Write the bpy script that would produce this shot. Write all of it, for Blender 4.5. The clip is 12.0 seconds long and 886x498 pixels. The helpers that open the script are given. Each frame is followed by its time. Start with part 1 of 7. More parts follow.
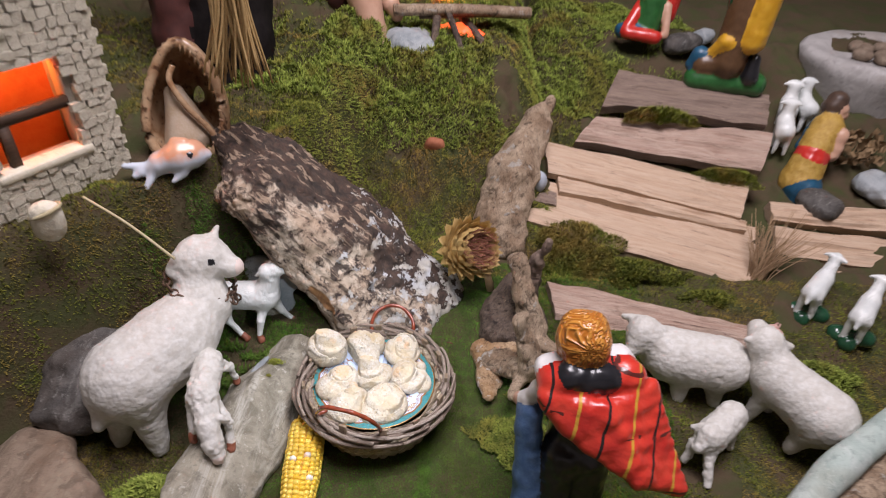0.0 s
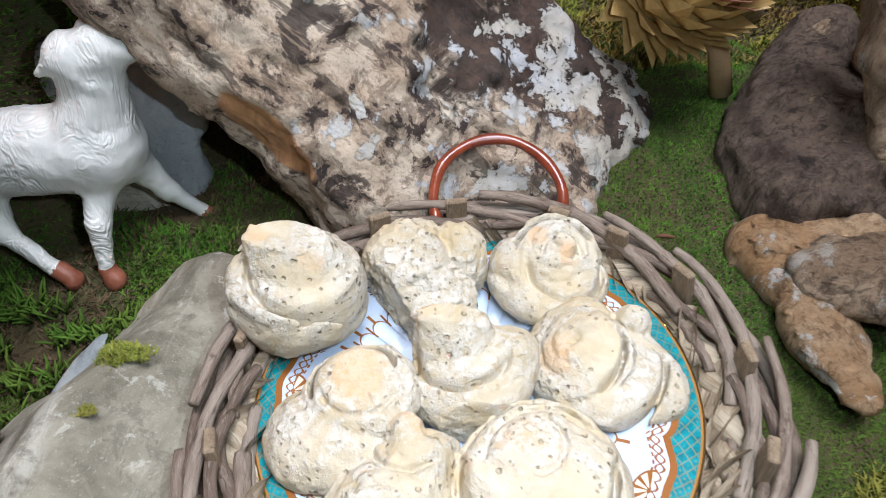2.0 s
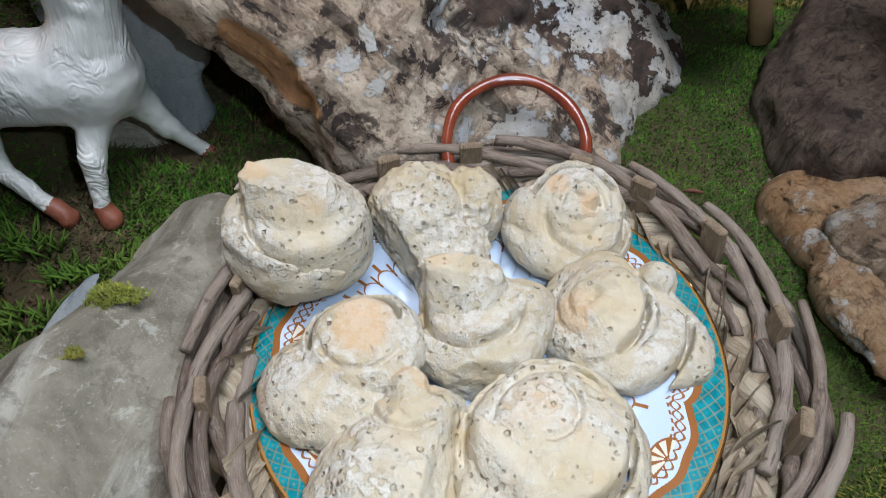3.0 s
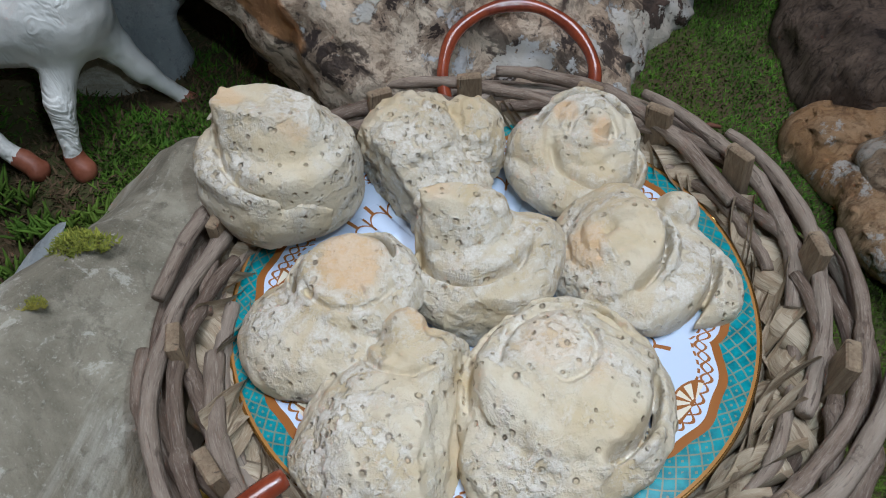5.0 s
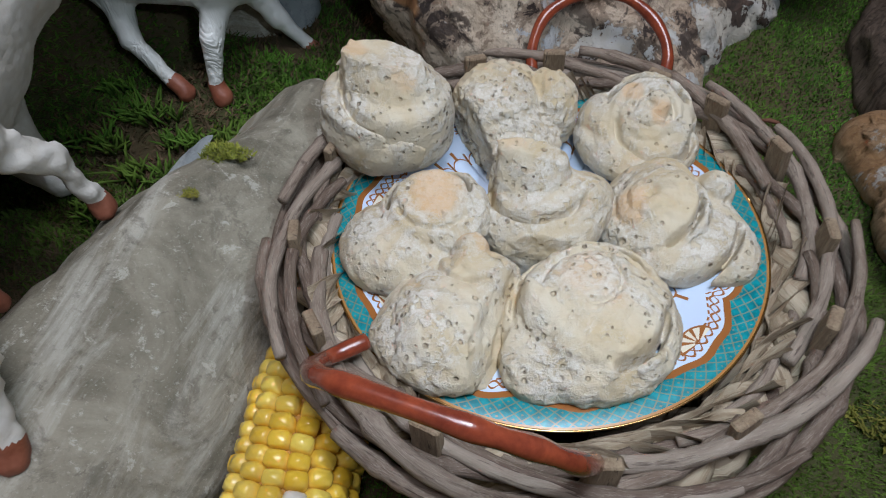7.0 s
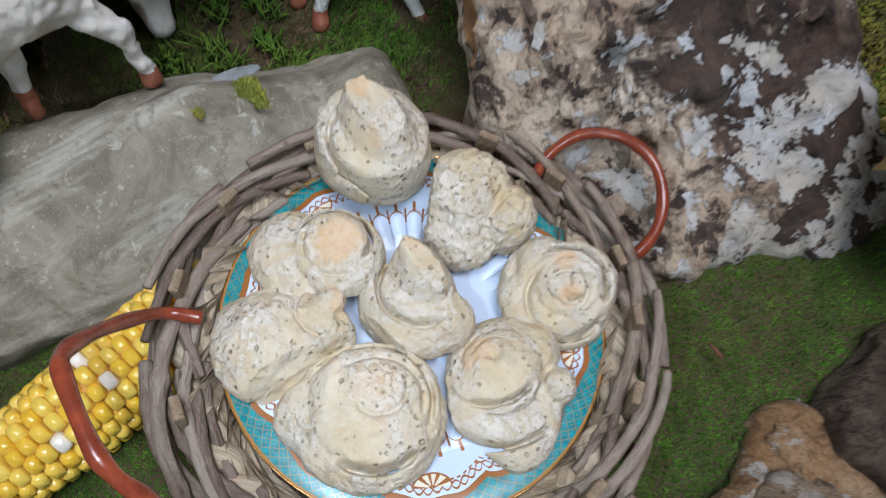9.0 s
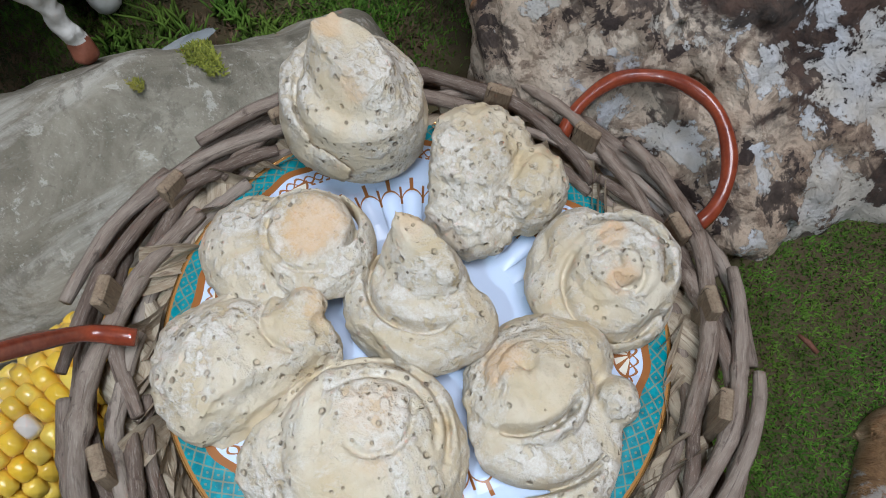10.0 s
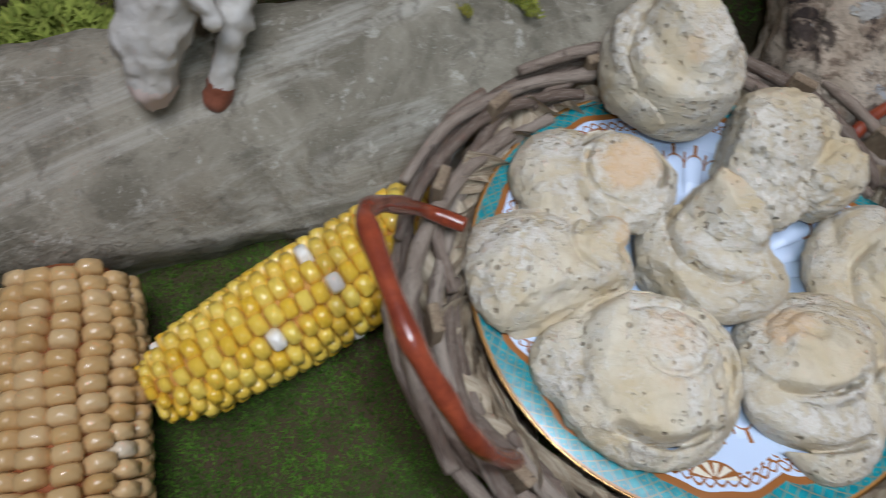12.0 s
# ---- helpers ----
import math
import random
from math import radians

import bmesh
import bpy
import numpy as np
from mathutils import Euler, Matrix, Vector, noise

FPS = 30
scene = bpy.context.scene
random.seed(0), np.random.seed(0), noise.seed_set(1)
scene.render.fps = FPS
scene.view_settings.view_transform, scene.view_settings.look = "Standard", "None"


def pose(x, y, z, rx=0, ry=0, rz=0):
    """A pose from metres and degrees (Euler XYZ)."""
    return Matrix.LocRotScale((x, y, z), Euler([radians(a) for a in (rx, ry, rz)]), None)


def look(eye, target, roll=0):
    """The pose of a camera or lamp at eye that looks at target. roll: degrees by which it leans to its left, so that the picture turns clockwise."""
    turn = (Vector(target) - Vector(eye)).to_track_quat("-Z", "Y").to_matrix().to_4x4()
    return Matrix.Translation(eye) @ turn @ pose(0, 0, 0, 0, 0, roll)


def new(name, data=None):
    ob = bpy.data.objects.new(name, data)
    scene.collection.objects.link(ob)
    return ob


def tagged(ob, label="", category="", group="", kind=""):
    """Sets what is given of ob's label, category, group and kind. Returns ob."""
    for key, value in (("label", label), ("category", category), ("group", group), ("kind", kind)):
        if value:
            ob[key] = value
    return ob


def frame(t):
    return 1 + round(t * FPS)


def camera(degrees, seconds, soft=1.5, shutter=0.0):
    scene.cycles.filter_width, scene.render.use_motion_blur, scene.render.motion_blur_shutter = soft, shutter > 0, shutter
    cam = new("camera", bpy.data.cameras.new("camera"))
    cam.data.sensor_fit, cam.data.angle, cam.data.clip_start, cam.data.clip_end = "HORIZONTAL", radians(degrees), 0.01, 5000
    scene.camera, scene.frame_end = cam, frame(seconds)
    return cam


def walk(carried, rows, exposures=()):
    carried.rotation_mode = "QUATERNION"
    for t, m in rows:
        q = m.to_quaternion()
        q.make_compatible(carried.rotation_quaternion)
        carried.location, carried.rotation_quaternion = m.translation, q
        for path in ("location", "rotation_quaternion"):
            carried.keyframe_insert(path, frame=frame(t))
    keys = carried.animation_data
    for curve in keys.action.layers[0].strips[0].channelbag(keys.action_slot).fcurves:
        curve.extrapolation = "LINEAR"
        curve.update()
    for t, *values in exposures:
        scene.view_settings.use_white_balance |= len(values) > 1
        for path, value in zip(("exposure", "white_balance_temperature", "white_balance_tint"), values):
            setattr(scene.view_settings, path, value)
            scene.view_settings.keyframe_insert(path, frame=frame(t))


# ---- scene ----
cam = camera(70.0, 12.0, 1.0, 0.3)
PATH = [
    (0, (0.1005, -0.7109, 0.8775), (0.1005, -0.3069, 0.5829), 3.42),
    (0.5, (0.0901, -0.5068, 0.7145), (0.0864, -0.118, 0.4002), 1.33),
    (1, (0.0141, -0.3205, 0.5155), (0.027, 0.0599, 0.1913), -1.88),
    (1.5, (0.0036, -0.2196, 0.3733), (0.01, 0.1453, 0.0315), 0.33),
    (2, (-0.0066, -0.1657, 0.3306), (-0.0162, 0.1956, -0.0149), -3.15),
    (2.5, (-0.0128, -0.1498, 0.3151), (-0.0256, 0.201, -0.0409), -2.88),
    (3, (-0.0069, -0.1536, 0.3128), (-0.0264, 0.1827, -0.0566), -2.59),
    (3.5, (0.0001, -0.1722, 0.3228), (-0.029, 0.1566, -0.0527), -3.51),
    (3.7, (0.0036, -0.1784, 0.314), (-0.0281, 0.1477, -0.0637), -2.50),
    (5.3, (-0.0081, -0.1451, 0.2823), (-0.0267, 0.1778, -0.0989), -4.05),
    (5.5, (-0.0067, -0.1447, 0.2842), (-0.0246, 0.1799, -0.0957), -3.66),
    (6, (-0.0041, -0.1563, 0.2965), (-0.0328, 0.1731, -0.0785), -4.60),
    (6.5, (-0.0086, -0.1902, 0.2891), (-0.07, 0.1262, -0.0932), -4.25),
    (7, (-0.0017, -0.1954, 0.3142), (-0.0749, 0.1048, -0.0789), -3.94),
    (7.2, (0.0019, -0.1988, 0.3302), (-0.0664, 0.0955, -0.0682), -2.12),
    (8.8, (0.0753, -0.088, 0.4154), (-0.0528, 0.1026, -0.0288), 12.91),
    (9, (0.0746, -0.089, 0.3944), (-0.06, 0.0925, -0.0516), 11.29),
    (9.5, (0.0649, -0.0892, 0.3452), (-0.0692, 0.0754, -0.1075), 8.49),
    (10, (0.0648, -0.0691, 0.3211), (-0.0854, 0.114, -0.1193), 5.31),
    (10.5, (0.0677, -0.0753, 0.3173), (-0.0799, 0.1076, -0.1239), 6.56),
    (11, (0.0688, -0.0827, 0.3179), (-0.0757, 0.0946, -0.1267), 7.84),
    (11.5, (0.0585, -0.113, 0.3254), (-0.1015, 0.0476, -0.1203), 7.36),
    (12, (0.0341, -0.1631, 0.3265), (-0.1473, -0.0285, -0.1196), 6.21),
]
EXPOSURES = [(0.0, 0.64, 6200, 21), (0.5, 0.62, 6250, 17), (1.0, 0.82, 6200, 14), (1.5, 0.84, 5950, 13), (2.0, 0.72, 5850, 12), (2.5, 0.46, 5780, 10), (3.5, 0.10, 5700, 10), (5.5, -0.08, 5650, 9), (7.2, -0.08, 5720, 11), (9.0, 0.16, 5720, 11), (10.0, 0.06, 5680, 10), (11.0, -0.14, 5680, 9), (12.0, -0.15, 5720, 11)]
walk(cam, [(t, look(eye, target, roll)) for t, eye, target, roll in PATH], EXPOSURES)

# ---- light ----
world = bpy.data.worlds.new("hall")
scene.world = world
world.use_nodes = True
world.node_tree.nodes["Background"].inputs[0].default_value = (0.95, 0.92, 1.0, 1)
world.node_tree.nodes["Background"].inputs[1].default_value = 0.04


def lamp(name, kind, m, watts, colour, size, **more):
    data = bpy.data.lights.new(name, kind)
    data.energy, data.color = watts, colour
    if kind == "AREA":
        data.shape, data.size, data.size_y = "RECTANGLE", size[0], size[1]
    else:
        data.shadow_soft_size = size
    if kind == "SPOT":
        data.spot_size, data.spot_blend = radians(more["cone"]), more["blend"]
    ob = new(name, data)
    ob.matrix_world = m
    return ob


HALL_WATTS, TORCH_WATTS = 50.0, 1.15
lamp("hall_light", "AREA", look((0.35, -0.15, 2.55), (0.15, 0.35, 0.1)), HALL_WATTS, (1.0, 0.95, 0.93), (1.3, 1.0))
lamp("torch", "SPOT", look((0.038, -0.128, 0.338), (-0.02, 0.05, 0.08)), TORCH_WATTS, (0.86, 0.97, 1.0), 0.004, cone=130, blend=0.9)
lamp("house_lamp", "POINT", pose(-0.565, 0.160, 0.57), 0.8, (1.0, 0.28, 0.05), 0.02)
lamp("ember_light", "POINT", pose(0.06, 1.03, 0.43), 0.25, (1.0, 0.2, 0.05), 0.02)


# ---- tools ----
rng = np.random.default_rng(7)


def value_noise(p, seed=0):
    """Smooth lattice noise of an array of points, -1 to 1."""
    i = np.floor(p).astype(np.int64)
    f = p - i
    f = f * f * (3 - 2 * f)
    out = np.zeros(len(p))
    for c in range(8):
        o = np.array([c & 1, c >> 1 & 1, c >> 2 & 1])
        q = i + o
        h = (q[:, 0] * 374761393 + q[:, 1] * 668265263 + q[:, 2] * 2147483647 + seed * 974711) & 0xFFFFFFFF
        h = ((h ^ (h >> 13)) * 1274126177) & 0xFFFFFFFF
        h = (h ^ (h >> 16)) & 0xFFFF
        w = np.prod(np.where(o == 1, f, 1 - f), axis=1)
        out += w * (h / 32767.5 - 1)
    return out


def fbm(p, scale, octaves=3, seed=0):
    out, amp = np.zeros(len(p)), 1.0
    for n in range(octaves):
        out += amp * value_noise(p * scale * 2**n + 13.7 * n, seed + n)
        amp *= 0.5
    return out


def mesh_of(name, verts, faces, smooth=True):
    """A mesh from arrays; faces all have the same number of corners."""
    me = bpy.data.meshes.new(name)
    verts, faces = np.asarray(verts, np.float32), np.asarray(faces, np.int32)
    k = faces.shape[1]
    me.vertices.add(len(verts))
    me.vertices.foreach_set("co", verts.ravel())
    me.loops.add(faces.size)
    me.loops.foreach_set("vertex_index", faces.ravel())
    me.polygons.add(len(faces))
    me.polygons.foreach_set("loop_start", np.arange(0, faces.size, k, dtype=np.int32))
    me.polygons.foreach_set("loop_total", np.full(len(faces), k, np.int32))
    me.polygons.foreach_set("use_smooth", np.full(len(faces), smooth))
    me.update()
    me.validate()
    return me


def put(name, me, materials, parent=None, label="", category="", group="", kind=""):
    """Links a mesh as one object."""
    for m in materials if isinstance(materials, (list, tuple)) else [materials]:
        me.materials.append(m)
    ob = new(name, me)
    if parent:
        ob.parent = parent
    return tagged(ob, label, category, group, kind)


def thing(name, at=(0, 0, 0), label="", category="", group=""):
    ob = new(name)
    ob.location = at
    return tagged(ob, label, category, group)


def part(name, bm, material, parent, label=""):
    me = bpy.data.meshes.new(name)
    bm.to_mesh(me)
    bm.free()
    me.polygons.foreach_set("use_smooth", np.full(len(me.polygons), True))
    return put(name, me, material, parent, label)


def tube_arrays(points, radii, sides=8, start=0, twist=0.0):
    """Vertices and quads of a closed-ended tube along points."""
    p = np.asarray(points, float)
    n = len(p)
    r = np.broadcast_to(np.asarray(radii, float), (n,))
    t = np.gradient(p, axis=0)
    t /= np.linalg.norm(t, axis=1)[:, None] + 1e-12
    ref = np.array([0.0, 0.0, 1.0]) if abs(t[:, 2]).mean() < 0.8 else np.array([1.0, 0.0, 0.0])
    u = np.cross(t, ref)
    u /= np.linalg.norm(u, axis=1)[:, None] + 1e-12
    v = np.cross(t, u)
    a = np.linspace(0, 2 * np.pi, sides, endpoint=False) + twist
    ring = p[:, None] + r[:, None, None] * (np.cos(a)[None, :, None] * u[:, None] + np.sin(a)[None, :, None] * v[:, None])
    verts = np.concatenate([ring.reshape(-1, 3), p[:1], p[-1:]])
    i, j = np.meshgrid(np.arange(n - 1), np.arange(sides), indexing="ij")
    k = (j + 1) % sides
    faces = np.stack([i * sides + j, i * sides + k, (i + 1) * sides + k, (i + 1) * sides + j], -1).reshape(-1, 4)
    j = np.arange(sides)
    k = (j + 1) % sides
    c0, c1 = n * sides, n * sides + 1
    caps = np.concatenate([np.stack([k, j, np.full(sides, c0), np.full(sides, c0)], -1), np.stack([(n - 1) * sides + j, (n - 1) * sides + k, np.full(sides, c1), np.full(sides, c1)], -1)])
    return verts, faces + start, caps + start


def tubes(name, lines, sides=8):
    """One mesh of several tubes: lines of (points, radii)."""
    bm_v, bm_f, n, rods = [], [], 0, []
    for pts, rad in lines:
        v, f, c = tube_arrays(pts, rad, sides, n)
        p = np.asarray(pts, float)
        along = np.append(0, np.cumsum(np.linalg.norm(np.diff(p, axis=0), axis=1))) + 3.1 * len(rods) + 7 * p[0, 0]
        off = v - np.concatenate([np.repeat(p, sides, 0), p[:1], p[-1:]])
        a = np.tile(np.linspace(0, 2 * np.pi, sides, endpoint=False), len(p))
        size = np.linalg.norm(off, axis=1)
        a = np.append(a, [0, 0])
        rods.append(np.stack([np.concatenate([np.repeat(along, sides), along[:1], along[-1:]]), size * np.cos(a), size * np.sin(a)], -1))
        bm_v.append(v)
        bm_f.extend(f.tolist())
        bm_f.extend([q[:3] for q in c.tolist()])
        n += len(v)
    me = bpy.data.meshes.new(name)
    me.from_pydata(np.concatenate(bm_v).tolist(), [], bm_f)
    me.polygons.foreach_set("use_smooth", np.full(len(me.polygons), True))
    me.attributes.new("rod", "FLOAT_VECTOR", "POINT").data.foreach_set("vector", np.concatenate(rods).astype(np.float32).ravel())
    me.update()
    return me


def ribbons(name, lines, curl=0.15):
    """One mesh of flat strips: lines of (points, side vectors, half width)."""
    vs, fs, rods, n = [], [], [], 0
    for k, (pts, side, half) in enumerate(lines):
        p, s = np.asarray(pts, float), np.asarray(side, float)
        m = len(p)
        way = np.gradient(p, axis=0)
        up = np.cross(way, s)
        up /= np.linalg.norm(up, axis=1)[:, None] + 1e-12
        along = np.append(0, np.cumsum(np.linalg.norm(np.diff(p, axis=0), axis=1))) + 2.3 * k
        w = np.linspace(-1, 1, 5)
        v = p[:, None] + half * w[None, :, None] * s[:, None] + (curl * half * (1 - w**2))[None, :, None] * up[:, None]
        vs.append(v.reshape(-1, 3))
        rods.append(np.stack([np.repeat(along, 5), np.tile(w * half, m), np.full(5 * m, 1.7 * k)], -1))
        i, j = np.meshgrid(np.arange(m - 1), np.arange(4), indexing="ij")
        fs.append(np.stack([i * 5 + j, i * 5 + j + 1, (i + 1) * 5 + j + 1, (i + 1) * 5 + j], -1).reshape(-1, 4) + n)
        n += 5 * m
    me = mesh_of(name, np.concatenate(vs), np.concatenate(fs))
    me.attributes.new("rod", "FLOAT_VECTOR", "POINT").data.foreach_set("vector", np.concatenate(rods).astype(np.float32).ravel())
    return me


def spline(points, n=24):
    """A smooth line through control points."""
    p = np.asarray(points, float)
    p = np.concatenate([[2 * p[0] - p[1]], p, [2 * p[-1] - p[-2]]])
    out = []
    for i in range(1, len(p) - 2):
        t = np.linspace(0, 1, n, endpoint=False)[:, None]
        a, b, c, d = p[i - 1], p[i], p[i + 1], p[i + 2]
        out.append(0.5 * (2 * b + (c - a) * t + (2 * a - 5 * b + 4 * c - d) * t**2 + (3 * b - a - 3 * c + d) * t**3))
    return np.concatenate(out + [p[-2:-1]])


def surface(fn, lo, hi, h):
    """Surface nets: vertices and quads of the zero level of fn in a box."""
    ax = [np.arange(lo[k], hi[k] + h, h) for k in range(3)]
    shape = tuple(len(a) for a in ax)
    g = np.stack(np.meshgrid(*ax, indexing="ij"), -1).reshape(-1, 3)
    val = np.concatenate([fn(part_) for part_ in np.array_split(g, max(1, len(g) // 150000))]).reshape(shape)
    inside = val < 0
    cells = tuple(s - 1 for s in shape)
    acc, cnt = np.zeros(cells + (3,)), np.zeros(cells)
    for d in range(3):
        a = [slice(None)] * 3
        b = [slice(None)] * 3
        a[d], b[d] = slice(0, -1), slice(1, None)
        v0, v1 = val[tuple(a)], val[tuple(b)]
        cross = (v0 < 0) != (v1 < 0)
        t = np.where(cross, v0 / np.where(cross, v0 - v1, 1), 0)
        o = [e for e in range(3) if e != d]
        for e0 in (0, 1):
            for e1 in (0, 1):
                s = [slice(None)] * 3
                s[o[0]] = slice(e0, cells[o[0]] + e0)
                s[o[1]] = slice(e1, cells[o[1]] + e1)
                c, tt = cross[tuple(s)], t[tuple(s)]
                cnt += c
                acc[..., d] += c * tt
                acc[..., o[0]] += c * e0
                acc[..., o[1]] += c * e1
    active = cnt > 0
    index = -np.ones(cells, np.int64)
    index[active] = np.arange(active.sum())
    base = np.stack(np.nonzero(active), -1)
    verts = np.asarray(lo) + h * (base + acc[active] / cnt[active][:, None])
    faces = []
    for d in range(3):
        o = [e for e in range(3) if e != d]
        a = [slice(1, -1)] * 3
        b = [slice(1, -1)] * 3
        a[d], b[d] = slice(0, -1), slice(1, None)
        in0, in1 = inside[tuple(a)], inside[tuple(b)]
        for flag, rev in ((in0 & ~in1, False), (~in0 & in1, True)):
            q = np.stack(np.nonzero(flag), -1)
            q[:, o[0]] += 1
            q[:, o[1]] += 1
            def cell(e0, e1):
                r = q.copy()
                r[:, o[0]] -= e0
                r[:, o[1]] -= e1
                return index[r[:, 0], r[:, 1], r[:, 2]]
            quad = np.stack([cell(1, 1), cell(0, 1), cell(0, 0), cell(1, 0)], -1)
            faces.append(quad[:, ::-1] if rev != (d == 1) else quad)
    return verts, np.concatenate(faces)


def capsule(p, a, b, ra, rb):
    a, b = np.asarray(a, float), np.asarray(b, float)
    ab = b - a
    t = np.clip((p - a) @ ab / (ab @ ab + 1e-12), 0, 1)
    return np.linalg.norm(p - a - t[:, None] * ab, axis=1) - (ra + (rb - ra) * t)


def smin(a, b, k):
    h = np.clip(0.5 + 0.5 * (b - a) / k, 0, 1)
    return b + (a - b) * h - k * h * (1 - h)


def roughen(d, p, limit, relief):
    """Adds relief(points) to a distance, only near the surface."""
    m = np.abs(d) < limit
    d = d.copy()
    d[m] -= relief(p[m])
    return d


def figure(name, limbs, h, blend=0.01, rough=0.0, grain=120.0, m=None, octaves=2, flake=0):
    """One mesh of capsules run together. limbs: (a, b, radius a, radius b, material slot, blend or None)."""
    pts = np.array([q for l in limbs for q in (l[0], l[1])], float)
    rad = max(max(l[2], l[3]) for l in limbs)
    lo, hi = pts.min(0) - rad - 4 * h, pts.max(0) + rad + 4 * h

    def fn(p):
        d = None
        for l in limbs:
            c = capsule(p, l[0], l[1], l[2], l[3])
            d = c if d is None else smin(d, c, l[5] if len(l) > 5 else blend)
        if rough:
            def relief(q):
                n = fbm(q, grain, octaves, 3)
                return rough * (np.floor(n * flake) / flake + 0.35 * n if flake else n)

            d = roughen(d, p, 2.5 * rough + 3 * h, relief)
        return d

    v, f = surface(fn, lo, hi, h)
    mid = v[f].mean(1)
    slot = np.argmin(np.stack([capsule(mid, *l[:4]) - (0.0005 if l[4] else 0) for l in limbs]), 0)
    slot = np.array([l[4] for l in limbs])[slot]
    me = mesh_of(name, v, f)
    me.polygons.foreach_set("material_index", slot.astype(np.int32))
    if m is not None:
        me.transform(m)
    return me


def lump(name, size, h, rough=0.08, grain=1.0, square=2.0, seed=0, m=None, octaves=4, cut=None):
    """A stone: a rounded block of half-sizes size, roughened in proportion to its size."""
    size = np.asarray(size, float)
    s = size.min()

    def fn(p):
        q = np.abs(p) / size
        d = ((q**square).sum(1) ** (1 / square) - 1) * s
        if cut is not None:
            d = np.maximum(d, cut(p))
        return roughen(d, p, 2.5 * rough * s + 4 * h, lambda q: rough * s * fbm(q / s, grain, octaves, seed))

    v, f = surface(fn, -size * 1.25 - 3 * h, size * 1.25 + 3 * h, h)
    me = mesh_of(name, v, f)
    if m is not None:
        me.transform(m)
    return me


# ---- materials ----
class Val:
    """Arithmetic on node sockets."""

    def __init__(self, tree, socket):
        self.tree, self.socket = tree, socket

    def op(self, kind, *others, clamp=False):
        n = self.tree.nodes.new("ShaderNodeMath")
        n.operation, n.use_clamp = kind, clamp
        self.tree.links.new(self.socket, n.inputs[0])
        for k, o in enumerate(others):
            if isinstance(o, Val):
                self.tree.links.new(o.socket, n.inputs[k + 1])
            else:
                n.inputs[k + 1].default_value = o
        return Val(self.tree, n.outputs[0])

    def __add__(self, o): return self.op("ADD", o)
    def __sub__(self, o): return self.op("SUBTRACT", o)
    def __mul__(self, o): return self.op("MULTIPLY", o)
    def __truediv__(self, o): return self.op("DIVIDE", o)
    def lt(self, o): return self.op("LESS_THAN", o)
    def gt(self, o): return self.op("GREATER_THAN", o)
    def sin(self): return self.op("SINE")
    def abs(self): return self.op("ABSOLUTE")
    def fract(self): return self.op("FRACT")
    def ramp(self, lo, hi):
        return ((self - lo) / (hi - lo)).op("MAXIMUM", 0.0).op("MINIMUM", 1.0)


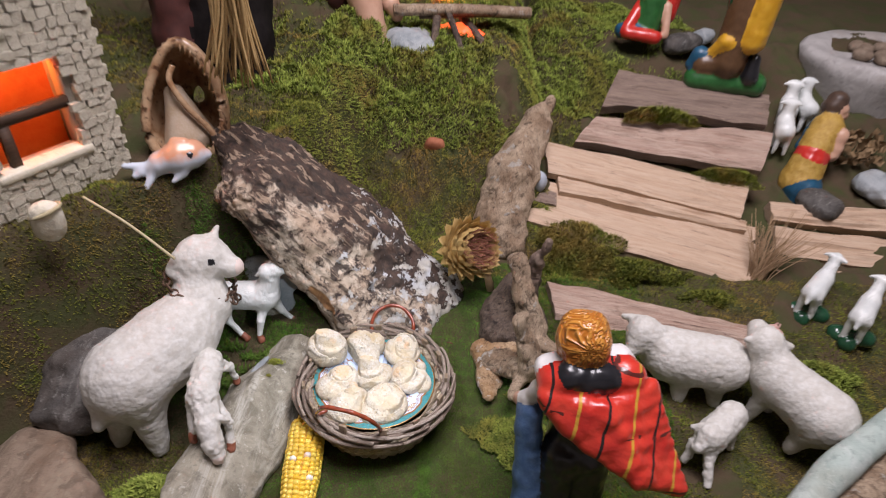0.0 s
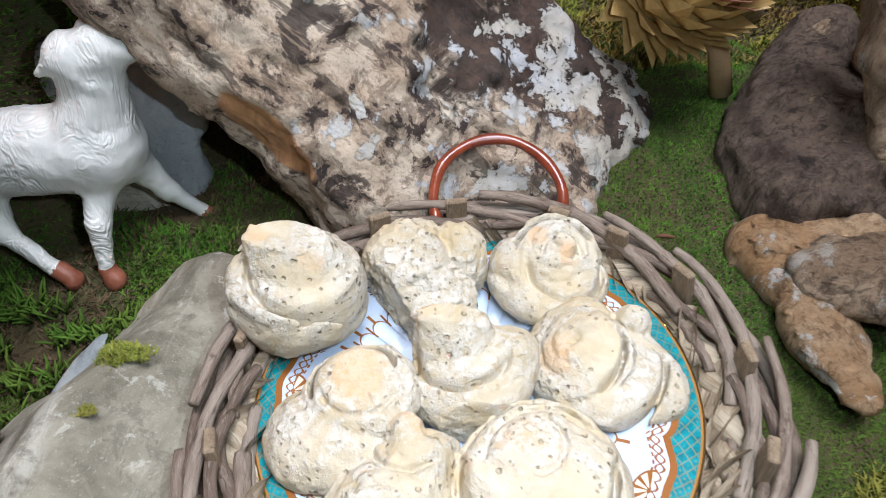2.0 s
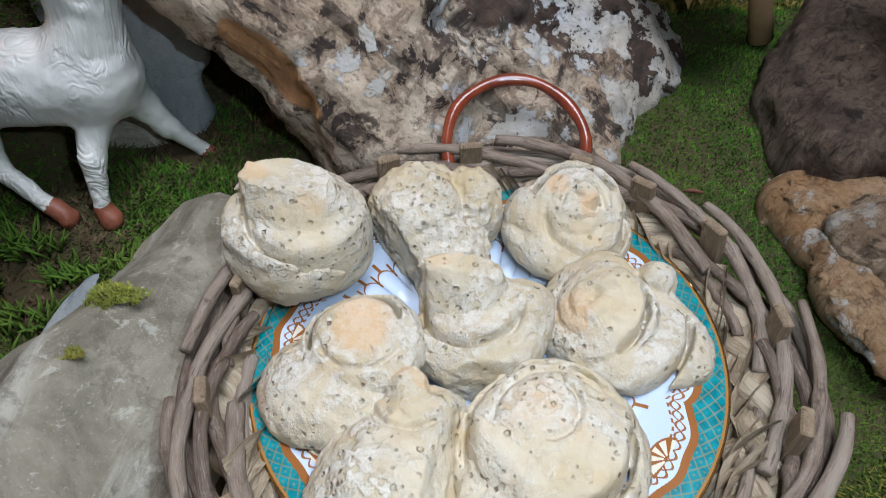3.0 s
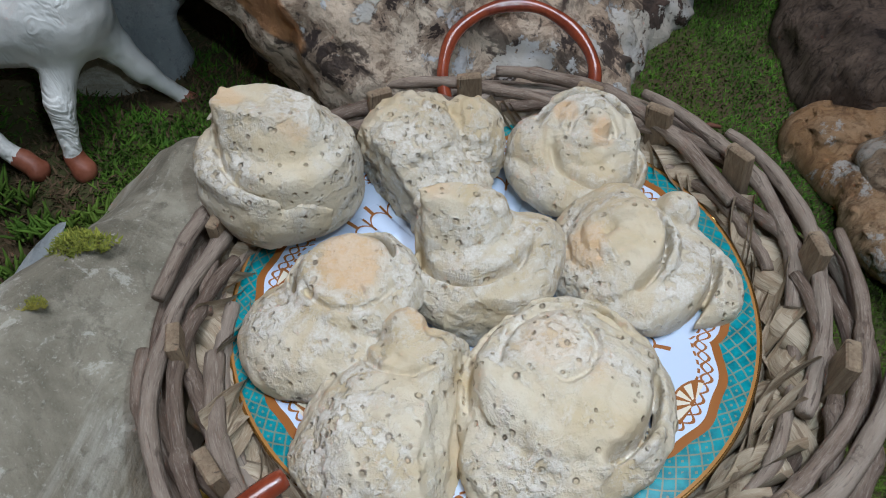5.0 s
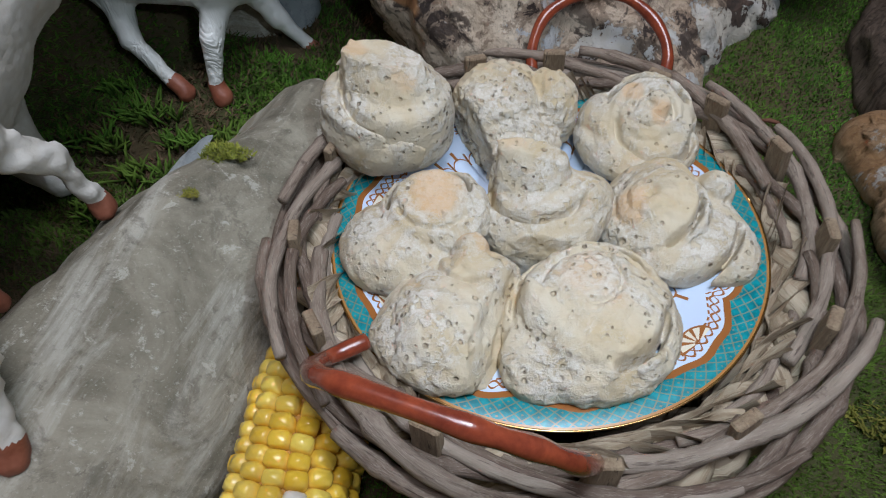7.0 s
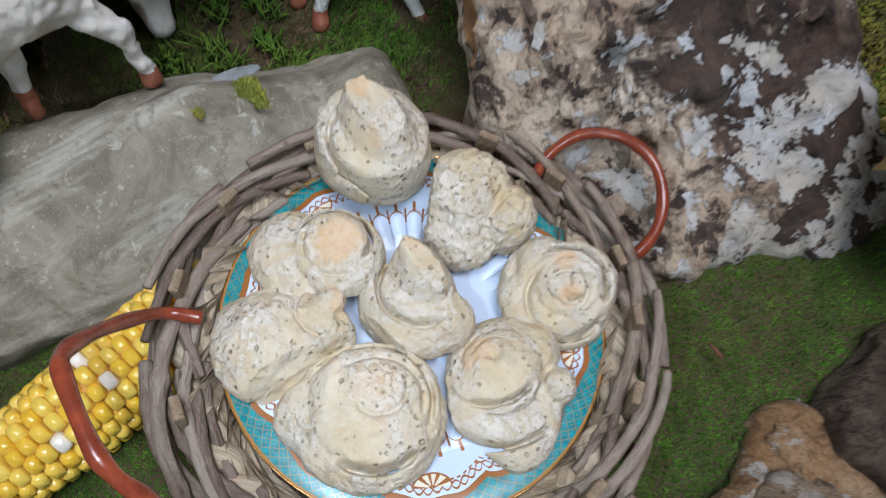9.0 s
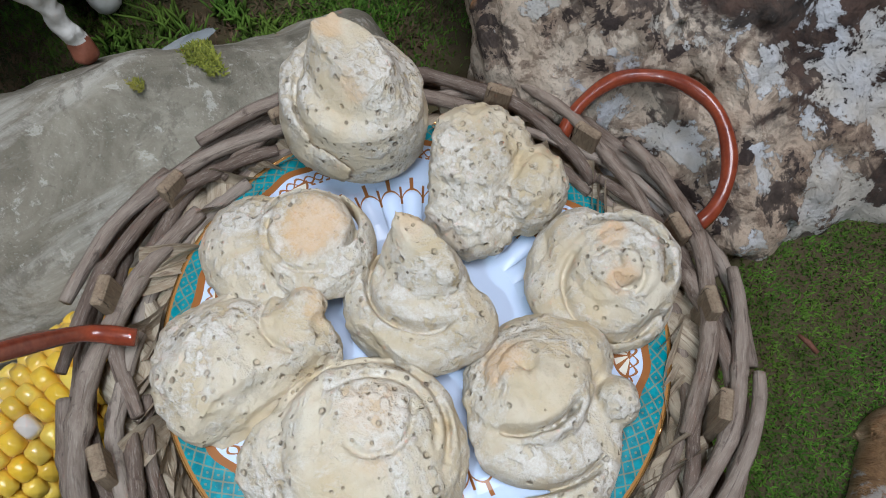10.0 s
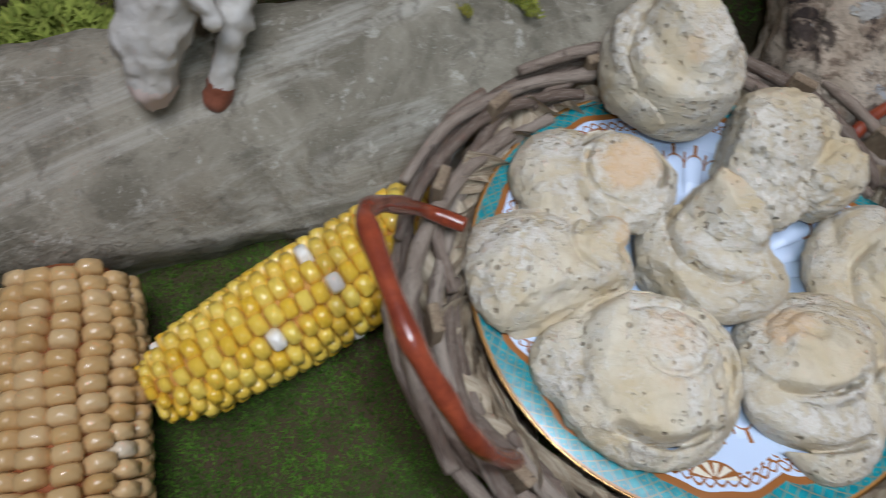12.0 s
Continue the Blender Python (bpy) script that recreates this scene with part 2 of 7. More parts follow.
class Paint:
    """A node material under construction."""

    def __init__(self, name, rough=0.6, metal=0.0, coat=0.0, spec=0.5, sub=0.0):
        self.m = bpy.data.materials.new(name)
        self.m.use_nodes = True
        self.t = self.m.node_tree
        self.b = self.t.nodes["Principled BSDF"]
        self.b.inputs["Roughness"].default_value = rough
        self.b.inputs["Metallic"].default_value = metal
        self.b.inputs["Coat Weight"].default_value = coat
        self.b.inputs["Specular IOR Level"].default_value = spec
        self.co = self.t.nodes.new("ShaderNodeTexCoord").outputs["Object"]
        self.bumps = None

    def val(self, socket): return Val(self.t, socket)

    def scaled(self, sx, sy, sz):
        n = self.t.nodes.new("ShaderNodeMapping")
        n.inputs["Scale"].default_value = (sx, sy, sz)
        self.t.links.new(self.co, n.inputs[0])
        return n.outputs[0]

    def noise(self, scale, detail=4, rough=0.55, distort=0.0, co=None):
        n = self.t.nodes.new("ShaderNodeTexNoise")
        n.inputs["Scale"].default_value, n.inputs["Detail"].default_value = scale, detail
        n.inputs["Roughness"].default_value, n.inputs["Distortion"].default_value = rough, distort
        self.t.links.new(co or self.co, n.inputs["Vector"])
        return self.val(n.outputs["Fac"])

    def voronoi(self, scale, feature="F1", co=None, randomness=1.0):
        n = self.t.nodes.new("ShaderNodeTexVoronoi")
        n.feature = feature
        n.inputs["Scale"].default_value = scale
        n.inputs["Randomness"].default_value = randomness
        self.t.links.new(co or self.co, n.inputs["Vector"])
        return n

    def attribute(self, name):
        n = self.t.nodes.new("ShaderNodeAttribute")
        n.attribute_name = name
        return self.val(n.outputs["Fac"])

    def rod(self, sx, sy, sz):
        """Coordinates that run along a rod or strip."""
        n, a = self.t.nodes.new("ShaderNodeMapping"), self.t.nodes.new("ShaderNodeAttribute")
        a.attribute_name = "rod"
        n.inputs["Scale"].default_value = (sx, sy, sz)
        self.t.links.new(a.outputs["Vector"], n.inputs[0])
        return n.outputs[0]

    def xyz(self, co=None):
        n = self.t.nodes.new("ShaderNodeSeparateXYZ")
        self.t.links.new(co or self.co, n.inputs[0])
        return [self.val(o) for o in n.outputs]

    def rgb(self, c):
        n = self.t.nodes.new("ShaderNodeRGB")
        n.outputs[0].default_value = (*c, 1)
        return n.outputs[0]

    def mix(self, f, a, b):
        n = self.t.nodes.new("ShaderNodeMix")
        n.data_type = "RGBA"
        for s, v in ((n.inputs[0], f), (n.inputs[6], a), (n.inputs[7], b)):
            if isinstance(v, Val):
                self.t.links.new(v.socket, s)
            elif isinstance(v, tuple):
                s.default_value = (*v, 1) if len(v) == 3 else v
            elif isinstance(v, float):
                s.default_value = v
            else:
                self.t.links.new(v, s)
        return n.outputs[2]

    def random(self, island=False):
        n = self.t.nodes.new("ShaderNodeNewGeometry" if island else "ShaderNodeObjectInfo")
        return self.val(n.outputs["Random Per Island" if island else "Random"])

    def colour(self, c):
        self.t.links.new(c if not isinstance(c, tuple) else self.rgb(c), self.b.inputs["Base Color"])
        return self

    def bump(self, height, strength=0.5, distance=0.001):
        n = self.t.nodes.new("ShaderNodeBump")
        n.inputs["Strength"].default_value, n.inputs["Distance"].default_value = strength, distance
        self.t.links.new(height.socket, n.inputs["Height"])
        if self.bumps:
            self.t.links.new(self.bumps, n.inputs["Normal"])
        self.bumps = n.outputs[0]
        self.t.links.new(self.bumps, self.b.inputs["Normal"])
        return self

    def roughness(self, v):
        self.t.links.new(v.socket, self.b.inputs["Roughness"])
        return self


def plain(name, a, b, rough=0.6, scale=60.0, bump=0.4, depth=0.001, fine=400.0, lo=0.35, hi=0.65, coat=0.0, metal=0.0, co=None, stretch=None, spec=0.5):
    """Two colours in patches with fine grain."""
    p = Paint(name, rough, metal, coat, spec)
    c = p.scaled(*stretch) if stretch else None
    n = p.noise(scale, 5, 0.6, 0.3, c)
    g = p.noise(fine, 3, 0.6, 0.0, c)
    p.colour(p.mix((n * 0.7 + g * 0.3).ramp(lo, hi), a, b))
    p.bump(n * 0.6 + g * 0.4, bump, depth)
    return p.m


# ---- materials of this place ----
def make_shell_paint():
    p = Paint("chalky_shell", 0.8, spec=0.3)
    big, fine, grit = p.noise(40, 4, 0.6, 0.4), p.noise(260, 4, 0.65), p.noise(900, 3, 0.7)
    c = p.mix(big.ramp(0.36, 0.62), (0.58, 0.475, 0.30), (0.67, 0.60, 0.46))
    c = p.mix(p.noise(60, 6, 0.75, 0.8).ramp(0.52, 0.66) * 0.55, c, (0.46, 0.40, 0.29))
    c = p.mix(p.attribute("tint"), c, (0.70, 0.41, 0.18))
    # white powder in crusty patches
    powder = p.noise(30, 8, 0.76, 0.5).ramp(0.44, 0.54) * fine.ramp(0.40, 0.52) * (p.attribute("tint") * -1.3 + 1.0)
    c = p.mix(powder * 0.80, c, p.mix(grit.ramp(0.4, 0.6), (0.66, 0.61, 0.52), (0.76, 0.735, 0.675)))
    pit_height = None
    for scale, radius, share, where in ((135, 0.17, 0.42, 0.45), (200, 0.20, 0.50, 0.46), (330, 0.22, 0.60, 0.52)):
        v = p.voronoi(scale)
        d = p.val(v.outputs["Distance"]) + fine * 0.10 - 0.05
        sep = p.t.nodes.new("ShaderNodeSeparateColor")
        p.t.links.new(v.outputs["Color"], sep.inputs[0])
        keep = p.val(sep.outputs[0]).gt(share)
        patch = (p.noise(24 + scale * 0.05, 2) + p.attribute("pitted")).gt(where)
        hole = d.ramp(radius * 1.15, radius * 0.62) * keep * patch * p.attribute("tint").ramp(0.6, 0.3)
        c = p.mix(hole * 0.52, c, p.mix(p.val(sep.outputs[2]), (0.50, 0.37, 0.22), (0.38, 0.32, 0.23)))
        c = p.mix(hole * p.val(sep.outputs[1]).gt(0.92) * 0.5, c, (0.12, 0.095, 0.07))
        pit_height = hole if pit_height is None else pit_height + hole
    p.colour(c)
    p.bump(big * 0.4 + fine * 0.6, 0.7, 0.002)
    p.bump(powder * 0.6 + grit * 0.4, 0.8, 0.0008)
    p.bump(pit_height * -1.0, 0.8, 0.0014)
    return p.m


def make_plate_paint():
    p = Paint("porcelain_decor", 0.30, coat=0.05)
    x, y, z = p.xyz()
    r = (x * x + y * y).op("SQRT") * 1000.0
    th = y.op("ARCTAN2", x)
    lobe = (th * 5.0).sin().abs()
    edge = lobe.op("POWER", 0.7) * 6.0 + 84.5 + (th * 30.0).sin() * 0.5
    wob = p.noise(300, 2)
    turquoise = p.mix(p.noise(260, 4).ramp(0.35, 0.65), (0.004, 0.17, 0.21), (0.012, 0.30, 0.35))
    gold, white = (0.31, 0.115, 0.025), (0.58, 0.69, 0.88)
    lattice = r * 0.20 + wob * 0.16
    u, v = (th * 15.2789 + lattice).fract() - 0.5, (th * 15.2789 - lattice).fract() - 0.5
    lines = u.abs().gt(0.43).op("MAXIMUM", v.abs().gt(0.43))
    dots = (u.abs().op("MAXIMUM", v.abs())).lt(0.10)
    band = p.mix(lines.op("MAXIMUM", dots * p.noise(120, 2).gt(0.5)) * 0.55, turquoise, (0.34, 0.22, 0.07))
    c = p.mix(r.gt(edge), white, band)
    c = p.mix((r - edge).abs().lt(1.5), c, gold)
    inner = r - (edge - 8.0)
    c = p.mix(inner.abs().lt(0.45) * ((th * 150.0).sin().gt(-0.2)), c, gold)
    scroll = (r - (edge - 5.2) - (th * 60.0).sin() * 1.8).abs().lt(0.55)
    c = p.mix(scroll, c, gold)
    c = p.mix((r - (edge - 5.2) + (th * 60.0).sin() * 1.8).abs().lt(0.45), c, gold)
    fan_a = (th * 10.0 / (2 * math.pi)).fract() - 0.5
    fan_x, fan_r = fan_a * (2 * math.pi / 10) * 80.0, r - 84.5
    fan = (fan_x * fan_x * 0.55 + fan_r * fan_r).op("SQRT")
    stripes = (fan_x.op("ARCTAN2", fan_r) * 9.0).sin().gt(-0.3)
    half = fan_r.lt(0.0)
    c = p.mix(fan.lt(7.0) * half, c, gold)
    c = p.mix(fan.lt(6.2) * fan.gt(1.2) * stripes * half, c, (0.76, 0.72, 0.60))
    flute = (th * 20.0).sin().abs()
    tip = r - (flute.op("POWER", 0.5) * 6.0 + 59.5)
    c = p.mix(tip.abs().lt(0.45), c, gold)
    c = p.mix(flute.lt(0.16) * r.gt(59.0) * r.lt(67.0), c, gold)
    c = p.mix(flute.gt(0.97) * r.gt(65.0) * r.lt(71.0), c, gold)
    c = p.mix(r.gt(98.4), c, (0.40, 0.19, 0.05))
    p.colour(c)
    p.bump(flute.op("POWER", 0.5) * r.ramp(44.0, 52.0) * r.ramp(69.0, 64.0), 0.9, 0.0022)
    return p.m


def make_wood(name, a, b, dark, rough=0.7, along=(3, 60, 60), bump=0.5):
    p = Paint(name, rough)
    c = p.scaled(*along)
    n, g = p.noise(3, 5, 0.6, 1.2, c), p.noise(14, 5, 0.7, 0.4, c)
    s = p.noise(9, 4)
    line = p.noise(5, 6, 0.65, 0.3, p.scaled(along[0] * 0.5, along[1] * 0.9, along[2] * 0.9))
    col = p.mix(n.ramp(0.35, 0.65), a, b)
    col = p.mix(g.ramp(0.56, 0.70) * 0.6, col, dark)
    col = p.mix(s.ramp(0.55, 0.75) * 0.4, col, dark)
    col = p.mix(line.ramp(0.61, 0.65) * 0.75, col, tuple(0.6 * v for v in dark))
    p.colour(col)
    p.bump(n * 0.5 + g * 0.5, bump, 0.0015 if bump < 0.9 else 0.006)
    return p.m


def make_bark():
    p = Paint("lichen_bark", 0.9)
    n, g, f = p.noise(13, 8, 0.62, 0.8), p.noise(55, 8, 0.68, 0.4), p.noise(300, 5, 0.7)
    x, y, z = p.xyz()
    col = p.mix(n.ramp(0.40, 0.62), (0.51, 0.39, 0.28), (0.70, 0.60, 0.47))
    col = p.mix(g.ramp(0.50, 0.54) * 0.65, col, (0.18, 0.12, 0.08))
    col = p.mix(g.ramp(0.585, 0.60), col, (0.045, 0.032, 0.027))
    col = p.mix(p.noise(20, 8, 0.66, 0.4).ramp(0.565, 0.59) * 0.9, col, (0.050, 0.036, 0.030))
    col = p.mix(f.ramp(0.52, 0.62) * 0.35, col, (0.11, 0.08, 0.06))
    # pale lichen scales towards the lower end, dark heartwood along the top
    dark = (p.noise(12, 8, 0.65, 0.5) * 0.6 + (y - 0.230) * 1.35 + (x * 0.55 + z - 0.145) * 0.9 + (x + 0.01).op("MAXIMUM", 0.0) * 0.7).ramp(0.258, 0.295)
    col = p.mix(dark * 0.95, col, p.mix((g * 0.7 + f * 0.3).ramp(0.42, 0.60), (0.012, 0.008, 0.008), (0.105, 0.064, 0.046)))
    # splinters that run along the log
    way = p.t.nodes.new("ShaderNodeCombineXYZ")
    for socket, v in zip(way.inputs, ((z - x) * 0.16, (x + z) * 0.8, y)):
        p.t.links.new(v.socket, socket)
    splinter = p.noise(75, 6, 0.65, 0.3, way.outputs[0])
    col = p.mix(splinter.ramp(0.56, 0.60) * (z - x * 0.4).ramp(0.12, 0.26) * 0.75, col, (0.46, 0.34, 0.235))
    col = p.mix(splinter.ramp(0.44, 0.40) * 0.7, col, (0.05, 0.035, 0.028))
    crust = (p.noise(36, 9, 0.66, 0.25) + (x * 0.75)).ramp(0.565, 0.578) * p.noise(260, 4, 0.7).ramp(0.34, 0.40)
    col = p.mix(crust * 0.93, col, p.mix(p.noise(25, 3).ramp(0.4, 0.6), (0.58, 0.54, 0.46), (0.66, 0.68, 0.70)))
    # a bare orange strip where a limb broke off
    along, across = ((x + 0.107) * 0.70 - (z - 0.140) * 0.72) / 0.034, ((x + 0.107) * 0.72 + (z - 0.140) * 0.70) / 0.0135
    bare = ((along * along + across * across).op("SQRT") + p.noise(40, 4) * 0.5 - 0.25).ramp(1.03, 0.93) * y.lt(0.19)
    col = p.mix(bare * 0.95, col, p.mix(p.noise(9, 5, 0.6, 0.5, p.scaled(10, 10, 3)).ramp(0.4, 0.6), (0.52, 0.27, 0.11), (0.36, 0.18, 0.08)))
    p.colour(col)
    p.bump(n * 0.4 + g * 0.6, 1.0, 0.008)
    p.bump(f + splinter * 2.0, 0.8, 0.0016)
    p.bump(crust, 0.8, 0.002)
    return p.m


def make_rod_wood(name, a, b, dark, pale, rough=0.6):
    """Bark or fibre that runs along a rod."""
    p = Paint(name, rough, spec=0.3)
    long_grain, fine = p.noise(5, 5, 0.6, 0.6, p.rod(12, 130, 130)), p.noise(6, 5, 0.7, 0.3, p.rod(30, 330, 330))
    blot = p.noise(7, 5, 0.6, 0.5, p.rod(9, 40, 40))
    shade = p.random()
    col = p.mix(blot.ramp(0.38, 0.62), a, b)
    col = p.mix(shade.ramp(0.55, 0.0) * 0.6, col, tuple(1.3 * v for v in dark))
    col = p.mix(shade.ramp(0.6, 1.0) * 0.5, col, pale)
    col = p.mix(fine.ramp(0.52, 0.66) * 0.55, col, pale)
    col = p.mix(long_grain.ramp(0.56, 0.66) * 0.75, col, dark)
    col = p.mix(p.noise(60, 6, 0.7).ramp(0.60, 0.68) * 0.7, col, dark)
    p.colour(col)
    p.bump(long_grain * 0.6 + fine * 0.4, 0.8, 0.0015)
    return p.m


def make_drift(name, a, b, dark, crust, amount, scale=1.0):
    """Weathered root wood: fibres, dark cracks and pale crust."""
    p = Paint(name, 0.85, spec=0.25)
    n, fib = p.noise(16 * scale, 7, 0.65, 0.8), p.noise(9, 7, 0.7, 1.0, p.scaled(22, 22, 5))
    crack = p.noise(38 * scale, 6, 0.65, 0.7)
    f = p.noise(420, 4, 0.7)
    col = p.mix(n.ramp(0.40, 0.60), a, b)
    col = p.mix(fib.ramp(0.50, 0.62) * 0.6, col, dark)
    col = p.mix(crack.ramp(0.58, 0.64) * 0.7, col, tuple(0.6 * v for v in dark))
    col = p.mix(f.ramp(0.52, 0.66) * 0.4, col, dark)
    flakes = (p.noise(30, 8, 0.68, 0.5) + amount).ramp(0.60, 0.63) * f.ramp(0.36, 0.46)
    col = p.mix(flakes * 0.85, col, crust)
    p.colour(col)
    p.bump(n * 0.4 + fib * 0.6, 1.0, 0.009)
    p.bump(crack.ramp(0.64, 0.54), 0.8, 0.002)
    p.bump(f * 0.6 + flakes, 0.7, 0.001)
    return p.m


def make_moss_blade(name, a, b, c):
    p = Paint(name, 0.8, spec=0.2)
    r = p.random(island=True)
    col = p.mix(r, a, b)
    col = p.mix(p.noise(9, 3).ramp(0.48, 0.62), col, c)
    col = p.mix(p.noise(55, 5, 0.65).ramp(0.42, 0.60), p.mix(0.45, col, (0.015, 0.022, 0.006)), col)
    p.colour(col)
    return p.m


def make_soil():
    p = Paint("mossy_soil", 0.95, spec=0.2)
    n, g = p.noise(14, 5, 0.6, 0.5), p.noise(160, 5, 0.7)
    col = p.mix(n.ramp(0.40, 0.60), (0.085, 0.060, 0.036), (0.060, 0.066, 0.025))
    col = p.mix(g.ramp(0.5, 0.7) * 0.6, col, (0.07, 0.055, 0.025))
    p.colour(col)
    p.bump(n * 0.4 + g * 0.6, 0.9, 0.004)
    return p.m


def make_stone(name, a, b, c, rough=0.75):
    p = Paint(name, rough)
    n, g, f = p.noise(18, 8, 0.66, 0.8), p.noise(190, 5, 0.7), p.noise(600, 3, 0.7)
    col = p.mix(n.ramp(0.40, 0.60), a, b)
    streak = p.noise(9, 9, 0.70, 1.0, p.scaled(2.2, 0.3, 2.6))
    col = p.mix(streak.ramp(0.50, 0.62) * 0.65, col, c)
    col = p.mix((p.noise(11, 7, 0.6, 1.5, p.scaled(1, 0.3, 1)) - 0.5).abs().ramp(0.010, 0.002) * p.noise(6, 2).ramp(0.5, 0.6) * 0.4, col, tuple(min(1.0, 1.2 * v) for v in c))
    col = p.mix(p.noise(5, 4, 0.6).ramp(0.52, 0.62) * 0.5, col, (0.72 * b[0], 0.60 * b[1], 0.52 * b[2]))
    col = p.mix(p.noise(45, 7, 0.72, 0.4).ramp(0.54, 0.62) * 0.55, col, tuple(v * 0.6 for v in a))
    col = p.mix(p.noise(75, 8, 0.75, 0.3).ramp(0.58, 0.62) * 0.6, col, c)
    col = p.mix(g.ramp(0.60, 0.70) * 0.5, col, tuple(v * 0.5 for v in a))
    col = p.mix(f.ramp(0.60, 0.68) * 0.35, col, c)
    p.colour(col)
    p.bump(n * 0.5 + g * 0.5, 0.9, 0.004)
    p.bump(f, 0.4, 0.0006)
    return p.m


def make_kernel(name, a, b, c):
    p = Paint(name, 0.28, coat=0.3)
    r = p.random()
    col = p.mix(r, a, b)
    col = p.mix(r.gt(0.975), col, c)
    col = p.mix(p.noise(160, 3).ramp(0.5, 0.8) * 0.15, col, c)
    p.colour(col)
    p.bump(p.noise(300, 3), 0.3, 0.0006)
    return p.m


SHELL = make_shell_paint()
PLATE = make_plate_paint()
GILT = plain("gilt_edge", (0.60, 0.36, 0.12), (0.72, 0.48, 0.2), 0.25, metal=1.0, bump=0.1)
WILLOW = make_rod_wood("willow_rod", (0.17, 0.122, 0.09), (0.29, 0.23, 0.18), (0.065, 0.043, 0.032), (0.42, 0.365, 0.305), 0.6)
HUSK = make_rod_wood("dry_husk", (0.34, 0.26, 0.17), (0.52, 0.44, 0.32), (0.16, 0.11, 0.07), (0.60, 0.53, 0.41), 0.75)
PEG = make_wood("peg_wood", (0.20, 0.14, 0.088), (0.34, 0.26, 0.17), (0.08, 0.055, 0.038), 0.8, (90, 90, 18), 0.8)
RED_ROD = plain("red_cane", (0.15, 0.027, 0.013), (0.30, 0.062, 0.024), 0.26, 90, 0.4, 0.0008, coat=0.5)
BARK = make_bark()
CUT_WOOD = make_wood("orange_wood", (0.42, 0.20, 0.08), (0.50, 0.27, 0.12), (0.25, 0.12, 0.05))
STONE = make_stone("pale_limestone", (0.185, 0.168, 0.122), (0.345, 0.318, 0.245), (0.56, 0.54, 0.47))
SLATE = make_stone("grey_slate", (0.27, 0.30, 0.31), (0.36, 0.39, 0.40), (0.44, 0.46, 0.46))
BROWN_STONE = make_stone("brown_stone", (0.18, 0.13, 0.09), (0.28, 0.21, 0.15), (0.34, 0.28, 0.2))
DARK_STONE = make_stone("dark_stone", (0.05, 0.045, 0.04), (0.11, 0.10, 0.09), (0.25, 0.24, 0.22))
SOIL = make_soil()
LITTER = make_moss_blade("leaf_litter", (0.06, 0.040, 0.024), (0.21, 0.140, 0.080), (0.14, 0.095, 0.055))
MOSS_FINE = make_moss_blade("fine_moss", (0.05, 0.14, 0.013), (0.14, 0.28, 0.032), (0.11, 0.18, 0.025))
MOSS_MOUND = make_moss_blade("mound_moss", (0.15, 0.185, 0.028), (0.36, 0.37, 0.06), (0.38, 0.26, 0.07))
MOSS_DEEP = make_moss_blade("deep_moss", (0.085, 0.12, 0.018), (0.26, 0.26, 0.038), (0.30, 0.215, 0.052))
MOSS_BRIGHT = make_moss_blade("bright_moss", (0.18, 0.25, 0.035), (0.40, 0.47, 0.09), (0.28, 0.27, 0.05))
KERNEL = make_kernel("yellow_kernel", (0.80, 0.50, 0.025), (0.88, 0.67, 0.11), (0.88, 0.85, 0.76))
PALE_KERNEL = make_kernel("pale_kernel", (0.62, 0.40, 0.16), (0.74, 0.54, 0.28), (0.78, 0.68, 0.50))
COB = plain("cob_core", (0.50, 0.25, 0.05), (0.60, 0.36, 0.09), 0.8)
RED_COB = plain("red_cob_core", (0.26, 0.07, 0.02), (0.38, 0.13, 0.04), 0.8)


def make_wool():
    """Plaster wool: small curls, slightly darker and browner in the hollows."""
    p = Paint("white_wool_plaster", 0.65)
    curl = p.val(p.voronoi(150).outputs["Distance"]) + p.noise(300, 3, 0.6, 0.5) * 0.4
    n = p.noise(70, 5, 0.6, 0.3)
    c = p.mix(n.ramp(0.35, 0.65), (0.55, 0.53, 0.48), (0.66, 0.65, 0.61))
    c = p.mix(curl.ramp(0.55, 0.85) * 0.2, c, (0.46, 0.42, 0.34))
    p.colour(c)
    p.bump(n, 0.5, 0.002)
    p.bump(curl * -1.0, 0.4, 0.002)
    return p.m


WOOL = make_wool()


def make_gloss_white():
    p = Paint("glossy_white", 0.38, coat=0.15)
    wave = (p.noise(30, 3, 0.5, 2.0, p.scaled(1.4, 1.4, 0.55)) * 40.0).sin()
    where = p.noise(14, 2).ramp(0.38, 0.52)
    fine = p.noise(240, 4, 0.6)
    c = p.mix(p.noise(30, 4).ramp(0.4, 0.6), (0.66, 0.69, 0.67), (0.76, 0.78, 0.75))
    c = p.mix(wave.ramp(-0.5, -1.0) * where * 0.18, c, (0.48, 0.48, 0.42))
    p.colour(c)
    p.bump(wave * where, 0.35, 0.0012)
    p.bump(fine, 0.4, 0.0008)
    return p.m


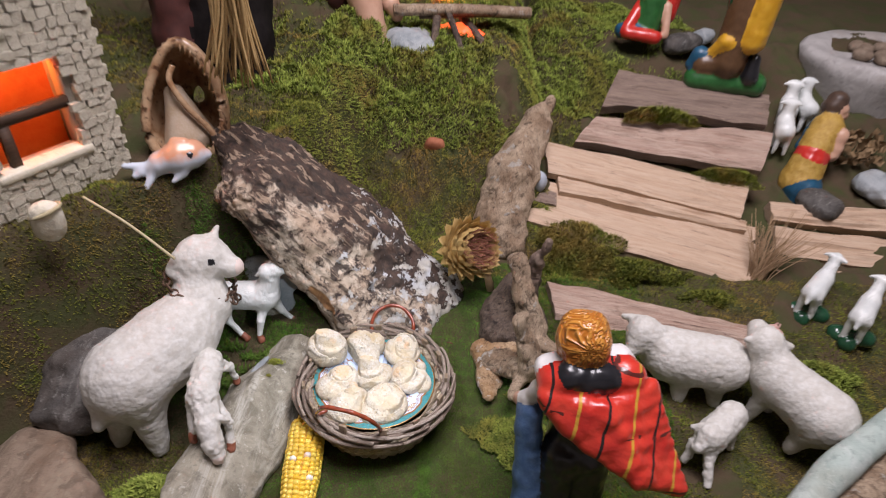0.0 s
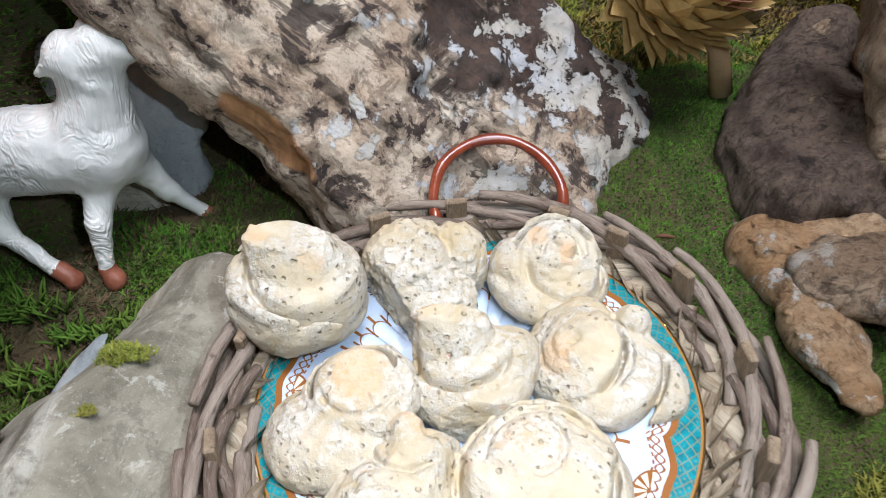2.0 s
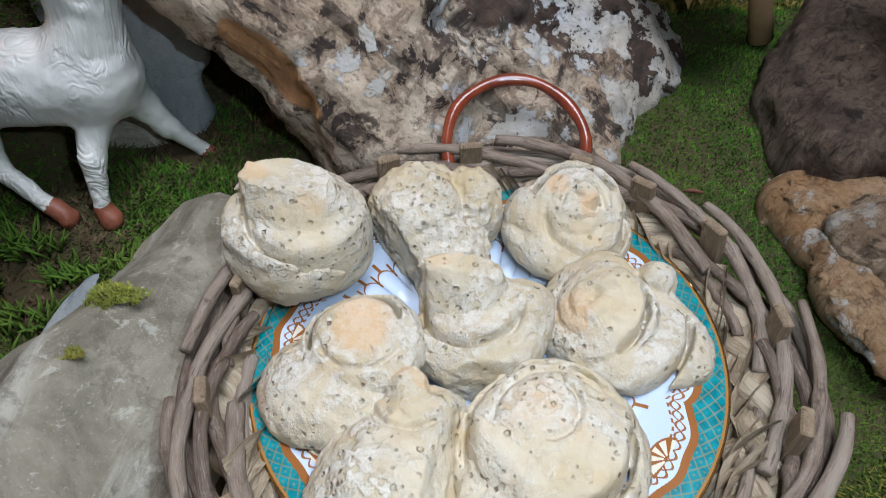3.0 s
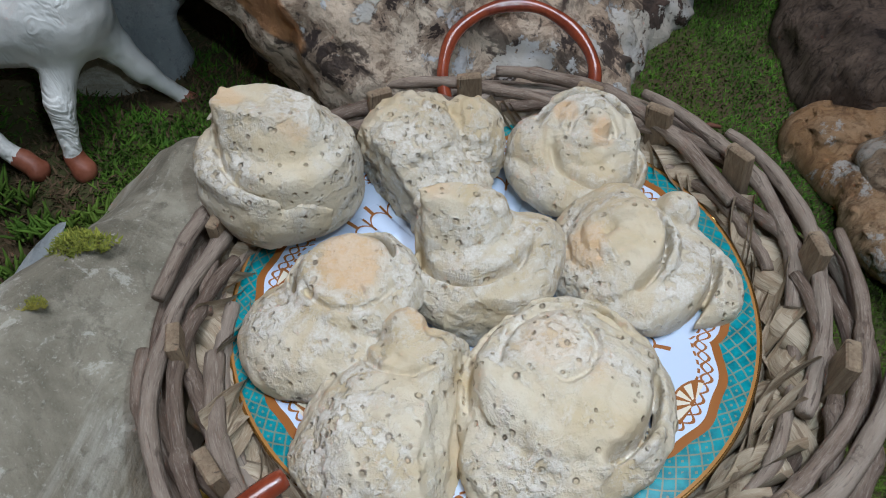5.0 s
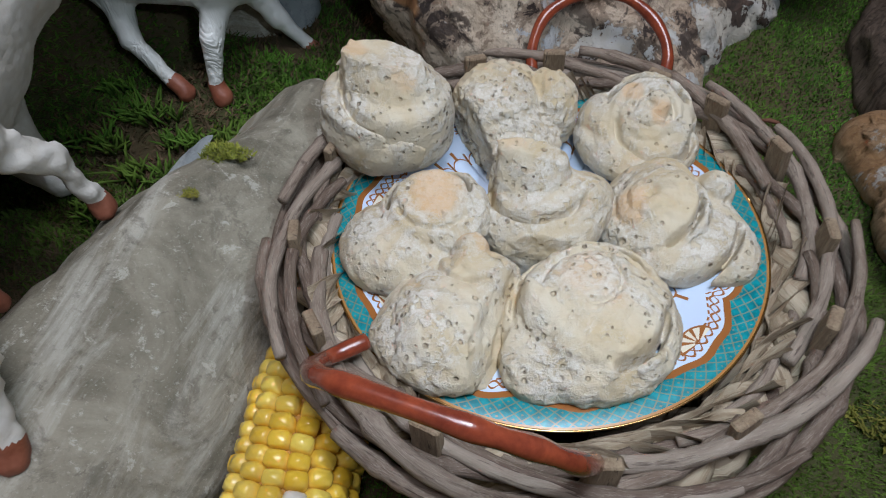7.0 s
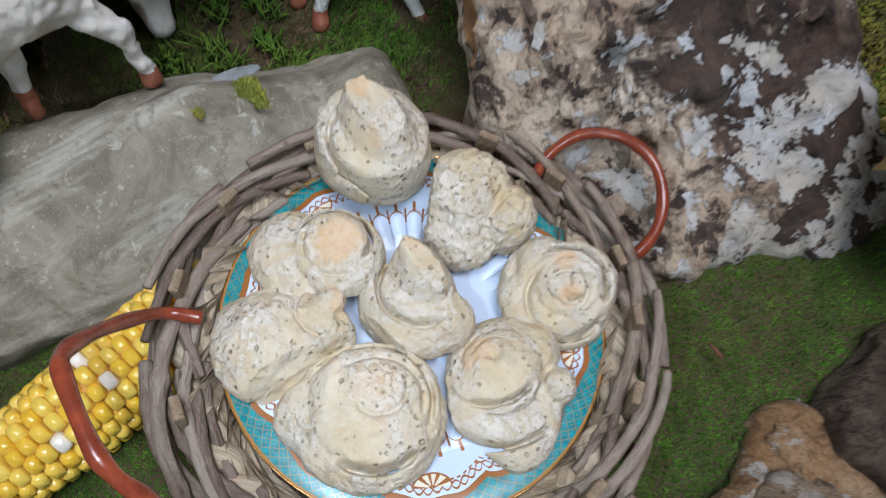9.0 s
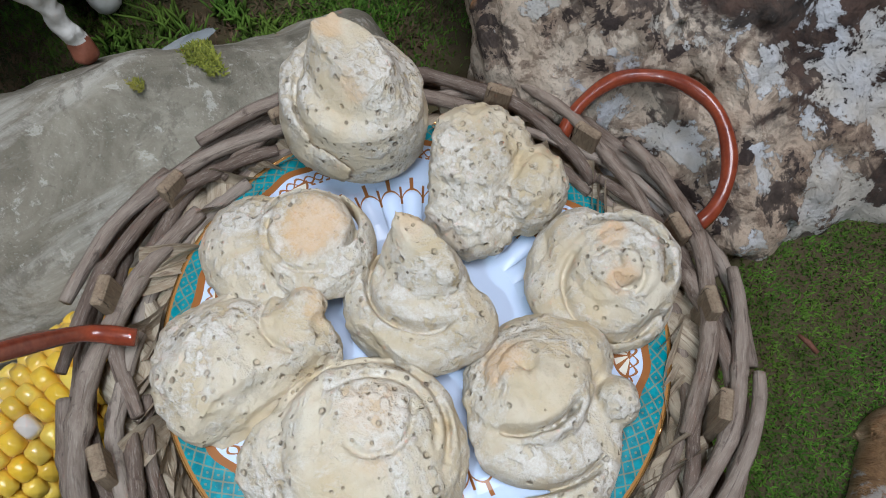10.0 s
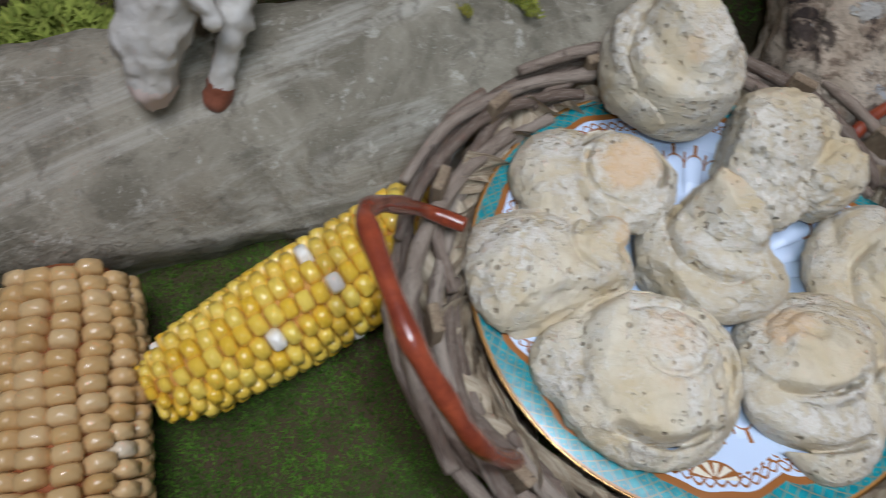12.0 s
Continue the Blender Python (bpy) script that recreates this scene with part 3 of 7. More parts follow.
GLOSS_WHITE = make_gloss_white()
HOOF = plain("brown_hoof", (0.20, 0.06, 0.03), (0.34, 0.13, 0.08), 0.5)
PINK = plain("pink_nose", (0.66, 0.54, 0.48), (0.72, 0.62, 0.56), 0.6)
BLACK = plain("black_paint", (0.012, 0.012, 0.014), (0.02, 0.02, 0.024), 0.3, coat=0.4)
DRIFT = make_drift("driftwood", (0.34, 0.235, 0.15), (0.54, 0.415, 0.29), (0.10, 0.068, 0.048), (0.54, 0.50, 0.44), 0.0, 1.2)
DRIFT_PALE = make_drift("pale_driftwood", (0.40, 0.235, 0.11), (0.60, 0.44, 0.28), (0.20, 0.11, 0.055), (0.66, 0.63, 0.58), 0.035, 0.9)
DRIFT_DARK = make_drift("dark_driftwood", (0.10, 0.074, 0.058), (0.21, 0.155, 0.115), (0.025, 0.02, 0.02), (0.46, 0.34, 0.22), -0.03, 1.6)
PLANK = make_wood("split_plank", (0.46, 0.31, 0.205), (0.56, 0.42, 0.30), (0.20, 0.12, 0.075), 0.7, (2.5, 60, 60))
PLANK_OLD = make_wood("weathered_plank", (0.20, 0.14, 0.11), (0.34, 0.25, 0.19), (0.10, 0.07, 0.06), 0.8, (2.5, 60, 60), 0.9)
PLANK_PINK = make_wood("rough_split_plank", (0.44, 0.29, 0.22), (0.58, 0.44, 0.35), (0.16, 0.085, 0.06), 0.8, (2.0, 50, 50), 1.0)


# ---- the ground ----
def step(a, b, v):
    t = np.clip((v - a) / (b - a), 0, 1)
    return t * t * (3 - 2 * t)


def ground_height(x, y):
    base = 0.035 + 0.14 * np.clip(y, -0.5, 1.2)
    base = base - 0.05 * step(0.55, 1.1, x) * step(0.35, 0.1, y)
    bank = 0.27 * step(-0.03, 0.11, (x + 0.20) * -0.659 + (y - 0.22) * 0.753) * step(-0.12, -0.24, x - 0.25 * (y - 0.2))
    mound = 0.22 * step(0.36, 0.72, y) * step(0.42, 0.20, x) * step(-0.55, -0.1, x)
    ramp = np.clip(0.05 + 0.5 * (y - 0.33) - 0.045, None, 0.36) * step(0.20, 0.34, x)
    z = np.maximum(base + np.maximum(bank, mound), ramp)
    return np.maximum(z, base)


def bumpy(x, y):
    p = np.stack([x, y, 0 * x], -1)
    near = step(0.30, 0.42, np.hypot(x, y))
    high = near * step(0.40, 0.60, y)
    tuft = 1 - np.abs(fbm(p, 26.0, 3, 15))
    return ground_height(x, y) + (0.004 + 0.010 * near) * fbm(p, 14.0, 4, 5) - 0.003 + (0.0035 * (1 - near) + 0.006 * near + 0.024 * high * step(0.60, 0.30, x)) * tuft - 0.0020


def build_ground():
    fx = np.concatenate([np.linspace(-3.2, -0.85, 30)[:-1], np.linspace(-0.85, 1.25, 300), np.linspace(1.25, 3.4, 30)[1:]])
    fy = np.concatenate([np.linspace(-1.0, -0.42, 14)[:-1], np.linspace(-0.42, 1.15, 230), np.linspace(1.15, 2.6, 24)[1:]])
    X, Y = np.meshgrid(fx, fy, indexing="ij")
    Z = bumpy(X.ravel(), Y.ravel())
    v = np.stack([X.ravel(), Y.ravel(), Z], -1)
    i, j = np.meshgrid(np.arange(len(fx) - 1), np.arange(len(fy) - 1), indexing="ij")
    n = len(fy)
    f = np.stack([i * n + j, (i + 1) * n + j, (i + 1) * n + j + 1, i * n + j + 1], -1).reshape(-1, 4)
    put("ground", mesh_of("ground", v, f), SOIL, label="uneven mossy soil of a tabletop nativity landscape", category="ground", kind="structure")


build_ground()


def blades(name, x, y, length, width, material, label, lean=0.6, seed=1, lift=0.0, cover=None):
    """A carpet of little moss leaves, one triangle pair each."""
    r = np.random.default_rng(seed)
    n = len(x)
    z = bumpy(x, y) - 0.001 + lift
    a = r.uniform(0, 2 * np.pi, n)
    l = length * r.uniform(0.5, 1.3, n)
    w = width * r.uniform(0.6, 1.3, n)
    e = 0.004
    gx, gy = (ground_height(x + e, y) - ground_height(x - e, y)) / (2 * e), (ground_height(x, y + e) - ground_height(x, y - e)) / (2 * e)
    up = np.stack([-0.7 * gx, -0.7 * gy, np.ones(n)], -1)
    up /= np.linalg.norm(up, axis=1)[:, None]
    out = np.stack([np.cos(a), np.sin(a), 0 * a], -1) * (lean * r.uniform(0.2, 1.2, n))[:, None]
    way = up + out
    way /= np.linalg.norm(way, axis=1)[:, None]
    side = np.stack([-np.sin(a), np.cos(a), 0 * a], -1) * w[:, None] / 2
    p = np.stack([x, y, z], -1)
    v = np.concatenate([p - side, p + side, p + way * (0.6 * l)[:, None] + side * 0.8, p + way * l[:, None] + up * 0 - np.array([0, 0, 1.0]) * (0.1 * l)[:, None]], 0)
    k = np.arange(n)
    f = np.stack([k, k + n, k + 2 * n, k + 3 * n], -1)
    return put(name, mesh_of(name, v, f, False), material, label=label, category="moss", kind="stuff")


def scatter(n, x0, x1, y0, y1, keep, seed):
    r = np.random.default_rng(seed)
    x, y = r.uniform(x0, x1, n), r.uniform(y0, y1, n)
    m = keep(x, y)
    return x[m], y[m]


def patches(x, y, scale, lo, hi, seed):
    return step(lo, hi, fbm(np.stack([x, y, 0 * x], -1), scale, 3, seed)) > np.random.default_rng(seed).uniform(0, 1, len(x))


def build_moss():
    x, y = scatter(300000, 0.08, 0.50, -0.30, 0.36, lambda x, y: (np.hypot(x, y) > 0.10) & patches(x, y, 16, -1.9, -1.2, 4), 11)
    blades("moss_carpet", x, y, 0.0040, 0.0011, MOSS_FINE, "short bright green moss carpet beside the basket", 1.3, 2)
    x, y = scatter(110000, -0.26, 0.10, -0.36, -0.06, lambda x, y: (np.hypot(x, y) > 0.08) & patches(x, y, 16, -1.1, -0.5, 6), 12)
    blades("moss_carpet", x, y, 0.004, 0.0011, MOSS_FINE, "short green moss in front of the basket", 1.3, 3)
    x, y = scatter(60000, -0.40, 0.10, 0.06, 0.32, lambda x, y: patches(x, y, 13, -0.2, 0.3, 7) & ((x > -0.175) | patches(x, y, 15, 0.1, 0.6, 23)), 13)
    blades("moss_patch", x, y, 0.005, 0.0012, MOSS_FINE, "patchy moss and dark soil around the goat", 1.1, 4)
    x, y = scatter(34000, -0.42, -0.13, -0.14, 0.23, lambda x, y: patches(x, y, 17, -0.9, 0.2, 26), 18)
    blades("leaf_litter", x, y, 0.0075, 0.0016, LITTER, "dark brown leaf litter and soil crumbs around the goat", 2.2, 9)
    x, y = scatter(60000, -0.42, -0.15, -0.14, 0.23, lambda x, y: patches(x, y, 16, 0.0, 0.5, 27), 19)
    blades("moss_tufts", x, y, 0.0075, 0.0016, MOSS_FINE, "loose dark green moss tufts on the soil", 1.4, 10)
    x, y = scatter(170000, -0.85, -0.16, -0.2, 0.75, lambda x, y: patches(x, y, 9, -0.55, 0.0, 8) & ~((x > -0.36) & (y < 0.21) & (y > -0.10)), 14)
    blades("moss_bank", x, y, 0.0065, 0.0020, MOSS_DEEP, "olive and rust moss on a raised bank", 1.3, 5)
    x, y = scatter(210000, -0.25, 0.42, 0.30, 1.1, lambda x, y: patches(x, y, 9, -0.7, -0.2, 9), 15)
    blades("moss_mound", x, y, 0.0065, 0.0021, MOSS_MOUND, "olive green moss covering the mound", 1.4, 6)
    x, y = scatter(210000, -0.45, 0.75, 0.48, 1.3, lambda x, y: patches(x, y, 8, -0.6, -0.05, 10) & (ground_height(x, y) > 0.22), 16)
    blades("moss_tufts", x, y, 0.0095, 0.0024, MOSS_BRIGHT, "pale bright green feathery moss on the mound top", 1.5, 7, 0.004)
    x, y = scatter(140000, 0.28, 1.25, -0.40, 0.34, lambda x, y: patches(x, y, 9, -1.0, -0.3, 17), 17)
    blades("moss_meadow", x, y, 0.006, 0.0018, MOSS_DEEP, "dark green moss around the sheep", 1.2, 8)


build_moss()


# ---- the basket with its plate of shells ----
BX, BY, RIM_R, RIM_Z = 0.004, -0.006, 0.1145, 0.098


def ring(angle, radius, z):
    return np.stack([BX + radius * np.cos(angle), BY + radius * np.sin(angle), z + 0 * angle], -1)


def build_basket():
    b = thing("woven_basket", (0, 0, 0), "round brown willow basket with two red cane handles on moss", "basket")
    r = np.random.default_rng(3)
    # border: rods that slant from the inside of the rim over to its outside
    def rod(a0, span, r0, r1, z0, z1, rad, k):
        t = np.linspace(0, 1, 70)
        a = a0 + span * t
        wob = 0.0009 * np.sin(a * 6 + k) + 0.0003 * np.sin(a * 17 + 2 * k)
        hump = np.sin(np.pi * t)
        pts = ring(a, RIM_R + r0 + (r1 - r0) * t + wob, RIM_Z + z0 + (z1 - z0) * t + 0.0025 * hump + wob * 0.6)
        taper = np.interp(t, [0, 0.05, 0.8, 1], [0.9, 1, 0.95, 0.75])
        node = sum(0.22 * np.exp(-(((t - c) / 0.018) ** 2)) for c in r.uniform(0.1, 0.9, 3))
        put("border_rod", tubes("border_rod", [(pts, rad * taper * (1 + 0.05 * np.sin(a * 37 + k) + node))], 9), WILLOW, b)

    for k in range(13):
        rod(2 * np.pi * k / 13 + r.uniform(-0.12, 0.12), r.uniform(0.95, 1.45), -0.008 + r.uniform(-0.002, 0.001), 0.014 + r.uniform(-0.003, 0.003), -0.007 + r.uniform(-0.003, 0.002), 0.001, r.uniform(0.0026, 0.0039), k)
    for k in range(11):
        rod(2 * np.pi * k / 11 + r.uniform(-0.2, 0.2), r.uniform(0.8, 1.3), 0.013, -0.007 + r.uniform(-0.003, 0.002), -0.012 + r.uniform(-0.003, 0.003), -0.006, r.uniform(0.0023, 0.0035), k + 30)
    for k in range(8):
        rod(2 * np.pi * k / 8 + r.uniform(-0.3, 0.3), r.uniform(0.9, 1.4), -0.011, -0.004, -0.012, -0.020 + r.uniform(-0.004, 0.003), r.uniform(0.0022, 0.0032), k + 50)
    for k in range(9):
        rod(2 * np.pi * k / 9 + r.uniform(-0.3, 0.3), r.uniform(1.1, 1.5), 0.014 + r.uniform(-0.002, 0.003), 0.011, -0.010, -0.016 + r.uniform(-0.003, 0.003), r.uniform(0.0026, 0.0036), k + 70)
    # husk strips wound slantwise round the inside, up to the plate
    wound = []
    for layer, (count, slant, lift) in enumerate(((44, 0.62, 0.0), (46, 0.50, 0.0016))):
        for k in range(count):
            a0 = 2 * np.pi * (k + r.uniform(-0.3, 0.3)) / count + 0.07 * layer
            l = r.uniform(0.040, 0.056)
            t = np.linspace(-0.5, 0.5, 12)
            tilt = slant + r.uniform(-0.5, 0.45)
            h = 0.5 + t * l * math.sin(tilt) / 0.030 + r.uniform(-0.15, 0.15)
            rad = 0.0925 + 0.0135 * h + lift - 0.0035 * np.sin(np.pi * (t + 0.5)) + r.uniform(-0.001, 0.001)
            aa = a0 + t * l * math.cos(tilt) / rad
            p = ring(aa, rad, 0.0) + np.outer(0.066 + 0.025 * h + 0.0016 * np.sin(9 * t + k), [0, 0, 1.0])
            up = np.stack([-math.sin(tilt) * -np.sin(aa), -math.sin(tilt) * np.cos(aa), 0 * aa + math.cos(tilt)], -1)
            wave = 0.45 * np.sin(5 * t + k)
            side = up + ring(aa, 1.0, 0) * wave[:, None]
            side /= np.linalg.norm(side, axis=1)[:, None]
            wound.append((p, side, r.uniform(0.0038, 0.0068)))
    put("husk", ribbons("husk", wound, 0.45), HUSK, b, "pale dry husk strips", kind="stuff")
    # lower weave: twisted husk rows
    for k in range(5):
        z = 0.028 + 0.0125 * k
        rad = 0.092 + 0.0045 * k
        for strand in (0, 1):
            a = np.linspace(0, 2 * np.pi, 260)
            w = 19 * a + np.pi * strand + 1.3 * k + 0.5 * np.sin(5 * a + k)
            pts = ring(a, rad + 0.0055 * np.cos(w), z + 0.0040 * np.sin(w))
            put("weave", tubes("weave", [(pts, 0.0062 + 0.0014 * np.sin(w * 0.5 + k))], 7), HUSK, b)
    # inner lining of husk strips
    a, h = np.meshgrid(np.linspace(0, 2 * np.pi, 181)[:-1], np.linspace(0, 1, 12), indexing="ij")
    q = np.stack([a.ravel() * 3, h.ravel(), 0 * h.ravel()], -1)
    rad = 0.090 + 0.012 * h.ravel() + 0.0022 * fbm(q, 3.0, 3, 2)
    v = np.stack([BX + rad * np.cos(a.ravel()), BY + rad * np.sin(a.ravel()), 0.024 + 0.056 * h.ravel()], -1)
    v = np.concatenate([v, [[BX, BY, 0.024]]])
    i, j = np.meshgrid(np.arange(180), np.arange(11), indexing="ij")
    i2 = (i + 1) % 180
    f = np.stack([i * 12 + j, i * 12 + j + 1, i2 * 12 + j + 1, i2 * 12 + j], -1).reshape(-1, 4).tolist()
    f += [[k * 12, ((k + 1) % 180) * 12, 180 * 12] for k in range(180)]
    me = bpy.data.meshes.new("lining")
    me.from_pydata(v.tolist(), [], f)
    lining = put("lining", me, HUSK, b)
    solid = lining.modifiers.new("thick", "SOLIDIFY")
    solid.thickness = 0.002
    lining.data.attributes.new("rod", "FLOAT_VECTOR", "POINT").data.foreach_set("vector", (v * 1.0).astype(np.float32).ravel())
    # upright pegs between the rods
    peg_mesh = bpy.data.meshes.new("peg")
    bm = bmesh.new()
    bmesh.ops.create_cube(bm, size=1)
    bmesh.ops.scale(bm, vec=(0.0046, 0.0118, 0.032), verts=bm.verts)
    bmesh.ops.bevel(bm, geom=bm.edges[:], offset=0.0007, segments=1, affect="EDGES")
    bm.to_mesh(peg_mesh)
    bm.free()
    peg_mesh.materials.append(PEG)
    angles = [117, 94.5, 66, 48, 27, 2, -22, -50, -78, -108, -140, -165, 166, 148, 137]
    for k, deg in enumerate(angles):
        a = radians(deg)
        ob = new("peg", peg_mesh)
        ob.parent = b
        rr = RIM_R + 0.0005 + r.uniform(-0.0015, 0.0015)
        ob.matrix_basis = Matrix.Translation((BX + rr * math.cos(a), BY + rr * math.sin(a), RIM_Z - 0.0065 + r.uniform(-0.002, 0.002))) @ pose(0, 0, 0, 0, 0, deg) @ pose(0, 0, 0, r.uniform(-5, 5), -6 + r.uniform(-5, 5), 0)
    back = [(-0.016, 0.106, 0.086), (-0.018, 0.120, 0.101), (-0.011, 0.136, 0.112), (0.008, 0.147, 0.118), (0.030, 0.146, 0.118), (0.048, 0.134, 0.111), (0.056, 0.118, 0.101), (0.053, 0.102, 0.086)]
    front = [(-0.062, -0.082, 0.102), (-0.074, -0.094, 0.106), (-0.070, -0.109, 0.129), (-0.061, -0.121, 0.152), (-0.053, -0.128, 0.1645), (-0.043, -0.131, 0.168), (-0.018, -0.1355, 0.168), (-0.006, -0.136, 0.164), (0.005, -0.134, 0.155), (0.0135, -0.132, 0.1455), (0.021, -0.126, 0.129), (0.0245, -0.117, 0.107), (0.026, -0.112, 0.088)]
    for line in (back, front):
        pts = spline(line, 12)
        k = np.arange(len(pts))
        put("handle", tubes("handle", [(pts, 0.0033 + 0.0003 * np.sin(k * 0.35))], 10), RED_ROD, b, "shiny red-brown cane handle")


build_basket()


def build_plate():
    p = thing("porcelain_plate", (0.0, 0.0, 0.0), "white porcelain plate with turquoise and gold border", "plate")
    prof = [(0.0, 0.0), (0.03, 0.0), (0.052, 0.0003), (0.060, 0.0020), (0.068, 0.0045), (0.085, 0.0078), (0.0995, 0.0105), (0.1000, 0.0113), (0.0992, 0.0118), (0.085, 0.0098), (0.068, 0.0068), (0.0590, 0.0045), (0.052, 0.0030), (0.03, 0.0027), (0.0, 0.0027)]
    n = 160
    a = np.linspace(0, 2 * np.pi, n, endpoint=False)
    v, f = [], []
    for rad, z in prof:
        v.append(np.stack([rad * np.cos(a), rad * np.sin(a), z + 0 * a], -1))
    v = np.concatenate(v)
    for i in range(len(prof) - 1):
        j = np.arange(n)
        k = (j + 1) % n
        f.append(np.stack([i * n + j, i * n + k, (i + 1) * n + k, (i + 1) * n + j], -1))
    body = put("plate_body", mesh_of("plate_body", v, np.concatenate(f)), PLATE, p)
    line = np.stack([0.0998 * np.cos(np.append(a, 0)), 0.0998 * np.sin(np.append(a, 0)), 0.0114 + 0 * np.append(a, 0)], -1)
    put("gilt_edge", tubes("gilt_edge", [(line, 0.0006)], 6), GILT, p, "worn gold edge")
    p.matrix_basis = pose(0, 0, 0.0735, 0, 0, 17)


build_plate()


def ellipsoid(p, c, r):
    q = p - np.asarray(c, float)
    r = np.asarray(r, float)
    k0 = np.linalg.norm(q / r, axis=1)
    k1 = np.linalg.norm(q / r**2, axis=1) + 1e-9
    return k0 * (k0 - 1) / k1


def wedge(p, c0, c1, r0, r1):
    """A cone from one upright ellipse to a smaller one, with a rounded top edge."""
    c0, c1 = np.asarray(c0, float), np.asarray(c1, float)
    t = np.clip((p[:, 2] - c0[2]) / (c1[2] - c0[2]), -0.3, 1.1)
    rx, ry = r0[0] + (r1[0] - r0[0]) * t, r0[1] + (r1[1] - r0[1]) * t
    q = np.hypot((p[:, 0] - c0[0] - (c1[0] - c0[0]) * t) / rx, (p[:, 1] - c0[1] - (c1[1] - c0[1]) * t) / ry)
    side = (q - 1) * np.minimum(rx, ry) * 0.85
    return -smin(-side, -np.maximum(p[:, 2] - c1[2], c0[2] - p[:, 2]), 0.003)


def whorl(p, apex, axis, reach, tube, depth, turns, growth, phase):
    """A coiled tube that widens from its apex: coil radius reach and tube radius tube at its mouth, depth below the apex."""
    n = Vector(axis).normalized()
    m = np.array(n.to_track_quat("Z", "Y").to_matrix())
    q = (p - np.asarray(apex, float)) @ m
    a = np.linspace(0, 2 * np.pi * turns, int(13 * turns))
    f = growth ** ((a - a[-1]) / (2 * np.pi))
    line = np.stack([reach * f * np.cos(phase - a), reach * f * np.sin(phase - a), -tube * 0.75 * f - (depth - tube * 0.75) * f], -1)
    d = np.full(len(p), 1.0)
    for k in range(len(a) - 1):
        d = np.minimum(d, capsule(q, line[k], line[k + 1], tube * f[k], tube * f[k + 1]))
    return d


def snail_shell(at, blobs, spirals=(), slits=(), tints=(), cuts=(), seed=0, h=0.0009, spin=0.0, sharp=1.0):
    """A worn sea snail shell. blobs: ("e", centre, radii, blend) or ("c", a, b, ra, rb, blend);
    spirals: (centre x, y, outer radius, pitch, phase, depth, from z); slits: (centre x, y, radius, from degrees, to degrees, depth, width)."""
    whole = blobs
    blobs = [b for b in whole if b[0] != "s"]
    lo = np.min([np.asarray(b[1]) - (np.asarray(b[2]) if b[0] == "e" else np.max(b[3])) for b in blobs] + [np.asarray(b[2]) - np.max(b[4]) for b in blobs if b[0] != "e"], axis=0) - 0.006
    hi = np.max([np.asarray(b[1]) + (np.asarray(b[2]) if b[0] == "e" else np.max(b[3])) for b in blobs] + [np.asarray(b[2]) + np.max(b[4]) for b in blobs if b[0] != "e"], axis=0) + 0.004
    lo[2] = max(lo[2], -0.004)
    for b in whole:
        if b[0] == "s":
            lo, hi = np.minimum(lo, np.asarray(b[1][0]) - 0.004), np.maximum(hi, np.asarray(b[1][1]) + 0.004)
    blobs = whole

    def fn(p):
        d = None
        for b in blobs:
            e = ellipsoid(p, b[1], b[2]) if b[0] == "e" else capsule(p, b[1], b[2], b[3], b[4]) if b[0] == "c" else whorl(p, *b[2:-1]) if b[0] == "s" else wedge(p, *b[1:5])
            d = e if d is None else smin(d, e, b[-1])
        for cx, cy, radius, pitch, phase, depth, z0 in spirals:
            x, y = p[:, 0] - cx, p[:, 1] - cy
            rho = np.hypot(x, y)
            f = np.mod(rho / pitch + np.arctan2(y, x) / (2 * np.pi) + phase, 1.0)
            crease = np.exp(-((np.minimum(f, 1 - f) * pitch / 0.0011) ** 2)) - 0.30 * np.sin(np.pi * f)
            d = d + depth * crease * step(z0 - 0.004, z0 + 0.002, p[:, 2]) * step(radius * 1.1, radius * 0.95, rho) * step(0.1 * pitch, 0.35 * pitch, rho)
        for cx, cy, radius, a0, a1, depth, width in slits:
            x, y = p[:, 0] - cx, p[:, 1] - cy
            a = np.degrees(np.arctan2(y, x))
            mid, half = (a0 + a1) / 2, (a1 - a0) / 2
            off = np.abs(np.mod(a - mid + 180, 360) - 180)
            rad = radius * (1 + 0.10 * (np.mod(a - mid + 180, 360) - 180) / 90)
            d = d + depth * np.exp(-(((np.hypot(x, y) - rad) / width) ** 2)) * step(half, half * 0.7, off)
        for n, off in cuts:
            d = np.maximum(d, p @ np.asarray(n, float) - off)
        return roughen(d, p, 0.009, lambda q: 0.0007 * fbm(q, 75.0, 2, seed) + 0.0006 * sharp * fbm(q, 240.0, 3, seed + 2) + 0.0011 * fbm(q, 32.0, 2, seed + 5))

    v, f = surface(fn, lo, hi, h)
    me = mesh_of("sea_shell", v, f)
    tint = np.zeros(len(v))
    for place, rad, *strength in tints:
        d = np.linalg.norm(v - np.array(place), axis=1) + 0.003 * fbm(v, 120.0, 3, seed + 9)
        tint = np.maximum(tint, (strength[0] if strength else 0.5) * step(rad, rad * 0.45, d))
    me.attributes.new("tint", "FLOAT", "POINT").data.foreach_set("value", tint.astype(np.float32))
    me.attributes.new("pitted", "FLOAT", "POINT").data.foreach_set("value", np.full(len(v), 0.12 * (sharp - 1.0), np.float32))
    me.transform(Matrix.Translation(at) @ Matrix.Rotation(radians(spin), 4, "Z"))
    return put("sea_shell", me, SHELL, label="chalky cream sea snail shell riddled with small bore holes", category="shell", group="shells on the plate")


FLOOR = 0.0772
def box(x, y, z):
    return ((-x, -y, 0.0), (x, y, z))


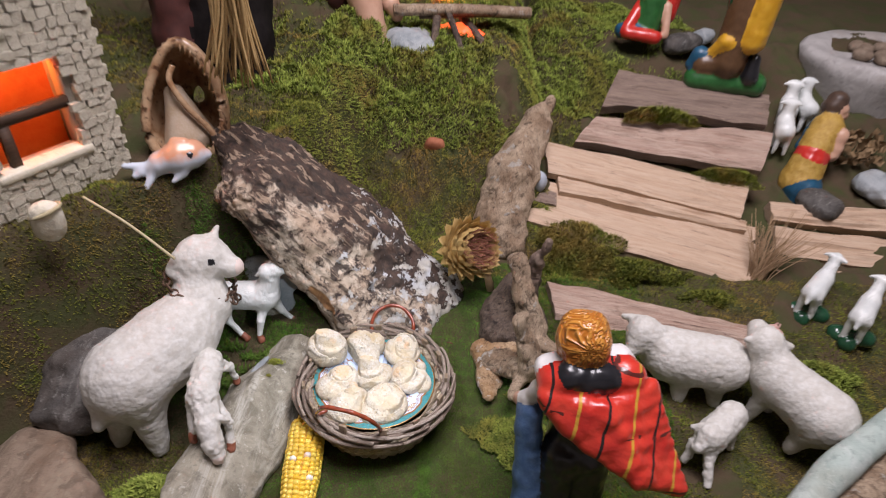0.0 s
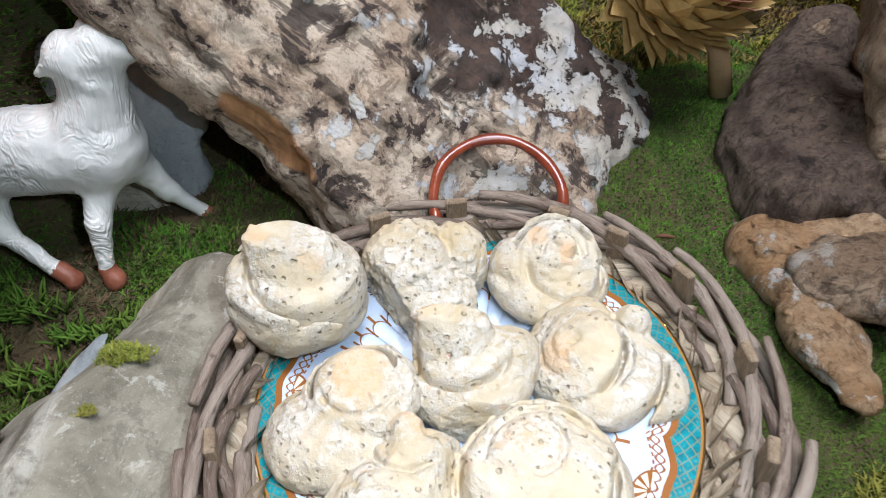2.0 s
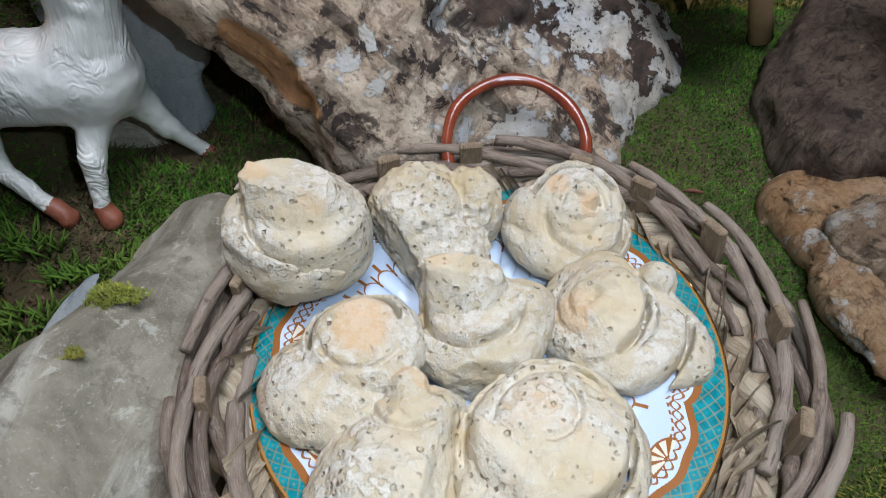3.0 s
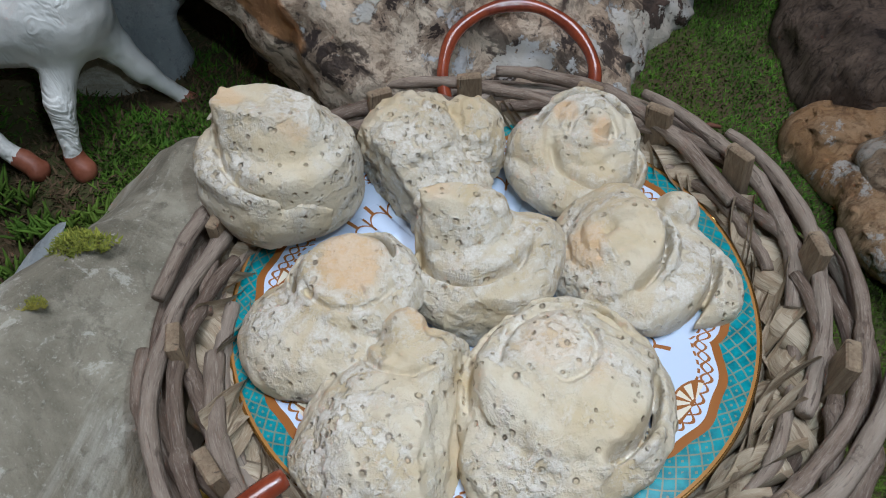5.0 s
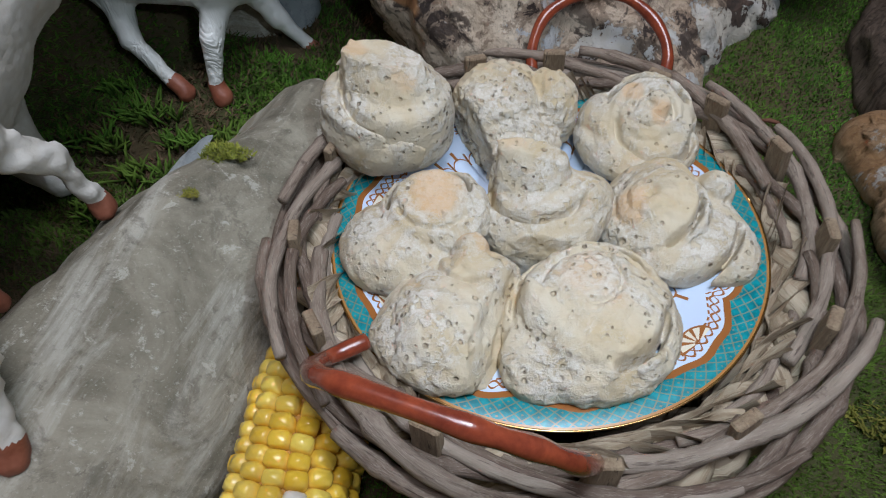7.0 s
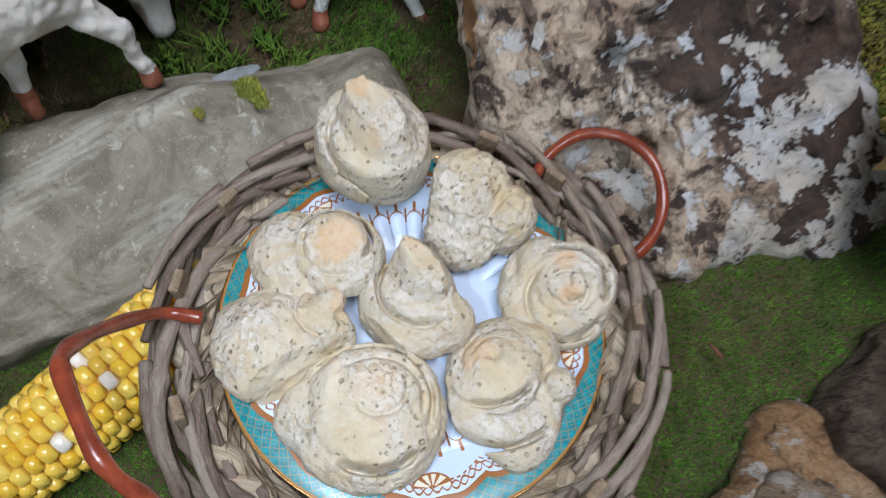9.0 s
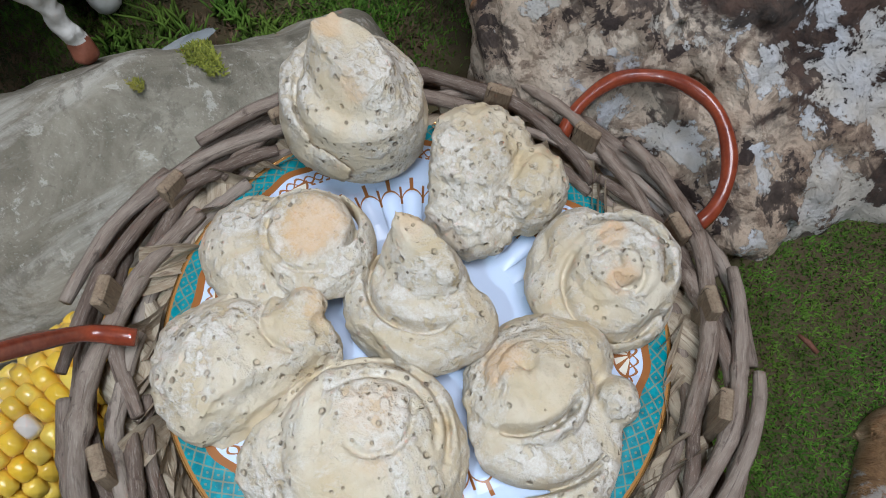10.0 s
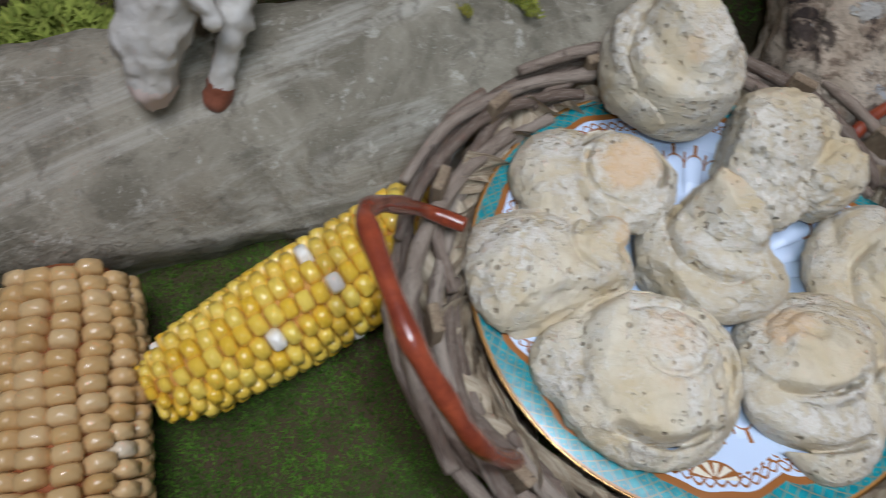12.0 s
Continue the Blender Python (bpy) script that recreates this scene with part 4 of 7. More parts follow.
# tall turban with a worn, leaning cap
snail_shell((-0.0825, 0.041, FLOOR), [("e", (0, 0, 0.030), (0.0345, 0.031, 0.024), 0.001), ("e", (0.001, 0.000, 0.019), (0.033, 0.027, 0.009), 0.003), ("e", (0.000, 0.001, 0.043), (0.0315, 0.0290, 0.010), 0.004),
            ("w", (0.004, 0.002, 0.040), (-0.001, 0.002, 0.0700), (0.0275, 0.0260), (0.0178, 0.0078), 0.0006)],
            (), [(0.004, 0.001, 0.0272, -190, 30, 0.0055, 0.0014), (0.0, 0.0, 0.0335, -150, -20, 0.0012, 0.0014)], [((-0.014, 0.003, 0.068), 0.010, 0.4), ((0.010, -0.008, 0.060), 0.009, 0.3)], [((0.13, 0.05, 0.990), 0.0655), ((0.0, 0.0, -1.0), -0.0115)], seed=1, sharp=1.0)
# broken heart-shaped piece
snail_shell((-0.0225, 0.060, FLOOR), [("e", (-0.007, 0.004, 0.020), (0.0265, 0.026, 0.026), 0.001), ("e", (0.016, 0.011, 0.019), (0.0175, 0.018, 0.022), 0.001), ("e", (0.001, -0.013, 0.012), (0.0245, 0.019, 0.018), 0.004)],
            (), [(0.006, 0.020, 0.010, 50, 140, 0.0050, 0.0020), (0.0, 0.0, 0.012, -40, 60, 0.0012, 0.003)], (), [((-0.78, -0.62, 0.0), 0.0225), ((0.05, -0.36, 0.93), 0.0395)], seed=2, sharp=2.2)
# low dome with a clear spiral
snail_shell((0.041, 0.062, FLOOR), [("e", (0, 0, 0.012), (0.0315, 0.0305, 0.016), 0.001), ("s", box(0.036, 0.036, 0.046), (0.004, -0.004, 0.0430), (0.06, -0.36, 0.93), 0.0165, 0.0160, 0.0290, 2.7, 1.52, 1.2, 0.0004)],
            (), [(0.004, -0.002, 0.0205, 20, 165, 0.0085, 0.0017), (0.005, -0.004, 0.0195, -190, 30, 0.0040, 0.0014), (0.006, -0.004, 0.0095, -30, 200, 0.0035, 0.0013), (0.008, -0.003, 0.0040, -150, 20, 0.0040, 0.0012)], [((0.008, -0.008, 0.039), 0.010), ((-0.006, 0.006, 0.039), 0.008)], seed=3)
# lying shell that shows its orange lid
snail_shell((-0.053, -0.016, FLOOR), [("e", (-0.008, -0.010, 0.012), (0.029, 0.025, 0.017), 0.001), ("e", (0.004, 0.005, 0.022), (0.0255, 0.0235, 0.0155), 0.0006), ("e", (0.003, 0.006, 0.0330), (0.0170, 0.0145, 0.0060), 0.0004)],
            (), [(0.003, 0.006, 0.0182, 0, 215, 0.0075, 0.0011), (0.003, 0.006, 0.0180, 200, 350, 0.0026, 0.0010), (0.017, -0.001, 0.0085, 120, 230, 0.0040, 0.0012)], [((0.004, 0.005, 0.037), 0.0175, 0.55)], [((0.04, -0.16, 0.986), 0.0345)], seed=4)
# wedge with a ridged peak
snail_shell((-0.004, 0.003, FLOOR), [("e", (0.001, -0.006, 0.014), (0.029, 0.023, 0.019), 0.001), ("e", (0.020, 0.003, 0.019), (0.0140, 0.014, 0.017), 0.004), ("e", (0.002, -0.019, 0.010), (0.016, 0.015, 0.014), 0.004),
            ("w", (-0.003, 0.004, 0.020), (-0.006, 0.008, 0.0510), (0.0220, 0.0190), (0.0150, 0.0045), 0.0030)],
            (), [(-0.003, 0.003, 0.0205, -190, 0, 0.0058, 0.0014)], [((-0.015, 0.010, 0.050), 0.008, 0.25)], [((0.16, 0.0, 0.987), 0.0470), ((0.10, -0.98, 0.15), 0.0275)], seed=5)
# shell lying on its side, apex out
snail_shell((0.055, 0.004, FLOOR), [("e", (0.008, -0.003, 0.010), (0.030, 0.027, 0.014), 0.001), ("s", box(0.042, 0.036, 0.036), (-0.013, 0.002, 0.0335), (-0.42, -0.12, 0.90), 0.0175, 0.0165, 0.0275, 2.6, 1.62, 0.3, 0.0004), ("e", (0.020, 0.021, 0.014), (0.010, 0.009, 0.015), 0.003), ("e", (0.028, -0.010, 0.009), (0.013, 0.015, 0.011), 0.004)],
            (), [(-0.012, 0.002, 0.0225, -70, 20, 0.0060, 0.0014), (-0.006, 0.001, 0.0350, -80, 5, 0.0080, 0.0014)], [((-0.022, -0.001, 0.026), 0.014)], seed=6)
# wide shell with a short spout for an apex
snail_shell((-0.027, -0.059, FLOOR), [("e", (-0.006, -0.004, 0.012), (0.0300, 0.031, 0.018), 0.001), ("e", (-0.023, -0.010, 0.009), (0.015, 0.016, 0.012), 0.004), ("e", (-0.008, -0.008, 0.022), (0.018, 0.015, 0.008), 0.006), ("e", (0.003, 0.014, 0.015), (0.0220, 0.017, 0.014), 0.003),
            ("c", (-0.001, 0.016, 0.017), (-0.003, 0.028, 0.0235), 0.0140, 0.0075, 0.0010)],
            (), [(-0.002, 0.026, 0.0165, 190, 340, 0.0026, 0.0010), (-0.012, -0.002, 0.018, 20, 130, 0.0014, 0.002)], [((-0.006, 0.032, 0.028), 0.008, 0.35), ((0.005, 0.028, 0.027), 0.007, 0.35)], [((0.90, -0.20, 0.38), 0.0182)], seed=7, sharp=1.5)
# the largest, a flat whorl seen from the apex
snail_shell((0.0225, -0.051, FLOOR), [("e", (0.0010, 0.0, 0.011), (0.0370, 0.036, 0.017), 0.001), ("e", (-0.019, -0.022, 0.009), (0.015, 0.016, 0.011), 0.005), ("s", box(0.042, 0.042, 0.036), (0.001, 0.003, 0.0365), (0.04, 0.04, 1.0), 0.0195, 0.0185, 0.0260, 2.4, 1.36, -0.6, 0.0004), ("e", (0.001, 0.003, 0.026), (0.018, 0.016, 0.0075), 0.004)],
            (), [(0.001, 0.000, 0.0275, -75, 10, 0.0085, 0.0016), (0.001, 0.001, 0.0300, 20, 210, 0.0034, 0.0015), (0.003, 0.004, 0.0220, 30, 190, 0.0030, 0.0014), (-0.003, 0.008, 0.0130, -100, 80, 0.0030, 0.0013)], [((-0.004, 0.010, 0.035), 0.015, 0.28), ((0.008, 0.002, 0.035), 0.011, 0.2)], seed=8, sharp=1.4)


# ---- around the basket ----
def build_stone():
    # broken faces: top, the side towards the basket, the outer slope, the two ends
    faces = [((0.30, 0.0, 0.95), 0.050), ((0.86, 0.06, 0.50), 0.056), ((-0.78, 0.14, 0.61), 0.061), ((-0.86, -0.51, 0.0), 0.112), ((0.0, 0.94, 0.34), 0.196)]

    def broken(p):
        d = p @ np.array(faces[0][0]) - faces[0][1]
        for n, off in faces[1:]:
            d = -smin(-d, off - p @ np.array(n), 0.012)
        return d

    me = lump("field_stone", (0.062, 0.222, 0.058), 0.0032, 0.11, 0.8, 4.0, 21, octaves=6, cut=broken)
    me.transform(pose(-0.192, -0.085, 0.033, 2, 10, -14))
    put("field_stone", me, STONE, label="long pale grey limestone lying beside the basket", category="stone")
    v = np.empty(len(me.vertices) * 3, np.float32)
    me.vertices.foreach_get("co", v)
    return v.reshape(-1, 3)


STONE_POINTS = build_stone()


def stone_top(x, y):
    """Height of the upper side of the stone at x, y."""
    d = np.hypot(STONE_POINTS[:, 0] - x, STONE_POINTS[:, 1] - y)
    near = STONE_POINTS[d < max(0.005, d.min() * 1.5)]
    return float(near[:, 2].max())


def build_chip():
    me = lump("stone_chip", (0.023, 0.0065, 0.0022), 0.0014, 0.10, 0.8, 2.0, 24)
    me.transform(pose(-0.197, 0.023, 0.5 * (stone_top(-0.180, 0.038) + stone_top(-0.212, 0.010)) - 0.0012, 2, -30, 41))
    put("stone_chip", me, SLATE, label="pale lens-shaped stone chip lying on the limestone", category="stone")


build_chip()


def corn(name, base, tip, radius, rows, count, kernel, pith, label, seed):
    """A cob along a line, with every kernel a piece."""
    base, tip = np.array(base, float), np.array(tip, float)
    axis = tip - base
    length = np.linalg.norm(axis)
    turn = Vector((1, 0, 0)).rotation_difference(Vector(axis)).to_matrix().to_4x4()
    t = thing(name, base, label, "corn")
    t.matrix_basis = Matrix.Translation(base) @ turn
    s = np.linspace(-0.02, 1, 20)
    prof = radius * 0.86 * np.clip(np.interp(s, [-0.02, 0.1, 0.6, 0.9, 1.0], [0.85, 1, 0.97, 0.70, 0.30]), 0, 1)
    core = put("cob", tubes("cob", [(np.stack([s * length, 0 * s, 0 * s], -1), prof)], 14), pith, t)
    # one kernel: a rounded pillow
    lat, lon = np.meshgrid(np.linspace(-np.pi / 2, np.pi / 2, 7), np.linspace(0, 2 * np.pi, 12, endpoint=False), indexing="ij")
    pw = lambda c, e: np.sign(c) * np.abs(c) ** e
    v = np.stack([pw(np.cos(lat), 0.5) * pw(np.cos(lon), 0.55) * length / count * 0.515, pw(np.cos(lat), 0.5) * pw(np.sin(lon), 0.55) * math.pi * radius / rows * 0.98, pw(np.sin(lat), 0.6) * radius * 0.24], -1).reshape(-1, 3)
    i, k = np.meshgrid(np.arange(6), np.arange(12), indexing="ij")
    me = mesh_of("kernel", v, np.stack([i * 12 + k, i * 12 + (k + 1) % 12, (i + 1) * 12 + (k + 1) % 12, (i + 1) * 12 + k], -1).reshape(-1, 4))
    me.materials.append(kernel)
    r = np.random.default_rng(seed)
    for i in range(rows):
        for k in range(count):
            u = (k + 0.5 + 0.25 * math.sin(i * 2.3) + r.uniform(-0.06, 0.06)) / count
            rad = radius * float(np.interp(u, [0, 0.1, 0.6, 0.9, 1.0], [0.9, 1, 0.97, 0.72, 0.35])) * 0.90
            a = 2 * math.pi * i / rows + 0.05 * math.sin(k * 0.8 + i)
            ob = new("kernel", me)
            ob.parent = core
            sc = float(np.interp(u, [0, 0.85, 1], [1, 0.95, 0.55])) * r.uniform(0.93, 1.04)
            ob.matrix_basis = Matrix.Translation((u * length, rad * math.cos(a), rad * math.sin(a))) @ Matrix.Rotation(a - math.pi / 2, 4, "X") @ pose(0, 0, 0, r.uniform(-5, 5), r.uniform(-4, 4), r.uniform(-5, 5)) @ Matrix.Diagonal((sc, sc, r.uniform(0.9, 1.1), 1))


corn("corn_cob", (-0.098, -0.062, 0.040), (-0.085, -0.228, 0.036), 0.0258, 15, 22, KERNEL, COB, "ripe yellow corn cob with a few white kernels on moss", 5)
corn("corn_cob", (-0.152, -0.242, 0.040), (-0.002, -0.288, 0.036), 0.029, 15, 20, PALE_KERNEL, RED_COB, "dried pale amber corn cob lying on the moss", 6)


def build_log():
    a, m, b = np.array([0.040, 0.257, 0.030]), np.array([-0.10, 0.260, 0.172]), np.array([-0.262, 0.295, 0.335])

    way = np.array([-0.70, 0.05, 0.71])

    def flaky(q):
        """Torn bark: plates and splinters that run along the log."""
        long_q = q - 0.72 * (q @ way)[:, None] * way
        plates = fbm(long_q, 34, 4, 36)
        return 0.011 * fbm(q, 16, 4, 31) + 0.005 * np.floor(plates * 3.5) / 3.5 + 0.004 * (0.5 - np.abs(fbm(long_q, 75, 3, 38))) + 0.0025 * fbm(q, 130, 2, 33)

    def fn(p):
        d = smin(capsule(p, a, m, 0.102, 0.098), capsule(p, m, b, 0.096, 0.060), 0.02)
        d = smin(d, capsule(p, (0.01, 0.190, 0.055), (-0.055, 0.188, 0.085), 0.055, 0.058), 0.03)
        d = smin(d, capsule(p, (0.03, 0.172, 0.030), (-0.045, 0.164, 0.060), 0.048, 0.046), 0.03)
        d = smin(d, capsule(p, (-0.055, 0.176, 0.103), (-0.22, 0.215, 0.30), 0.055, 0.066), 0.03)
        d = np.maximum(d, (p - np.array([0.085, 0, 0])) @ np.array([0.90, -0.20, -0.30]) - 0.048)
        return roughen(d, p, 0.05, flaky)

    v, f = surface(fn, (-0.36, 0.08, -0.08), (0.20, 0.42, 0.44), 0.0034)
    put("fallen_log", mesh_of("fallen_log", v, f), BARK, label="rotting log with flaking bark and pale lichen, leaning on the bank", category="log")


build_log()


def build_twigs():
    put("twig", tubes("twig", [([(0.118, 0.1212, 0.0606), (0.123, 0.1205, 0.0614), (0.1285, 0.1195, 0.0606)], [0.0008, 0.0014, 0.0010])]), plain("twig_bark", (0.10, 0.035, 0.02), (0.17, 0.07, 0.04), 0.8), label="short reddish twig lying on the moss", category="twig")
    me = lump("slate", (0.092, 0.015, 0.066), 0.0035, 0.08, 0.6, 3.2, 12)
    me.transform(pose(-0.268, 0.200, 0.098, -14, 6, -2))
    put("slate", me, SLATE, label="upright grey-green slate behind the goat", category="stone")
    me = lump("slate", (0.050, 0.012, 0.024), 0.003, 0.10, 0.6, 2.6, 13)
    me.transform(pose(-0.246, 0.176, 0.068, -10, 3, 4))
    put("slate", me, STONE, label="low grey-beige stone in front of the slate", category="stone")
    me = lump("stone_slab", (0.11, 0.09, 0.035), 0.006, 0.12, 0.7, 3.5, 15)
    me.transform(pose(-0.47, -0.22, 0.035, 10, -8, -38))
    put("stone_slab", me, BROWN_STONE, label="flat brown stone slab at the edge", category="stone")
    me = lump("dark_rock", (0.10, 0.09, 0.06), 0.006, 0.2, 0.9, 2.4, 16)
    me.transform(pose(-0.44, -0.01, 0.07, 0, 0, 30))
    put("dark_rock", me, DARK_STONE, label="dark rugged rock beneath the bank", category="stone")


build_twigs()


def build_driftwood():
    L = [((0.222, 0.200, 0.068), (0.262, 0.175, 0.074), 0.042, 0.042, 2), ((0.218, 0.190, 0.066), (0.214, 0.150, 0.064), 0.038, 0.034, 2), ((0.235, 0.215, 0.078), (0.262, 0.258, 0.100), 0.040, 0.034, 2), ((0.215, 0.150, 0.066), (0.262, 0.145, 0.070), 0.034, 0.034, 2),
         ((0.186, 0.112, 0.058), (0.232, 0.108, 0.062), 0.029, 0.027, 1), ((0.186, 0.098, 0.056), (0.192, 0.052, 0.055), 0.026, 0.023, 1), ((0.190, 0.044, 0.055), (0.191, 0.008, 0.056), 0.021, 0.014, 1),
         ((0.206, 0.076, 0.066), (0.252, 0.050, 0.082), 0.023, 0.024, 0), ((0.252, 0.050, 0.082), (0.312, 0.048, 0.094), 0.024, 0.019, 0),
         ((0.262, 0.044, 0.096), (0.232, 0.058, 0.186), 0.021, 0.013, 0), ((0.238, 0.020, 0.076), (0.230, -0.012, 0.080), 0.010, 0.008, 0),
         ((0.270, 0.135, 0.098), (0.252, 0.160, 0.150), 0.024, 0.020, 0), ((0.252, 0.160, 0.150), (0.233, 0.190, 0.205), 0.020, 0.016, 0),
         ((0.266, 0.212, 0.130), (0.274, 0.212, 0.190), 0.012, 0.009, 3), ((0.274, 0.212, 0.190), (0.286, 0.205, 0.240), 0.009, 0.007, 3), ((0.262, 0.112, 0.088), (0.315, 0.095, 0.076), 0.017, 0.010, 0)]
    drift = thing("driftwood", (0.25, 0.15, 0.05), "gnarled brown driftwood root with pale worn ends", "driftwood")
    drift.location = (0, 0, 0)
    names = {0: "branch", 1: "root_end", 2: "trunk", 3: "twig"}
    for group, paint in ((2, DRIFT_DARK), (1, DRIFT_PALE), (0, DRIFT), (3, PLANK_OLD)):
        some = [l for l in L if l[4] == group]
        me = figure(names[group], [(a, b, ra, rb, 0) for a, b, ra, rb, _ in some], 0.0024, 0.010, 0.0055 if group == 1 else 0.0050, 24.0 if group == 1 else 45.0, octaves=5, flake=2 if group == 1 else 0)
        if group == 1:
            me.transform(Matrix.Translation((0, 0, 0.006)) @ Matrix.Diagonal((1.0, 1.0, 0.82, 1)))
        put(names[group], me, paint, drift)


build_driftwood()


def build_stone_moss():
    """Little sprigs of moss on the soil."""
    r = np.random.default_rng(40)
    for x, y, z, size, count in ((-0.262, 0.088, 0.052, 0.016, 70), (-0.232, 0.070, 0.050, 0.014, 60), (-0.268, 0.150, 0.056, 0.015, 60), (-0.240, 0.040, 0.048, 0.017, 60), (-0.285, 0.060, 0.050, 0.015, 60), (-0.205, 0.075, 0.050, 0.012, 40), (-0.300, 0.110, 0.056, 0.014, 50), (-0.255, 0.010, 0.044, 0.016, 60)):
        hairs = []
        for k in range(count):
            a, b = r.uniform(0, 2 * np.pi), np.sqrt(r.uniform(0, 1)) * size
            p0 = np.array([x + 1.3 * b * np.cos(a), y + 0.6 * b * np.sin(a), z - 0.006])
            way = np.array([r.normal(0, 0.5), r.normal(0, 0.5), 1.0]) * size * r.uniform(0.5, 0.9)
            hairs.append((np.stack([p0, p0 + 0.6 * way, p0 + way + np.array([0, 0, -0.1 * size])]), np.array([0.0007, 0.0010, 0.0003])))
        put("moss_sprig", tubes("moss_sprig", hairs, 4), MOSS_FINE, label="little sprig of yellow-green moss", category="moss", group="moss sprigs")


build_stone_moss()


def moss_cushion(at, size, height, count, material, label, seed, leaf=0.008):
    """A loose cushion of moss leaves lying on a board or the ground."""
    r = np.random.default_rng(seed)
    a, q = r.uniform(0, 2 * np.pi, count), np.sqrt(r.uniform(0, 1, count))
    q = q * (1 + 0.22 * np.sin(3 * a + seed) + 0.12 * np.sin(7 * a))
    base = np.stack([at[0] + size[0] * q * np.cos(a), at[1] + size[1] * q * np.sin(a), at[2] + height * np.clip(1 - q**2, 0, 1) * r.uniform(0.3, 1.0, count) + at[3] * size[1] * q * np.sin(a)], -1)
    way = np.stack([r.normal(0, 0.8, count), r.normal(0, 0.8, count), r.uniform(0.3, 1.0, count)], -1)
    way *= (r.uniform(0.5, 1.2, count) * leaf / np.linalg.norm(way, axis=1))[:, None]
    side = np.cross(way, np.array([0.3, 0.2, 1.0])) * 0.16
    k = np.arange(count)
    v = np.concatenate([base - side, base + side, base + way * 0.6 + side, base + way])
    put("moss_cushion", mesh_of("moss_cushion", v, np.stack([k, k + count, k + 2 * count, k + 3 * count], -1), False), material, label=label, category="moss", group="moss cushions")


moss_cushion((-0.166, 0.0185, stone_top(-0.166, 0.0185), 0.0), (0.013, 0.007), 0.002, 800, MOSS_MOUND, "flat yellow-green moss tuft growing on the limestone", 8, 0.0030)
moss_cushion((-0.169, -0.014, stone_top(-0.169, -0.014), 0.0), (0.004, 0.003), 0.001, 120, MOSS_MOUND, "tiny green moss tuft growing on the limestone", 9, 0.0026)
moss_cushion((0.385, 0.385, 0.102, 0.3), (0.085, 0.075), 0.030, 9000, MOSS_DEEP, "dark green moss cushion against the lowest plank", 1)
moss_cushion((0.480, 0.335, 0.080, 0.2), (0.120, 0.038), 0.028, 8000, MOSS_DEEP, "strip of green moss below the lowest plank", 2)
moss_cushion((0.640, 0.275, 0.060, 0.2), (0.090, 0.032), 0.024, 6000, MOSS_DEEP, "strip of green moss below the lowest plank", 7)
moss_cushion((0.600, 0.715, 0.262, 0.4), (0.085, 0.026), 0.026, 6000, MOSS_MOUND, "olive moss cushion between two weathered planks", 3)
moss_cushion((0.735, 0.578, 0.180, 0.4), (0.085, 0.024), 0.026, 6000, MOSS_MOUND, "olive moss cushion at the edge of a rough plank", 4)
moss_cushion((-0.300, -0.205, 0.012, 0.0), (0.062, 0.050), 0.055, 7000, MOSS_BRIGHT, "bright yellow-green moss cushion beside the brown slab", 5)
for spot, size, height, count, seed in (((0.300, 0.018), (0.060, 0.034), 0.014, 5000, 11), ((0.225, -0.055), (0.060, 0.045), 0.010, 5000, 12)):
    moss_cushion((*spot, float(ground_height(*spot)), 0.05), size, height, count, MOSS_BRIGHT, "low bright green moss cushion beside the driftwood", seed, 0.006)
moss_cushion((0.790, 0.100, 0.030, 0.1), (0.080, 0.050), 0.040, 8000, MOSS_BRIGHT, "bright green moss cushion behind the cream sheep", 6)


# ---- animals of the scene ----
def sheep(name, limbs, mats, label, h=0.0035, rough=0.0018, grain=90.0, blend=0.014, category="sheep figurine"):
    return put(name, figure(name, limbs, h, blend, rough, grain), mats, label=label, category=category)


EYE_MATS = [WOOL, HOOF, BLACK, PINK]
sheep("ram_figurine", [
    ((-0.355, -0.075, 0.145), (-0.310, -0.005, 0.160), 0.066, 0.062, 0), ((-0.310, -0.005, 0.160), (-0.282, 0.045, 0.185), 0.060, 0.046, 0),
    ((-0.288, 0.052, 0.185), (-0.288, 0.076, 0.238), 0.044, 0.035, 0), ((-0.288, 0.084, 0.256), (-0.268, 0.082, 0.256), 0.034, 0.029, 0),
    ((-0.268, 0.082, 0.254), (-0.236, 0.076, 0.246), 0.026, 0.016, 0), ((-0.229, 0.074, 0.246), (-0.226, 0.074, 0.247), 0.0115, 0.0095, 3),
    ((-0.272, 0.110, 0.272), (-0.265, 0.122, 0.288), 0.010, 0.004, 0), ((-0.310, 0.066, 0.262), (-0.320, 0.056, 0.245), 0.012, 0.011, 0),
    ((-0.2575, 0.0575, 0.2655), (-0.2565, 0.0575, 0.2650), 0.0036, 0.0030, 2, 0.0008),
    ((-0.375, -0.085, 0.10), (-0.388, -0.098, 0.022), 0.032, 0.014, 0), ((-0.335, -0.095, 0.11), (-0.322, -0.110, 0.022), 0.032, 0.014, 0),
    ((-0.325, 0.030, 0.12), (-0.335, 0.048, 0.045), 0.024, 0.012, 0), ((-0.308, 0.022, 0.12), (-0.302, 0.024, 0.066), 0.024, 0.013, 0), ((-0.302, 0.024, 0.066), (-0.286, 0.021, 0.052), 0.012, 0.0095, 0, 0.006),
    ((-0.385, -0.11, 0.13), (-0.392, -0.125, 0.09), 0.018, 0.010, 0)], EYE_MATS, "large white ram figurine with a rusty chain round its neck", 0.0032, 0.0014, 95.0)

